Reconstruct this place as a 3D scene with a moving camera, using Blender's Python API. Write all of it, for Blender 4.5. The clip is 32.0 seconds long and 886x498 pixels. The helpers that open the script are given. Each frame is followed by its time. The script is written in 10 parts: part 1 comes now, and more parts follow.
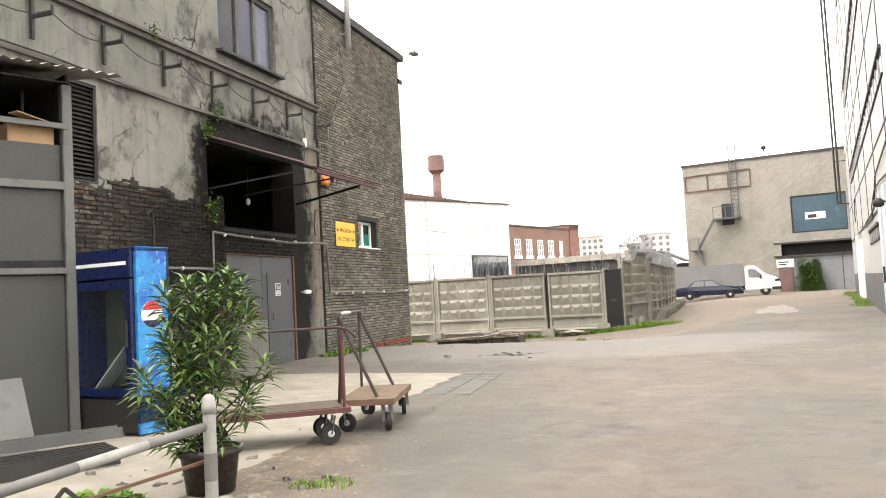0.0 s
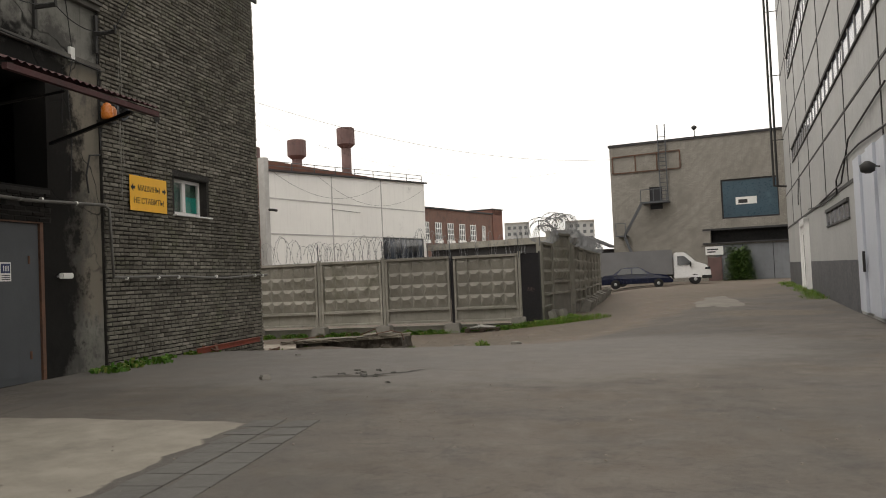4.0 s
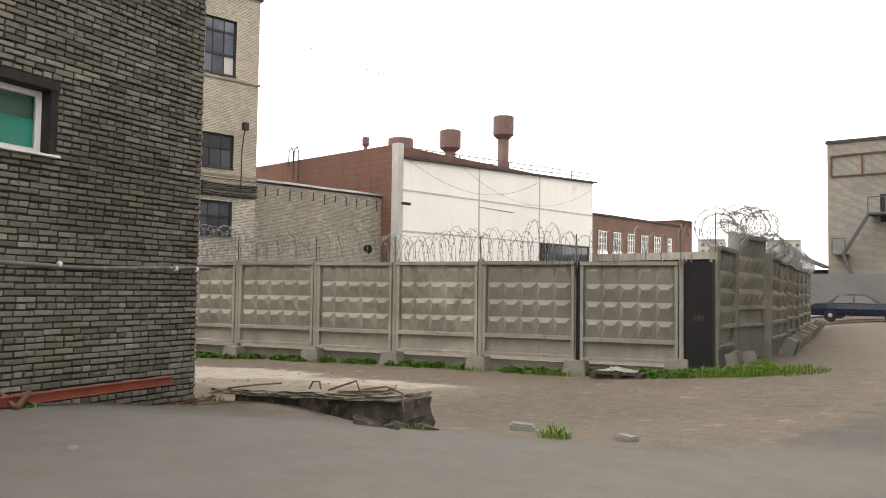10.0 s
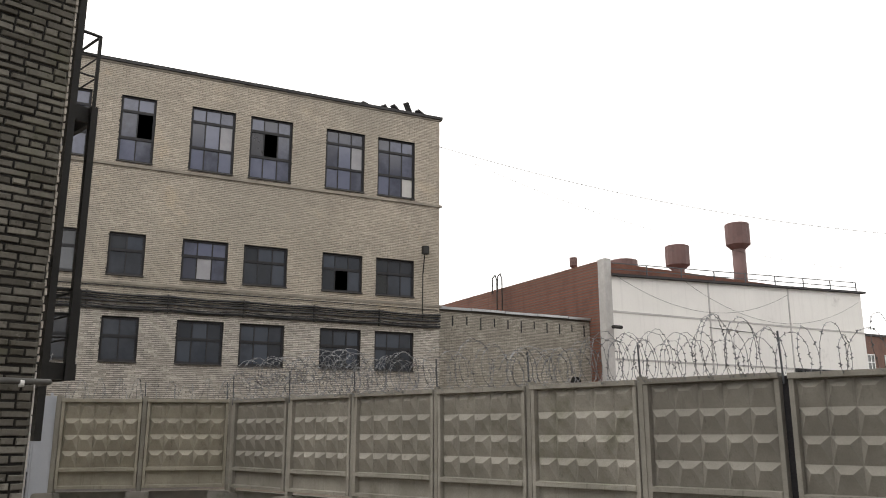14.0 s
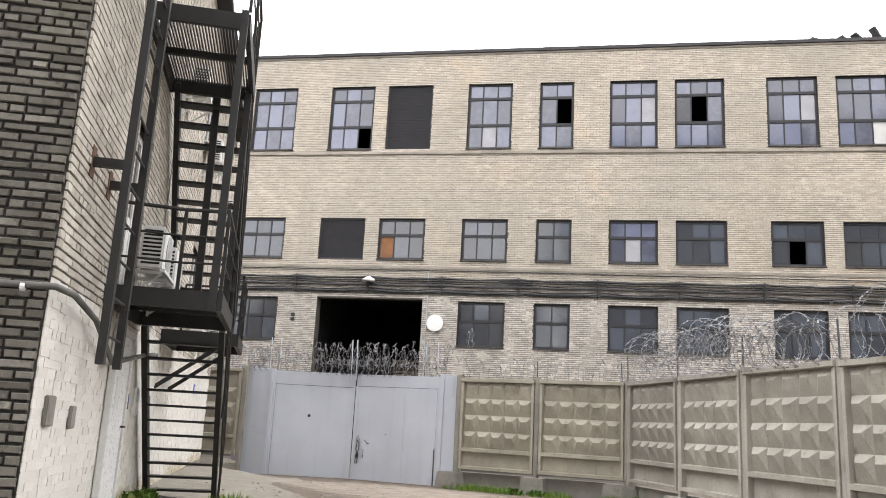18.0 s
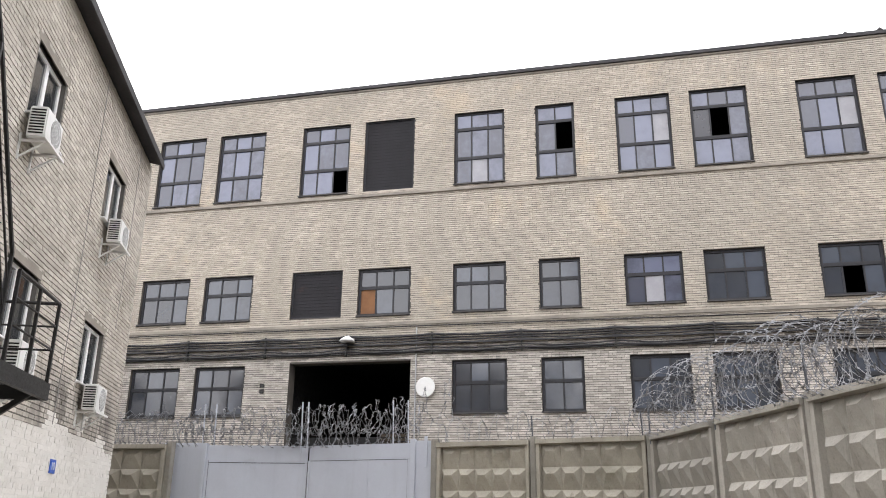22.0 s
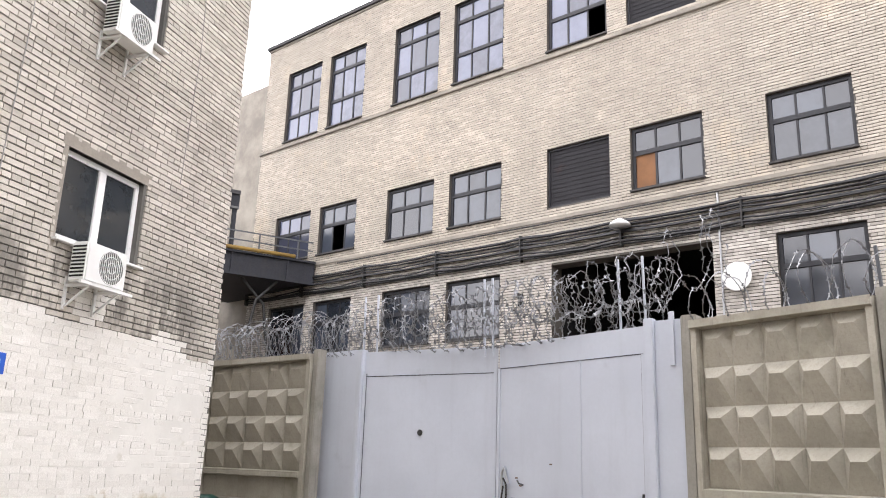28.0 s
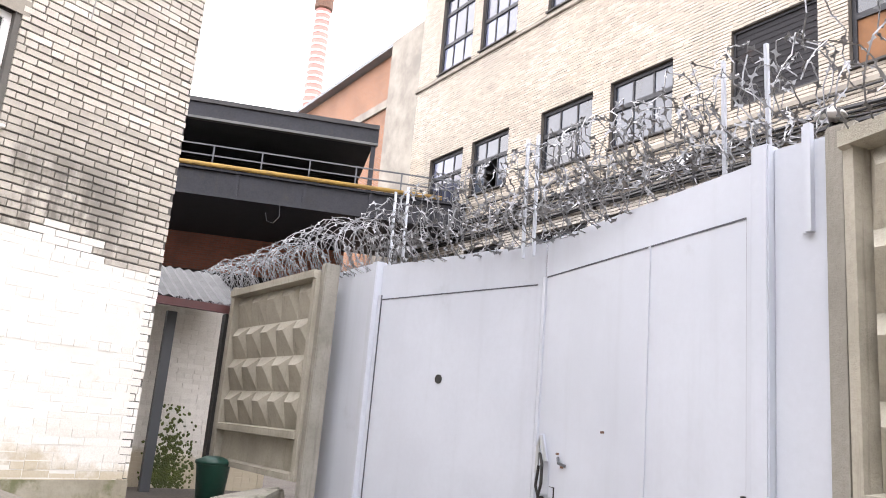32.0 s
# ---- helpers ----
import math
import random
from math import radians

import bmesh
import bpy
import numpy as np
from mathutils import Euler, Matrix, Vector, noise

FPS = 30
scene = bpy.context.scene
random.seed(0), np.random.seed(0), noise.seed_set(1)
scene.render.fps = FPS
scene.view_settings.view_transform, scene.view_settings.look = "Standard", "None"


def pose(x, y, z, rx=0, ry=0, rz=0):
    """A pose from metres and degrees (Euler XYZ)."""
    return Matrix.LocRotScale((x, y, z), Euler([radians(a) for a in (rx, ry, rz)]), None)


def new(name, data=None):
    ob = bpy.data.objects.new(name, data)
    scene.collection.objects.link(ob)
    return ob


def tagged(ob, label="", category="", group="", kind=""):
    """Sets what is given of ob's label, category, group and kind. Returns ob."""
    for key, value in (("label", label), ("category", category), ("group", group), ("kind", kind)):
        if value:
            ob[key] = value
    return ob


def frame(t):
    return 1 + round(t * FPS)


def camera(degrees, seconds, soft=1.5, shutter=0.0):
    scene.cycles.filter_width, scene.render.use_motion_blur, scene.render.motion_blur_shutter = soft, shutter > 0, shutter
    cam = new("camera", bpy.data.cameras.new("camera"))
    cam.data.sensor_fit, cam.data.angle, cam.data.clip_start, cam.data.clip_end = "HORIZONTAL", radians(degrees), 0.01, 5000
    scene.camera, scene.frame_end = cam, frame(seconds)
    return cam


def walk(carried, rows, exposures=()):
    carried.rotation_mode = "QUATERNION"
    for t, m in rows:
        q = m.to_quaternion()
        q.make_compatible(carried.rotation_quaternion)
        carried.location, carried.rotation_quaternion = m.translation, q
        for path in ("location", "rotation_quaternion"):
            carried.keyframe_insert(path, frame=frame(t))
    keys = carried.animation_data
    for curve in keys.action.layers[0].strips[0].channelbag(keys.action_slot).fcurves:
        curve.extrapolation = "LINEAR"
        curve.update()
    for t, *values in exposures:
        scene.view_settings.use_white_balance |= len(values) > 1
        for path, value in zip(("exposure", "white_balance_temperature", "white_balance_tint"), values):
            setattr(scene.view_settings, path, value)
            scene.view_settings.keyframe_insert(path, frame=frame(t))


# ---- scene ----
cam = camera(57.3, 32.0, soft=1.0)
METRES, EYE, TILT, LEAN, TURN = 46.0, 1.5, 0.0, 0.0, 38.1
ROWS = [
    (0.0, 0.0, 0.0, 0.0, 0.17, 3.25, 3.08),
    (0.5, 0.0048, 0.016, -0.0003, 1.3, 3.21, 3.12),
    (1.0, 0.0081, 0.0321, -0.0005, 2.43, 3.11, 2.87),
    (1.5, 0.0116, 0.0486, -0.0008, 2.02, 2.97, 4.12),
    (2.0, 0.015, 0.0651, -0.0002, 2.75, 3.46, 4.11),
    (2.5, 0.0187, 0.0821, -0.0009, 0.6, 2.73, 4.1),
    (3.0, 0.0241, 0.0981, -0.0007, 1.13, 2.78, 3.48),
    (3.5, 0.0291, 0.1151, -0.0007, -4.23, 1.73, 3.69),
    (5.5, 0.0471, 0.1825, 0.0008, -4.64, 2.99, 0.51),
    (6.0, 0.0526, 0.1976, 0.0012, -3.8, 3.5, 2.38),
    (6.5, 0.0576, 0.2149, 0.0005, -3.75, 3.45, 1.64),
    (7.0, 0.0624, 0.2313, 0.0013, 0.17, 3.57, 1.09),
    (7.5, 0.0649, 0.2487, 0.001, 4.07, 5.28, -1.12),
    (8.0, 0.0686, 0.2659, 0.0015, 7.64, 6.24, -1.92),
    (8.5, 0.073, 0.2824, 0.0004, 10.51, 5.24, -2.24),
    (9.0, 0.0784, 0.2994, -0.0, 9.62, 4.37, -2.26),
    (9.5, 0.0818, 0.3154, -0.0008, 9.86, 3.71, -1.42),
    (10.0, 0.0863, 0.3323, -0.001, 8.06, 2.92, -0.81),
    (10.5, 0.09, 0.3487, -0.0017, 10.05, 2.54, -0.85),
    (11.0, 0.0951, 0.3658, -0.0012, 9.63, 2.89, -1.82),
    (11.5, 0.0989, 0.3826, -0.0018, 17.5, 6.01, -1.93),
    (12.0, 0.1023, 0.4001, -0.0019, 19.68, 9.99, -0.49),
    (12.5, 0.1053, 0.4167, -0.0022, 24.04, 11.2, 0.04),
    (13.0, 0.1083, 0.4339, -0.0031, 22.11, 12.14, 0.89),
    (13.5, 0.1125, 0.4495, -0.0039, 23.87, 12.35, 0.68),
    (15.5, 0.1254, 0.5126, -0.0089, 33.92, 13.79, -2.76),
    (16.0, 0.127, 0.5274, -0.0106, 38.08, 13.81, -3.29),
    (16.5, 0.1289, 0.5417, -0.0125, 46.09, 13.68, -3.58),
    (17.0, 0.1268, 0.5536, -0.0142, 54.77, 12.89, -3.0),
    (17.5, 0.1261, 0.5629, -0.0146, 56.8, 12.6, -3.18),
    (18.0, 0.1239, 0.5705, -0.0144, 62.3, 12.43, -3.09),
    (18.5, 0.1205, 0.5765, -0.0161, 62.89, 12.07, -3.11),
    (19.0, 0.1121, 0.584, -0.0188, 70.05, 7.03, -0.81),
    (19.5, 0.1017, 0.5947, -0.0192, 73.72, 9.04, -0.98),
    (20.0, 0.0916, 0.6057, -0.0189, 66.29, 10.76, -0.48),
    (20.5, 0.0796, 0.6158, -0.0189, 67.51, 13.23, -0.31),
    (21.0, 0.0688, 0.627, -0.0192, 63.07, 13.83, -0.28),
    (21.5, 0.0581, 0.6382, -0.0187, 63.38, 15.24, 0.29),
    (22.0, 0.0456, 0.6497, -0.0193, 65.36, 18.57, -0.8),
    (22.5, 0.0358, 0.6622, -0.0203, 65.85, 18.39, -1.0),
    (23.0, 0.0249, 0.6739, -0.0215, 68.02, 15.18, -0.76),
    (23.5, 0.0147, 0.6854, -0.0214, 68.01, 16.12, -1.87),
    (24.0, 0.0022, 0.6951, -0.0214, 74.06, 16.63, -3.03),
    (24.5, -0.0096, 0.7052, -0.0212, 71.23, 17.05, -3.01),
    (26.5, -0.0627, 0.7359, -0.021, 79.23, 19.47, -3.59),
    (27.0, -0.0763, 0.7418, -0.0211, 86.68, 18.36, -1.96),
    (27.5, -0.0908, 0.7474, -0.0221, 91.47, 15.4, -2.55),
    (28.0, -0.1041, 0.7536, -0.0221, 91.79, 15.04, -1.84),
    (28.5, -0.118, 0.7592, -0.0231, 96.74, 14.93, -1.81),
    (29.0, -0.1324, 0.7669, -0.0229, 95.56, 12.32, -1.83),
    (29.5, -0.1456, 0.7715, -0.0226, 99.88, 12.49, -1.71),
    (30.0, -0.1601, 0.777, -0.0222, 100.49, 12.78, -2.73),
    (30.5, -0.1727, 0.782, -0.0217, 104.24, 12.64, -3.24),
    (31.0, -0.1866, 0.7879, -0.0217, 103.29, 12.94, -5.44),
    (31.5, -0.1977, 0.7926, -0.0223, 105.48, 12.62, -4.97),
    (32.0, -0.2089, 0.7957, -0.0228, 108.77, 12.82, -4.86),
]
EXPOSE = [(0.0, 0.95, 6750, 12), (1.0, 1.05, 6750, 12), (2.0, 0.72, 6750, 12), (3.0, -0.22, 6750, 11), (3.5, -0.55, 6750, 11), (5.5, -1.55, 6700, 11), (8.0, -1.52, 6700, 11), (8.45, -0.35, 6750, 11), (9.2, -0.1, 6750, 11), (10.2, -0.1, 6750, 11), (11.0, 0.05, 6750, 11), (12.0, -0.58, 6700, 11), (13.5, -0.6, 6500, 12), (16.0, -0.12, 6350, 12), (17.0, 0.28, 6300, 14), (18.5, 0.72, 6200, 14), (19.3, 0.84, 6100, 16), (20.0, 0.85, 6080, 16), (20.5, 0.66, 6040, 16), (21.0, 0.45, 5980, 16), (22.0, 0.36, 6120, 15), (23.0, 0.3, 6080, 15), (24.0, 0.42, 6050, 16), (27.0, 0.27, 6100, 16), (28.0, 0.8, 6150, 17), (29.0, 0.76, 6150, 17), (30.0, 1.0, 6150, 18), (32.0, 1.25, 6150, 18)]
walk(cam, [(t, pose(0, 0, EYE, TILT, LEAN, TURN) @ pose(METRES * x, METRES * y, METRES * z, 90 + pitch, roll, yaw)) for t, x, y, z, yaw, pitch, roll in ROWS], EXPOSE)

# ---- world: bright overcast sky and a very soft sun ----
world = bpy.data.worlds.new("overcast")
scene.world = world
world.use_nodes = True
wn = world.node_tree
wbg = wn.nodes["Background"]
sky = wn.nodes.new("ShaderNodeTexSky")
sky.sky_type = "NISHITA"
sky.sun_disc = False
sky.sun_elevation, sky.sun_rotation = radians(52), radians(200)
sky.air_density, sky.dust_density, sky.ozone_density = 1.0, 6.0, 0.6
cloud = wn.nodes.new("ShaderNodeMix")
cloud.data_type = "RGBA"
cloud.inputs[0].default_value = 0.94
wn.links.new(sky.outputs[0], cloud.inputs[6])
cloud.inputs[7].default_value = (20.0, 19.6, 18.6, 1)
wn.links.new(cloud.outputs[2], wbg.inputs[0])
wbg.inputs[1].default_value = 0.13
sun = new("sun", bpy.data.lights.new("sun", "SUN"))
sun.data.energy, sun.data.angle, sun.data.color = 1.0, radians(30), (1.0, 0.97, 0.92)
sun.matrix_world = pose(0, 0, 30, 90 - 52, 0, 180 - 200)
# ---- building helpers ----
class Frame:
    """A wall's own axes: s runs along it, o stands out from it, z is up."""

    def __init__(self, x, y, dx, dy, out_left):
        n = math.hypot(dx, dy)
        dx, dy = dx / n, dy / n
        self.sg = 1 if out_left else -1
        self.m = Matrix.Translation((x, y, 0)) @ Matrix.Rotation(math.atan2(dy * self.sg, dx * self.sg), 4, "Z")
        self.x, self.y, self.dx, self.dy = x, y, dx, dy
        self.nx, self.ny = (-dy, dx) if out_left else (dy, -dx)

    def at(self, s, o=0.0, z=0.0):
        return (self.x + self.dx * s + self.nx * o, self.y + self.dy * s + self.ny * o, z)

    def stand(self, s, o=0.0, z=0.0, turn=0.0):
        """Pose at a place on the wall, local y standing out of the wall."""
        return Matrix.Translation(self.at(s, o, z)) @ Matrix.Rotation(self.m.to_euler().z + radians(turn), 4, "Z")


class Mesh:
    """Collects faces for one mesh."""

    def __init__(self):
        self.v, self.f = [], []

    def face(self, *pts):
        n = len(self.v)
        self.v.extend(pts)
        self.f.append(tuple(range(n, n + len(pts))))

    def box(self, x0, x1, y0, y1, z0, z1):
        x0, x1 = min(x0, x1), max(x0, x1)
        y0, y1 = min(y0, y1), max(y0, y1)
        z0, z1 = min(z0, z1), max(z0, z1)
        n = len(self.v)
        self.v += [(x0, y0, z0), (x1, y0, z0), (x1, y1, z0), (x0, y1, z0), (x0, y0, z1), (x1, y0, z1), (x1, y1, z1), (x0, y1, z1)]
        self.f += [tuple(n + i for i in q) for q in ((0, 3, 2, 1), (4, 5, 6, 7), (0, 1, 5, 4), (1, 2, 6, 5), (2, 3, 7, 6), (3, 0, 4, 7))]
        return self

    def tube(self, path, r, sides=8, r1=None, caps=True):
        """A round bar along a path of points, tapering from r to r1."""
        pts = [Vector(p) for p in path]
        r1 = r if r1 is None else r1
        n0 = len(self.v)
        up = None
        for i, p in enumerate(pts):
            d = (pts[min(i + 1, len(pts) - 1)] - pts[max(i - 1, 0)]).normalized()
            if up is None:
                up = d.orthogonal().normalized()
            up = (up - d * up.dot(d))
            up = up.normalized() if up.length > 1e-6 else d.orthogonal().normalized()
            w = d.cross(up)
            rr = r + (r1 - r) * i / max(1, len(pts) - 1)
            for k in range(sides):
                a = 2 * math.pi * k / sides
                self.v.append(tuple(p + (up * math.cos(a) + w * math.sin(a)) * rr))
        for i in range(len(pts) - 1):
            for k in range(sides):
                a, b = n0 + i * sides + k, n0 + i * sides + (k + 1) % sides
                self.f.append((a, b, b + sides, a + sides))
        if caps:
            self.f.append(tuple(n0 + k for k in reversed(range(sides))))
            self.f.append(tuple(n0 + (len(pts) - 1) * sides + k for k in range(sides)))
        return self

    def bar(self, a, b, w, h=None):
        """A square bar from a to b."""
        h = w if h is None else h
        a, b = Vector(a), Vector(b)
        d = (b - a).normalized()
        side = d.cross(Vector((0, 0, 1)))
        side = side.normalized() if side.length > 1e-4 else Vector((1, 0, 0))
        up = side.cross(d)
        n = len(self.v)
        for p in (a, b):
            for i, j in ((-1, -1), (1, -1), (1, 1), (-1, 1)):
                self.v.append(tuple(p + side * (i * w / 2) + up * (j * h / 2)))
        self.f += [tuple(n + i for i in q) for q in ((0, 1, 2, 3), (7, 6, 5, 4), (0, 4, 5, 1), (1, 5, 6, 2), (2, 6, 7, 3), (3, 7, 4, 0))]
        return self

    def lathe(self, profile, sides=24, cx=0, cy=0):
        """A turned shape from (radius, z) pairs."""
        n = len(self.v)
        for r, z in profile:
            for k in range(sides):
                a = 2 * math.pi * k / sides
                self.v.append((cx + r * math.cos(a), cy + r * math.sin(a), z))
        for i in range(len(profile) - 1):
            for k in range(sides):
                a, b = n + i * sides + k, n + i * sides + (k + 1) % sides
                self.f.append((a, b, b + sides, a + sides))
        self.f.append(tuple(n + k for k in reversed(range(sides))))
        self.f.append(tuple(n + (len(profile) - 1) * sides + k for k in range(sides)))
        return self

    def data(self, name, material, bevel=0.0, smooth=False):
        me = bpy.data.meshes.new(name)
        me.from_pydata([tuple(p) for p in self.v], [], self.f)
        if bevel:
            bm = bmesh.new()
            bm.from_mesh(me)
            bmesh.ops.remove_doubles(bm, verts=bm.verts, dist=1e-5)
            bmesh.ops.bevel(bm, geom=[e for e in bm.edges if e.is_manifold and e.calc_face_angle(0) > 0.5], offset=bevel, segments=2, affect="EDGES", clamp_overlap=True)
            bm.to_mesh(me)
            bm.free()
        me.materials.append(material)
        if smooth:
            me.polygons.foreach_set("use_smooth", [True] * len(me.polygons))
        me.update()
        return me


def part(name, mb, material, parent=None, label="", bevel=0.0, smooth=False, m=None):
    ob = new(name, mb.data(name, material, bevel, smooth) if isinstance(mb, Mesh) else mb)
    if parent is not None:
        ob.parent = parent
    if m is not None:
        ob.matrix_basis = m
    if label:
        ob["label"] = label
    return ob


def thing(name, m, label, category, group="", kind=""):
    ob = new(name)
    ob.empty_display_size = 0.2
    ob.matrix_basis = m
    return tagged(ob, label, category, group, kind)


def solid(name, mb, material, m, label, category, group="", kind="", bevel=0.0, smooth=False):
    """A thing that is one mesh."""
    ob = part(name, mb, material, None, "", bevel, smooth, m)
    return tagged(ob, label, category, group, kind)


def wall_mesh(sg, s0, s1, z0, z1, thick, holes):
    """A wall of real thickness with openings that go through it."""
    mb = Mesh()
    ss = sorted({s0, s1, *[h[0] for h in holes], *[h[1] for h in holes]})
    zs = sorted({z0, z1, *[h[2] for h in holes], *[h[3] for h in holes]})
    ss = [s for s in ss if s0 <= s <= s1]
    zs = [z for z in zs if z0 <= z <= z1]

    def gone(i, j):
        if not (0 <= i < len(ss) - 1 and 0 <= j < len(zs) - 1):
            return True
        cs, cz = (ss[i] + ss[i + 1]) / 2, (zs[j] + zs[j + 1]) / 2
        return any(h[0] < cs < h[1] and h[2] < cz < h[3] for h in holes)

    for i in range(len(ss) - 1):
        for j in range(len(zs) - 1):
            if gone(i, j):
                continue
            a, b, c, d = ss[i] * sg, ss[i + 1] * sg, zs[j], zs[j + 1]
            q = [((a, 0, c), (b, 0, c), (b, 0, d), (a, 0, d)), ((b, -thick, c), (a, -thick, c), (a, -thick, d), (b, -thick, d))]
            if gone(i - 1, j):
                q.append(((a, -thick, c), (a, 0, c), (a, 0, d), (a, -thick, d)))
            if gone(i + 1, j):
                q.append(((b, 0, c), (b, -thick, c), (b, -thick, d), (b, 0, d)))
            if gone(i, j - 1):
                q.append(((a, -thick, c), (b, -thick, c), (b, 0, c), (a, 0, c)))
            if gone(i, j + 1):
                q.append(((a, 0, d), (b, 0, d), (b, -thick, d), (a, -thick, d)))
            for f in q:
                mb.face(*(f if sg < 0 else f[::-1]))
    return mb


def brick_rows(s0, s1, z0, z1, holes, length, course, rng, english=4):
    """Bricks (s0, s1, z) of a wall with openings; every few courses a row of headers."""
    out = []
    n = int((z1 - z0) / course)
    for r in range(n):
        z = z0 + r * course
        step = length / 2 if r % (english + 1) == english else length
        spans = [(s0, s1)]
        for h in holes:
            if h[2] < z + course * 0.6 and z + course * 0.4 < h[3]:
                spans = [p for a, b in spans for p in ((a, min(b, h[0])), (max(a, h[1]), b)) if p[1] - p[0] > 0.03]
        shift = (r % 2) * length / 2 + rng.uniform(-0.02, 0.02)
        k = math.floor((s0 - shift) / step)
        while k * step + shift < s1:
            a, b = k * step + shift, (k + 1) * step + shift
            for p, q in spans:
                c, d = max(a, p), min(b, q)
                if d - c > 0.04:
                    out.append((c, d, z))
            k += 1
    return out


def brick_wall(name, fr, base_o, bricks, course, joint, depth, mat, parent, rng, pick=None, limit=300, wild=0.004, label="", uneven=0.003, worn=0.0, upright=1.0):
    """Bricks standing proud of the joints: the picked ones one by one, the rest joined."""
    mb = Mesh()
    shared = {}
    count = 0
    for a, b, z in bricks:
        w, h = (b - a) - joint * upright, course - joint
        if w < 0.02:
            continue
        d = depth + rng.uniform(-wild, wild)
        c = ((a + b) / 2 * fr.sg, base_o, z + course / 2)
        if pick and count < limit and pick(a, b, z):
            key = round(w, 2)
            if key not in shared:
                q = Mesh()
                e = 0.006
                x, y = w / 2, h / 2
                q.v = [(-x, 0, -y), (x, 0, -y), (x, 0, y), (-x, 0, y), (-x, depth - 0.004, -y), (x, depth - 0.004, -y), (x, depth - 0.004, y), (-x, depth - 0.004, y),
                       (-x + e, depth, -y + e), (x - e, depth, -y + e), (x - e, depth, y - e), (-x + e, depth, y - e)]
                q.f = [(0, 4, 5, 1), (1, 5, 6, 2), (2, 6, 7, 3), (3, 7, 4, 0), (4, 8, 9, 5), (5, 9, 10, 6), (6, 10, 11, 7), (7, 11, 8, 4), (8, 11, 10, 9)]
                shared[key] = q.data("brick", mat)
            ob = part("brick", shared[key], mat, parent)
            ob.matrix_basis = Matrix.Translation((c[0], base_o - rng.uniform(0, 2 * wild), c[2] + rng.uniform(-uneven, uneven))) @ Euler((rng.uniform(-0.02, 0.02), rng.uniform(-0.012, 0.012), rng.uniform(-0.02, 0.02))).to_matrix().to_4x4()
            count += 1
            continue
        x0, x1, y1 = c[0] - w / 2, c[0] + w / 2, base_o + d
        zl, zh = c[2] - h / 2 + rng.uniform(-uneven, uneven), c[2] + h / 2 + rng.uniform(-uneven, uneven)
        t1, t2 = rng.uniform(-wild, wild) * 0.6, rng.uniform(-wild, wild) * 0.6
        n = len(mb.v)
        if worn:
            j = [rng.uniform(0.25, 1.0) * worn for _ in range(8)]
            ym = base_o + d * 0.6
            mb.v += [(x0, base_o, zl), (x1, base_o, zl), (x1, base_o, zh), (x0, base_o, zh), (x0 + j[7] * 0.3, ym, zl), (x1 - j[6] * 0.3, ym, zl), (x1, ym, zh), (x0, ym, zh),
                     (x0 + j[0], y1 + t1, zl + j[1] * 0.8), (x1 - j[2], y1 + t2, zl + j[3] * 0.8), (x1 - j[4], y1 - t1, zh - j[5] * 0.8), (x0 + j[6], y1 - t2, zh - j[7] * 0.8)]
            mb.f += [tuple(n + k for k in q) for q in ((0, 4, 5, 1), (1, 5, 6, 2), (2, 6, 7, 3), (3, 7, 4, 0), (4, 8, 9, 5), (5, 9, 10, 6), (6, 10, 11, 7), (7, 11, 8, 4), (8, 11, 10, 9))]
            continue
        mb.v += [(x0, base_o, zl), (x1, base_o, zl), (x1, base_o, zh), (x0, base_o, zh), (x0, y1 + t1, zl), (x1, y1 + t2, zl), (x1, y1 - t1, zh), (x0, y1 - t2, zh)]
        mb.f += [(n, n + 4, n + 5, n + 1), (n + 1, n + 5, n + 6, n + 2), (n + 2, n + 6, n + 7, n + 3), (n + 3, n + 7, n + 4, n), (n + 4, n + 7, n + 6, n + 5)]
    ob = part(name, mb, mat, parent, label)
    ob["kind"] = "stuff"
    return ob


def text_mesh(body, size, material, depth=0.002, align="CENTER"):
    cu = bpy.data.curves.new("lettering", "FONT")
    cu.body, cu.size, cu.extrude, cu.align_x, cu.align_y = body, size, depth, align, "CENTER"
    cu.offset = 0.006 * size
    tmp = bpy.data.objects.new("lettering", cu)
    scene.collection.objects.link(tmp)
    bpy.context.view_layer.update()
    me = bpy.data.meshes.new_from_object(tmp.evaluated_get(bpy.context.evaluated_depsgraph_get()))
    bpy.data.objects.remove(tmp)
    me.materials.clear()
    me.materials.append(material)
    return me


def smoothstep(a, b, x):
    t = min(1.0, max(0.0, (x - a) / (b - a)))
    return t * t * (3 - 2 * t)


# ---- the plan: walls as axes ----
FRONT = Frame(-17.2, 20.03, 0.341, -0.94, True)      # street front of the brick house, s to the south
SIDE = Frame(-17.2, 20.03, -0.927, -0.375, False)    # its yard side, s to the west
NORTH = Frame(-33.09, 24.97, 0.927, 0.375, False)    # concrete fence of the yard, s to the east
WORKS = Frame(-43.09, 0.988, -0.00564, 1.0, False)   # long yellow-brick works, s to the north
ANNEX = Frame(-42.6, 1.0, -0.0449, 0.999, False)     # low annex beyond it, s to the north
PANELS = Frame(-5.1, 30.0, -0.2245, 0.9745, True)    # tall panel building along the road, s to the north
FAR = Frame(-28.3, 72.5, 0.991, 0.134, False)        # grey building at the end of the road, s to the east
EAST = Frame(-16.45, 36.95, -0.3195, 0.9476, False)  # fence along the road, s to the north
EAST_A = Frame(-15.54, 32.15, -0.299, 0.954, False)  # its first panel from the fence corner
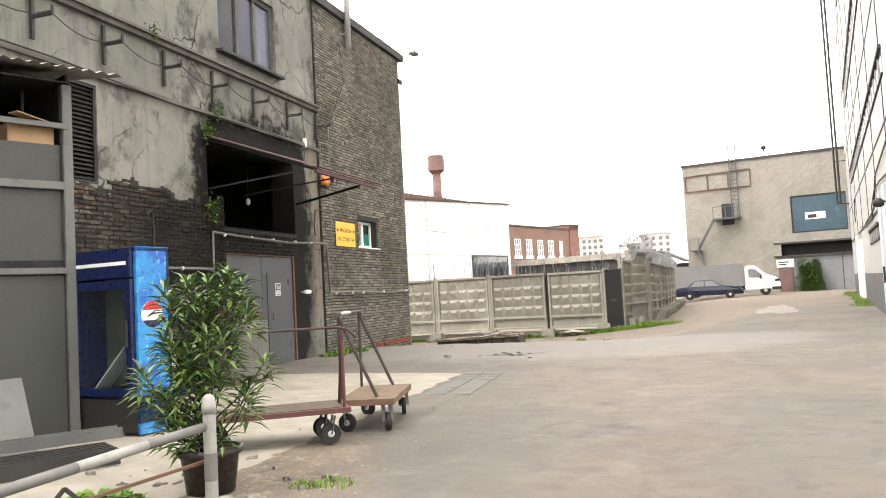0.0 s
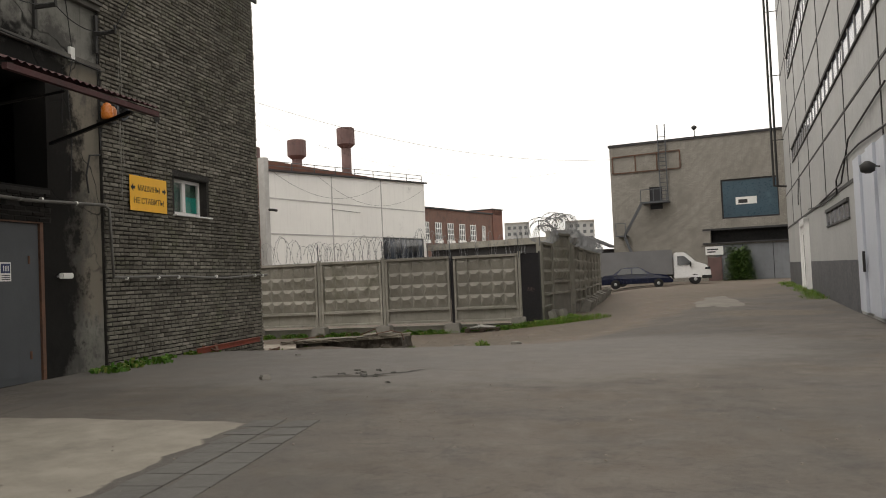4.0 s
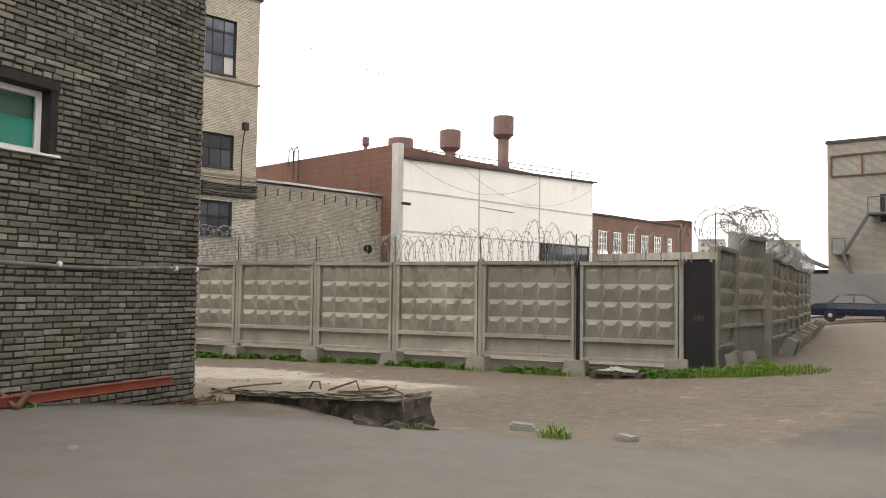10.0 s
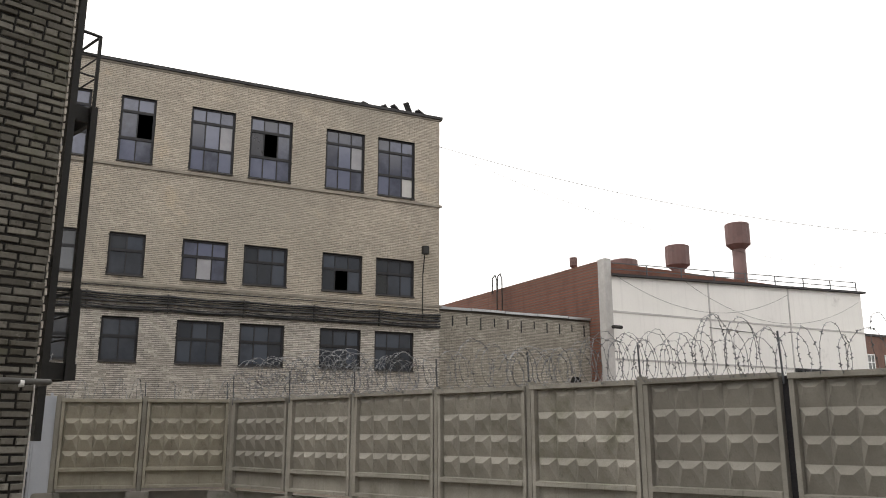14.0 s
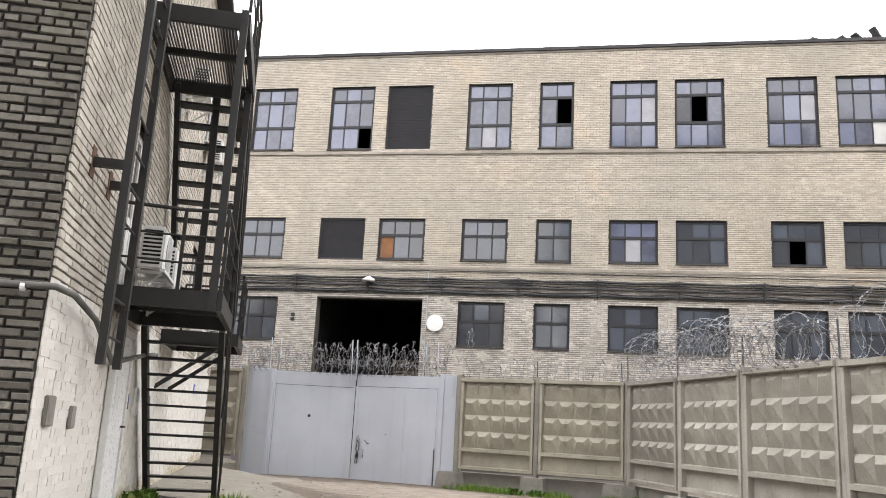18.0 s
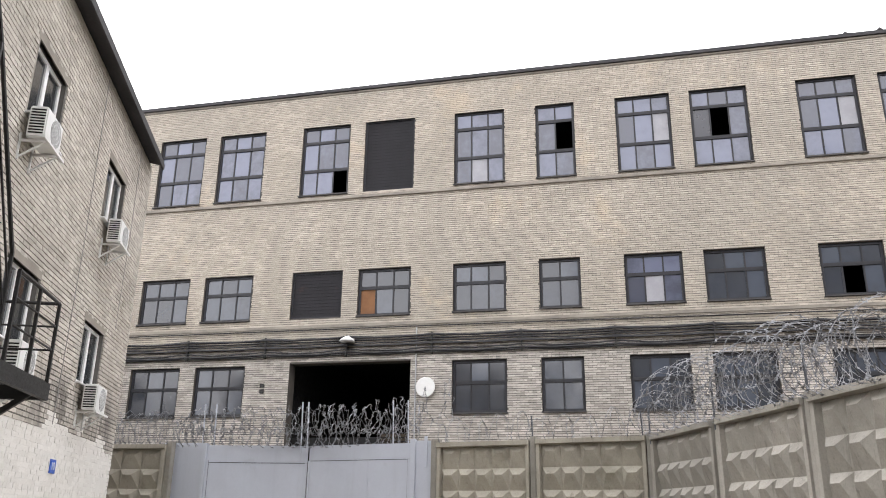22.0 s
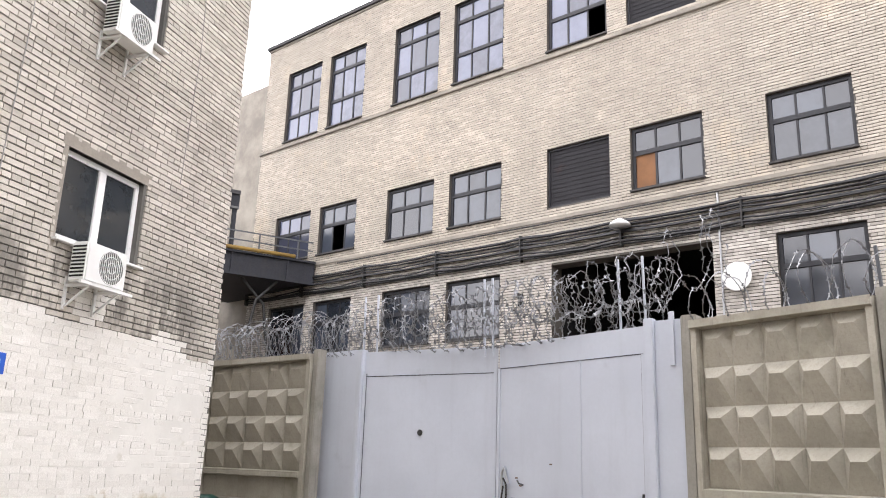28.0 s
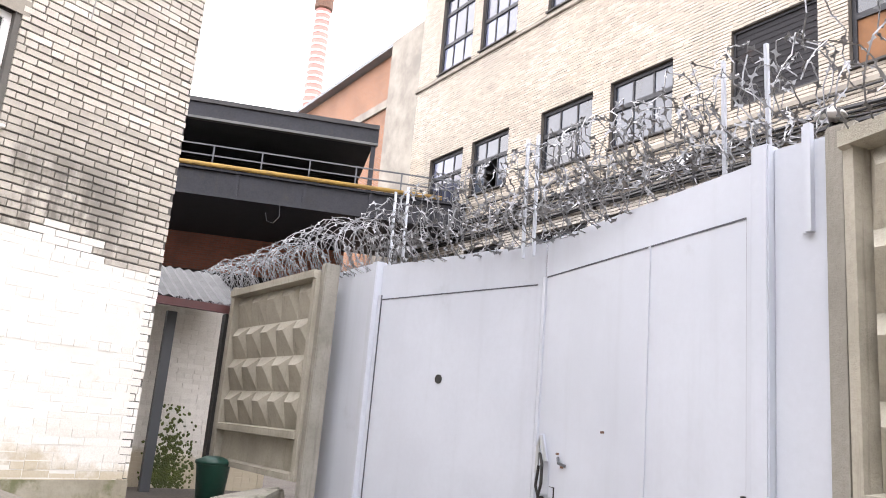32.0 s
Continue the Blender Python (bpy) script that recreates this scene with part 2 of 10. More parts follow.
EAST_B = Frame(-16.27, 34.49, -0.124, 0.992, False)  # its raised second panel


def ground(x, y):
    """Height of the ground."""
    dx, dy = x + 17.2, y - 20.03
    a = -0.375 * dx + 0.927 * dy
    b = -0.927 * dx - 0.375 * dy
    f = 0.94 * dx + 0.341 * dy
    a += 9 * smoothstep(14.5, 17.5, b)
    z = 0.03 + 0.12 * (1 - smoothstep(2, 9, f)) * (1 - smoothstep(-3.0, 0.5, a))
    z -= 0.62 * smoothstep(-4, 4, a) * smoothstep(-12, -2, b)
    z -= 0.14 * smoothstep(2, 14, b) * smoothstep(-1, 4, a)
    z += 0.16 * smoothstep(28, 52, y) * (1 - smoothstep(-12, -7, b))
    z += 0.2 * math.exp(-((x + 15.7) / 1.5) ** 2 - ((y - 20.3) / 0.5) ** 2)
    z += 0.02 * noise.noise((x * 0.25, y * 0.25, 3.1)) + 0.006 * noise.noise((x * 1.1, y * 1.1, 7.7))
    return z
# ---- materials ----
class Nodes:
    def __init__(self, name):
        self.mat = bpy.data.materials.new(name)
        self.mat.use_nodes = True
        self.t = self.mat.node_tree
        self.bsdf = self.t.nodes["Principled BSDF"]
        self.geo = self.t.nodes.new("ShaderNodeNewGeometry")
        self.pos = self.geo.outputs["Position"]

    def node(self, kind, **ins):
        n = self.t.nodes.new(kind)
        for k, v in ins.items():
            self.put(n.inputs[k.replace("_", " ")], v)
        return n

    def put(self, socket, v):
        if isinstance(v, bpy.types.NodeSocket):
            self.t.links.new(v, socket)
        elif isinstance(v, (tuple, list)) and len(v) == 3 and socket.type == "RGBA":
            socket.default_value = (*v, 1)
        else:
            socket.default_value = v

    def noise(self, scale, detail=4.0, rough=0.6, vec=None, stretch=None):
        v = vec or self.pos
        if stretch:
            m = self.node("ShaderNodeMapping", Vector=v)
            m.inputs["Scale"].default_value = stretch
            v = m.outputs[0]
        return self.node("ShaderNodeTexNoise", Vector=v, Scale=scale, Detail=detail, Roughness=rough).outputs["Fac"]

    def step(self, fac, lo, hi, a=0.0, b=1.0):
        n = self.node("ShaderNodeMapRange")
        n.interpolation_type = "SMOOTHSTEP"
        for i, v in enumerate((fac, lo, hi, a, b)):
            self.put(n.inputs[i], v)
        return n.outputs[0]

    def math(self, op, a, b=0.0):
        n = self.node("ShaderNodeMath")
        n.operation = op
        self.put(n.inputs[0], a)
        self.put(n.inputs[1], b)
        return n.outputs[0]

    def mix(self, fac, a, b, how="MIX"):
        n = self.node("ShaderNodeMix")
        n.data_type = "RGBA"
        n.blend_type = how
        self.put(n.inputs[0], fac)
        self.put(n.inputs[6], a)
        self.put(n.inputs[7], b)
        return n.outputs[2]

    def random(self):
        """One number for each loose piece, joined or not."""
        o = self.node("ShaderNodeObjectInfo").outputs["Random"]
        return self.math("FRACT", self.math("ADD", o, self.geo.outputs["Random Per Island"]))

    def done(self, color, rough=0.85, bump=None, height=0.01, metal=0.0):
        self.put(self.bsdf.inputs["Base Color"], color)
        self.put(self.bsdf.inputs["Roughness"], rough)
        self.put(self.bsdf.inputs["Metallic"], metal)
        if not metal and isinstance(rough, float) and rough > 0.5:
            # porous and dusty surfaces have little sheen
            self.bsdf.inputs["Specular IOR Level"].default_value = 0.2
        if bump is not None:
            b = self.node("ShaderNodeBump", Height=bump)
            b.inputs["Strength"].default_value = 0.7
            b.inputs["Distance"].default_value = height
            self.t.links.new(b.outputs[0], self.bsdf.inputs["Normal"])
        return self.mat


def surface(name, base, dark, stain=None, rough=0.85, big=0.6, fine=25.0, height=0.004, metal=0.0, stain_at=(0.55, 0.75), streak=0.0, vary=0.0):
    """Paint, plaster, concrete or metal with grain, blotches, stains and vertical streaks."""
    n = Nodes(name)
    g = n.noise(fine, 6.0, 0.7)
    b = n.noise(big, 5.0, 0.6)
    c = n.mix(n.step(n.math("ADD", n.math("MULTIPLY", b, 0.7), n.math("MULTIPLY", g, 0.3)), 0.35, 0.68), dark, base)
    if streak:
        s = n.noise(1.0, 5.0, 0.6, stretch=(5.0, 5.0, 0.28))
        c = n.mix(n.step(s, 0.5, 0.75, 0.0, streak), c, stain or dark)
    if stain:
        c = n.mix(n.step(n.noise(big * 1.7, 7.0, 0.65), stain_at[0], stain_at[1], 0.0, 0.8), c, stain)
    if vary:
        c = n.mix(n.math("MULTIPLY", n.random(), vary), c, dark)
    return n.done(c, n.step(g, 0.3, 0.7, max(0.05, rough - 0.12), min(1.0, rough + 0.1)), g, height, metal)


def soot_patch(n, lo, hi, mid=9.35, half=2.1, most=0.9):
    """Soot round the loading opening and door; also paints in their reveals' shade."""
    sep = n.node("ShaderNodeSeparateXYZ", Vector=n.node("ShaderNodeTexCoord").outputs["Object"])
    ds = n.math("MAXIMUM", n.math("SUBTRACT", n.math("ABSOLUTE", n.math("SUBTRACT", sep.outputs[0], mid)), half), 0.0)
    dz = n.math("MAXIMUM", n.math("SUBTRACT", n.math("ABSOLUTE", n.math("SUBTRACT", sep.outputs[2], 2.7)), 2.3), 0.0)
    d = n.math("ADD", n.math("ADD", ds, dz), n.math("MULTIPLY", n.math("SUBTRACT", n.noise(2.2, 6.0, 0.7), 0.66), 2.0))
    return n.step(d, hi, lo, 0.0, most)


def brick_material(name, tones, soot, soot_amount, fine=60.0, rough=0.92, fire=False, weather=None, grime=False, damp=False, splash=False):
    n = Nodes(name)
    r = n.random()
    ramp = n.node("ShaderNodeValToRGB", Fac=r)
    ramp.color_ramp.interpolation = "CONSTANT"
    el = ramp.color_ramp.elements
    while len(el) < len(tones):
        el.new(0.5)
    for i, (e, t) in enumerate(zip(el, tones)):
        e.position = i / len(tones)
        e.color = (*t, 1)
    g = n.noise(fine, 6.0, 0.75)
    c = n.mix(n.step(g, 0.3, 0.7, 0.0, 0.45), ramp.outputs[0], n.mix(1.0, ramp.outputs[0], (0.55, 0.52, 0.5), "MULTIPLY"))
    if soot_amount:
        s = n.math("ADD", n.math("MULTIPLY", n.noise(0.55, 6.0, 0.65), 0.75), n.math("MULTIPLY", n.noise(7.0, 4.0, 0.7), 0.25))
        c = n.mix(n.step(s, 0.42, 0.64, 0.0, soot_amount), c, soot)
    if grime:
        # smeared mortar, soot lines and a green film
        c = n.mix(n.step(n.noise(9.0, 6.0, 0.75), 0.56, 0.66, 0.0, 0.7), c, (0.062, 0.058, 0.050))
        c = n.mix(n.step(n.noise(6.0, 6.0, 0.75, stretch=(1.0, 1.0, 2.2)), 0.60, 0.70, 0.0, 0.6), c, (0.300, 0.288, 0.255))
        c = n.mix(n.step(n.noise(0.8, 6.0, 0.7), 0.52, 0.68, 0.0, 0.5), c, (0.120, 0.125, 0.078))
    if weather:
        # rain-washed streaks, damp grey blotches and small dark runs
        w = n.math("ADD", n.math("MULTIPLY", n.noise(0.16, 6.0, 0.65), 0.6), n.math("MULTIPLY", n.noise(1.0, 6.0, 0.7, stretch=(0.9, 0.9, 0.22)), 0.4))
        c = n.mix(n.step(w, 0.44, 0.6, 0.0, 0.6), c, weather)
        c = n.mix(n.step(n.noise(0.4, 5.0, 0.7), 0.56, 0.7, 0.0, 0.45), c, (0.60, 0.50, 0.37))
        c = n.mix(n.step(n.noise(1.0, 6.0, 0.75, stretch=(3.0, 3.0, 0.5)), 0.62, 0.74, 0.0, 0.6), c, (0.17, 0.16, 0.14))
    if damp:
        # dark runs under the sills and units of the far half
        px = n.node("ShaderNodeSeparateXYZ", Vector=n.pos)
        lane = n.math("MULTIPLY", n.step(px.outputs[0], -26.5, -28.0), n.math("MULTIPLY", n.step(px.outputs[2], 3.1, 2.5), n.step(px.outputs[0], -32.2, -31.2)))
        runs = n.math("ADD", n.math("MULTIPLY", n.noise(0.9, 6.0, 0.7), 0.6), n.math("MULTIPLY", n.noise(1.0, 5.0, 0.7, stretch=(5.0, 5.0, 0.7)), 0.4))
        c = n.mix(n.math("MULTIPLY", lane, n.step(runs, 0.43, 0.56, 0.0, 0.85)), c, (0.150, 0.140, 0.124))
    if splash:
        # mud splashed and soaked up from the ground
        pz = n.node("ShaderNodeSeparateXYZ", Vector=n.pos).outputs[2]
        c = n.mix(n.step(n.math("ADD", pz, n.math("MULTIPLY", n.noise(1.2, 6.0, 0.7), 1.3)), 0.62, 0.40, 0.0, 0.75), c, (0.42, 0.355, 0.235))
        c = n.mix(n.step(n.noise(4.0, 6.0, 0.75), 0.62, 0.72, 0.0, 0.3), c, (0.42, 0.395, 0.345))
    if fire:
        zz = n.node("ShaderNodeSeparateXYZ", Vector=n.node("ShaderNodeTexCoord").outputs["Object"]).outputs[2]
        c = n.mix(n.math("MULTIPLY", n.step(zz, 3.15, 3.6), n.step(n.noise(1.4, 5.0, 0.7), 0.48, 0.62, 0.0, 0.6)), c, (0.150, 0.075, 0.052))
        c = n.mix(n.step(n.noise(5.0, 6.0, 0.7), 0.54, 0.66, 0.0, 0.6), c, (0.235, 0.222, 0.182))
        c = n.mix(n.step(n.noise(0.6, 6.0, 0.7), 0.44, 0.58, 0.0, 0.75), c, (0.026, 0.023, 0.019))
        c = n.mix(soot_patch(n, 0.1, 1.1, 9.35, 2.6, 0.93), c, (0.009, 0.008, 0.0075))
    return n.done(c, rough, g, 0.006)


MORTAR_SOOT = surface("sooty_mortar", (0.016, 0.014, 0.012), (0.008, 0.007, 0.006), (0.06, 0.055, 0.046), big=2.5, fine=40, stain_at=(0.62, 0.74), height=0.012)
MORTAR_DARK = surface("dark_mortar", (0.026, 0.024, 0.021), (0.010, 0.009, 0.008), (0.105, 0.100, 0.088), big=2.5, fine=40, stain_at=(0.6, 0.72), height=0.012)
MORTAR_SIDE = surface("grey_mortar", (0.125, 0.118, 0.106), (0.070, 0.066, 0.060), big=1.2, fine=40)
MORTAR_WORKS = surface("brown_mortar", (0.120, 0.108, 0.092), (0.072, 0.064, 0.055), big=1.2, fine=40)
MORTAR_LIGHT = surface("light_mortar", (0.33, 0.30, 0.25), (0.20, 0.18, 0.155), big=1.2, fine=40)
BRICK_SOOT = brick_material("sooty_brick", [(0.200, 0.190, 0.164), (0.170, 0.160, 0.138), (0.224, 0.213, 0.185), (0.151, 0.142, 0.121), (0.190, 0.180, 0.156), (0.268, 0.254, 0.219), (0.178, 0.167, 0.143), (0.210, 0.199, 0.172), (0.122, 0.114, 0.098)], (0.050, 0.046, 0.038), 0.55, fine=34.0, grime=True)
BRICK_YELLOW = brick_material("yellow_brick", [(0.551, 0.499, 0.419), (0.512, 0.463, 0.392), (0.590, 0.535, 0.453), (0.485, 0.436, 0.370), (0.540, 0.487, 0.413), (0.617, 0.562, 0.480)], (0.306, 0.278, 0.234), 0.4, weather=(0.383, 0.353, 0.303))
BRICK_SIDE = brick_material("pale_grey_brick", [(0.604, 0.567, 0.499), (0.562, 0.528, 0.467), (0.640, 0.604, 0.536), (0.504, 0.473, 0.415), (0.588, 0.551, 0.488), (0.672, 0.635, 0.567)], (0.30, 0.275, 0.235), 0.5, damp=True)
BRICK_PALE = brick_material("pale_brick", [(0.583, 0.550, 0.501), (0.495, 0.462, 0.418), (0.660, 0.627, 0.572), (0.418, 0.391, 0.352), (0.550, 0.517, 0.468)], (0.319, 0.297, 0.264), 0.45)
BRICK_ANNEX = brick_material("grey_annex_brick", [(0.468, 0.436, 0.377), (0.403, 0.377, 0.325), (0.520, 0.488, 0.429), (0.364, 0.338, 0.293)], (0.260, 0.240, 0.208), 0.5)
BRICK_WHITE = brick_material("whitewashed_brick", [(0.765, 0.747, 0.701), (0.730, 0.713, 0.665), (0.793, 0.776, 0.731)], (0.632, 0.598, 0.529), 0.25, rough=0.8, splash=True)
BRICK_RED = brick_material("old_red_brick", [(0.084, 0.077, 0.061), (0.040, 0.036, 0.028), (0.066, 0.060, 0.047), (0.117, 0.110, 0.089), (0.028, 0.025, 0.020), (0.074, 0.044, 0.032), (0.077, 0.071, 0.057), (0.048, 0.043, 0.035), (0.098, 0.090, 0.073)], (0.020, 0.018, 0.015), 0.55, fire=True)
BRICK_RUST = surface("red_brickwork", (0.188, 0.084, 0.060), (0.132, 0.062, 0.048), (0.088, 0.060, 0.050), big=0.9, fine=14, height=0.01)
WASH = surface("limewash_in_joints", (0.702, 0.684, 0.638), (0.620, 0.603, 0.556), (0.468, 0.439, 0.363), big=1.4, fine=20, height=0.003, stain_at=(0.58, 0.74))
WHITE_WALL = surface("whitewashed_panels", (0.88, 0.87, 0.845), (0.82, 0.81, 0.79), (0.52, 0.51, 0.50), big=0.35, fine=9, streak=0.16, stain_at=(0.6, 0.8))
PLASTER = surface("weathered_plaster", (0.253, 0.237, 0.212), (0.182, 0.171, 0.154), (0.110, 0.102, 0.091), big=0.55, fine=11, height=0.008, streak=0.55, stain_at=(0.52, 0.74))


def front_plaster():
    """Old plaster in repair patches, with soot round the loading opening and cracks."""
    n = Nodes("old_front_plaster")
    oc = n.node("ShaderNodeTexCoord").outputs["Object"]
    sep = n.node("ShaderNodeSeparateXYZ", Vector=oc)
    s, z = sep.outputs[0], sep.outputs[2]
    g = n.noise(11.0, 6.0, 0.7)
    b = n.noise(0.6, 6.0, 0.65)
    c = n.mix(n.step(b, 0.36, 0.66), (0.125, 0.127, 0.114), (0.225, 0.221, 0.202))
    cell = n.node("ShaderNodeTexVoronoi", Vector=oc, Scale=0.55)
    c = n.mix(n.step(n.node("ShaderNodeSeparateColor", Color=cell.outputs["Color"]).outputs[0], 0.25, 0.6, 0.0, 0.45), c, (0.188, 0.182, 0.172))
    # ochre remains of paint, cleaner between the ledge and the bare bricks
    band = n.math("MULTIPLY", n.step(z, 3.3, 4.0), n.step(z, 5.5, 5.3))
    c = n.mix(n.math("MULTIPLY", n.math("MULTIPLY", band, n.step(s, 10.9, 11.6)), n.step(n.noise(1.3, 5.0, 0.6), 0.36, 0.6, 0.1, 0.8)), c, (0.227, 0.215, 0.194))
    c = n.mix(n.math("MULTIPLY", n.step(s, 7.5, 7.2), n.math("MULTIPLY", n.math("MULTIPLY", n.step(z, 5.4, 5.2), n.step(n.math("ADD", z, n.math("MULTIPLY", n.noise(2.5, 5.0, 0.7), 1.2)), 1.5, 1.9, 0.15, 1.0)), 0.8)), c, (0.172, 0.151, 0.120))
    c = n.mix(n.math("MULTIPLY", n.step(s, 10.8, 11.3), n.step(n.noise(0.8, 6.0, 0.7), 0.4, 0.6, 0.0, 0.6)), c, (0.172, 0.183, 0.160))
    # soot round the opening, with the reveals' shade painted black in it
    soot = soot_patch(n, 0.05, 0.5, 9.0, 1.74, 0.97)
    st = n.noise(1.0, 6.0, 0.7, stretch=(1.6, 1.6, 0.4))
    c = n.mix(n.step(st, 0.5, 0.72, 0.0, 0.6), c, (0.051, 0.050, 0.048))
    fst = n.noise(1.0, 5.0, 0.7, stretch=(6.0, 6.0, 0.25))
    c = n.mix(n.step(fst, 0.56, 0.74, 0.0, 0.5), c, (0.046, 0.045, 0.042))
    c = n.mix(n.step(n.noise(0.5, 6.0, 0.7), 0.5, 0.64, 0.0, 0.5), c, (0.105, 0.113, 0.092))
    c = n.mix(n.step(n.noise(1.1, 7.0, 0.7), 0.5, 0.64, 0.0, 0.85), c, (0.058, 0.057, 0.054))
    warp = n.mix(0.3, oc, n.node("ShaderNodeTexNoise", Vector=oc, Scale=2.1).outputs["Color"])
    cr = n.node("ShaderNodeTexVoronoi", Vector=warp, Scale=0.8)
    cr.feature = "DISTANCE_TO_EDGE"
    line = n.math("MULTIPLY", n.step(cr.outputs[0], 0.0, 0.012, 1.0, 0.0), n.step(b, 0.42, 0.6))
    c = n.mix(line, c, (0.020, 0.020, 0.019))
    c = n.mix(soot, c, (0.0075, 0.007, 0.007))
    h = n.math("SUBTRACT", n.math("ADD", n.math("MULTIPLY", g, 0.5), b), n.math("MULTIPLY", line, 0.5))
    return n.done(c, 0.92, h, 0.02)


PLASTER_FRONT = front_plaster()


def fence_concrete(name, tone):
    """Cast concrete with drips, damp green stains, pits and a cleaner top."""
    n = Nodes(name)
    g = n.noise(30.0, 7.0, 0.75)
    b = n.noise(1.1, 6.0, 0.65)
    c = n.mix(n.step(b, 0.35, 0.66), (0.345, 0.330, 0.285), (0.475, 0.455, 0.395))
    c = n.mix(n.step(g, 0.42, 0.7, 0.0, 0.3), c, (0.22, 0.208, 0.175))
    c = n.mix(n.step(n.noise(0.9, 7.0, 0.7), 0.56, 0.72, 0.0, 0.45), c, (0.180, 0.172, 0.146))
    c = n.mix(n.step(n.noise(0.45, 6.0, 0.7), 0.56, 0.7, 0.0, 0.4), c, (0.165, 0.168, 0.105))
    for w, lo, k in ((7.0, 0.56, 0.5), (22.0, 0.58, 0.4)):
        st = n.noise(1.0, 5.0, 0.7, stretch=(w, w, 0.55))
        c = n.mix(n.step(st, lo, lo + 0.16, 0.0, k), c, (0.120, 0.112, 0.095))
    c = n.mix(n.math("MULTIPLY", n.random(), 0.45), c, (0.20, 0.19, 0.165))
    c = n.mix(1.0, c, tone, "MULTIPLY")
    return n.done(c, 0.92, n.math("ADD", g, n.math("MULTIPLY", n.noise(95.0, 3.0, 0.6), 0.6)), 0.01)


CONCRETE = fence_concrete("fence_concrete", (0.84, 0.835, 0.85))
# brighter copy of the fence concrete, painted for the better-lit panels by the gate
CONCRETE_BRIGHT = fence_concrete("brightened_fence_concrete", (1.06, 1.04, 1.00))
CONCRETE_OLD = surface("old_concrete", (0.270, 0.255, 0.229), (0.195, 0.184, 0.165), (0.120, 0.120, 0.094), big=1.8, fine=18, height=0.01, vary=0.2)
PANEL_GREY = surface("painted_wall_panels", (0.370, 0.370, 0.362), (0.310, 0.310, 0.305), (0.215, 0.210, 0.203), big=0.35, fine=8, streak=0.25, rough=0.6, stain_at=(0.6, 0.82))
PANEL_BASE = surface("dark_base_paint", (0.075, 0.076, 0.082), (0.05, 0.05, 0.055), (0.16, 0.15, 0.14), big=1.2, fine=10, rough=0.65, stain_at=(0.66, 0.8))
FAR_BRICK = surface("grey_silicate_brick", (0.330, 0.310, 0.278), (0.225, 0.212, 0.190), (0.135, 0.125, 0.110), big=0.9, fine=7, height=0.015, streak=0.4, stain_at=(0.54, 0.7))


def coursed_brick(name, tone, low, joint, dirt):
    """Distant brickwork: courses in the material, laid in the wall's own axes."""
    n = Nodes(name)
    oc = n.node("ShaderNodeTexCoord").outputs["Object"]
    sep = n.node("ShaderNodeSeparateXYZ", Vector=oc)
    v = n.node("ShaderNodeCombineXYZ", X=sep.outputs[0], Y=sep.outputs[2])
    b = n.node("ShaderNodeTexBrick", Vector=v.outputs[0], Color1=tone, Color2=low, Mortar=joint, Scale=1.0)
    b.inputs["Mortar Size"].default_value = 0.011
    b.inputs["Brick Width"].default_value = 0.262
    b.inputs["Row Height"].default_value = 0.0772
    c = n.mix(n.step(n.noise(0.5, 6.0, 0.65), 0.46, 0.7, 0.0, 0.7), b.outputs["Color"], dirt)
    st = n.noise(1.0, 5.0, 0.65, stretch=(3.0, 3.0, 0.2))
    c = n.mix(n.step(st, 0.5, 0.74, 0.0, 0.45), c, dirt)
    g = n.noise(14.0, 5.0, 0.7)
    return n.done(n.mix(n.step(g, 0.35, 0.7, 0.0, 0.25), c, dirt), 0.9, n.math("SUBTRACT", g, b.outputs["Fac"]), 0.008)


FAR_COURSES = coursed_brick("grey_silicate_courses", (0.37, 0.35, 0.315), (0.29, 0.272, 0.245), (0.15, 0.14, 0.125), (0.19, 0.178, 0.158))
RED_COURSES = coursed_brick("red_brick_courses", (0.275, 0.105, 0.068), (0.205, 0.080, 0.055), (0.17, 0.12, 0.10), (0.11, 0.06, 0.05))
ORANGE_COURSES = coursed_brick("orange_brick_courses", (0.37, 0.175, 0.092), (0.30, 0.135, 0.075), (0.30, 0.25, 0.21), (0.20, 0.12, 0.085))
STEEL_GREY = surface("grey_painted_steel", (0.079, 0.086, 0.097), (0.063, 0.068, 0.076), (0.044, 0.046, 0.049), rough=0.5, big=1.2, fine=30, height=0.001, stain_at=(0.62, 0.8), streak=0.25)
STEEL_BLUE = surface("pale_blue_gate_paint", (0.527, 0.559, 0.624), (0.471, 0.500, 0.561), (0.342, 0.359, 0.398), rough=0.5, big=0.8, fine=20, height=0.0015, stain_at=(0.63, 0.85), streak=0.2)
STEEL_BLACK = surface("black_painted_steel", (0.022, 0.021, 0.02), (0.014, 0.014, 0.014), (0.075, 0.045, 0.03), rough=0.6, big=2.5, fine=40, height=0.001, stain_at=(0.64, 0.78))
DOOR_BLACK = surface("dull_black_door_paint", (0.012, 0.011, 0.014), (0.008, 0.007, 0.009), (0.035, 0.018, 0.014), rough=0.85, big=1.2, fine=30, height=0.001, stain_at=(0.6, 0.78))
STEEL_RUST = surface("rusty_steel", (0.15, 0.075, 0.045), (0.09, 0.05, 0.035), (0.22, 0.10, 0.05), rough=0.8, big=3.0, fine=40, height=0.002)
STEEL_GALV = surface("galvanised_steel", (0.50, 0.51, 0.52), (0.40, 0.41, 0.42), (0.30, 0.29, 0.28), rough=0.42, big=2.0, fine=30, height=0.001, metal=0.6)
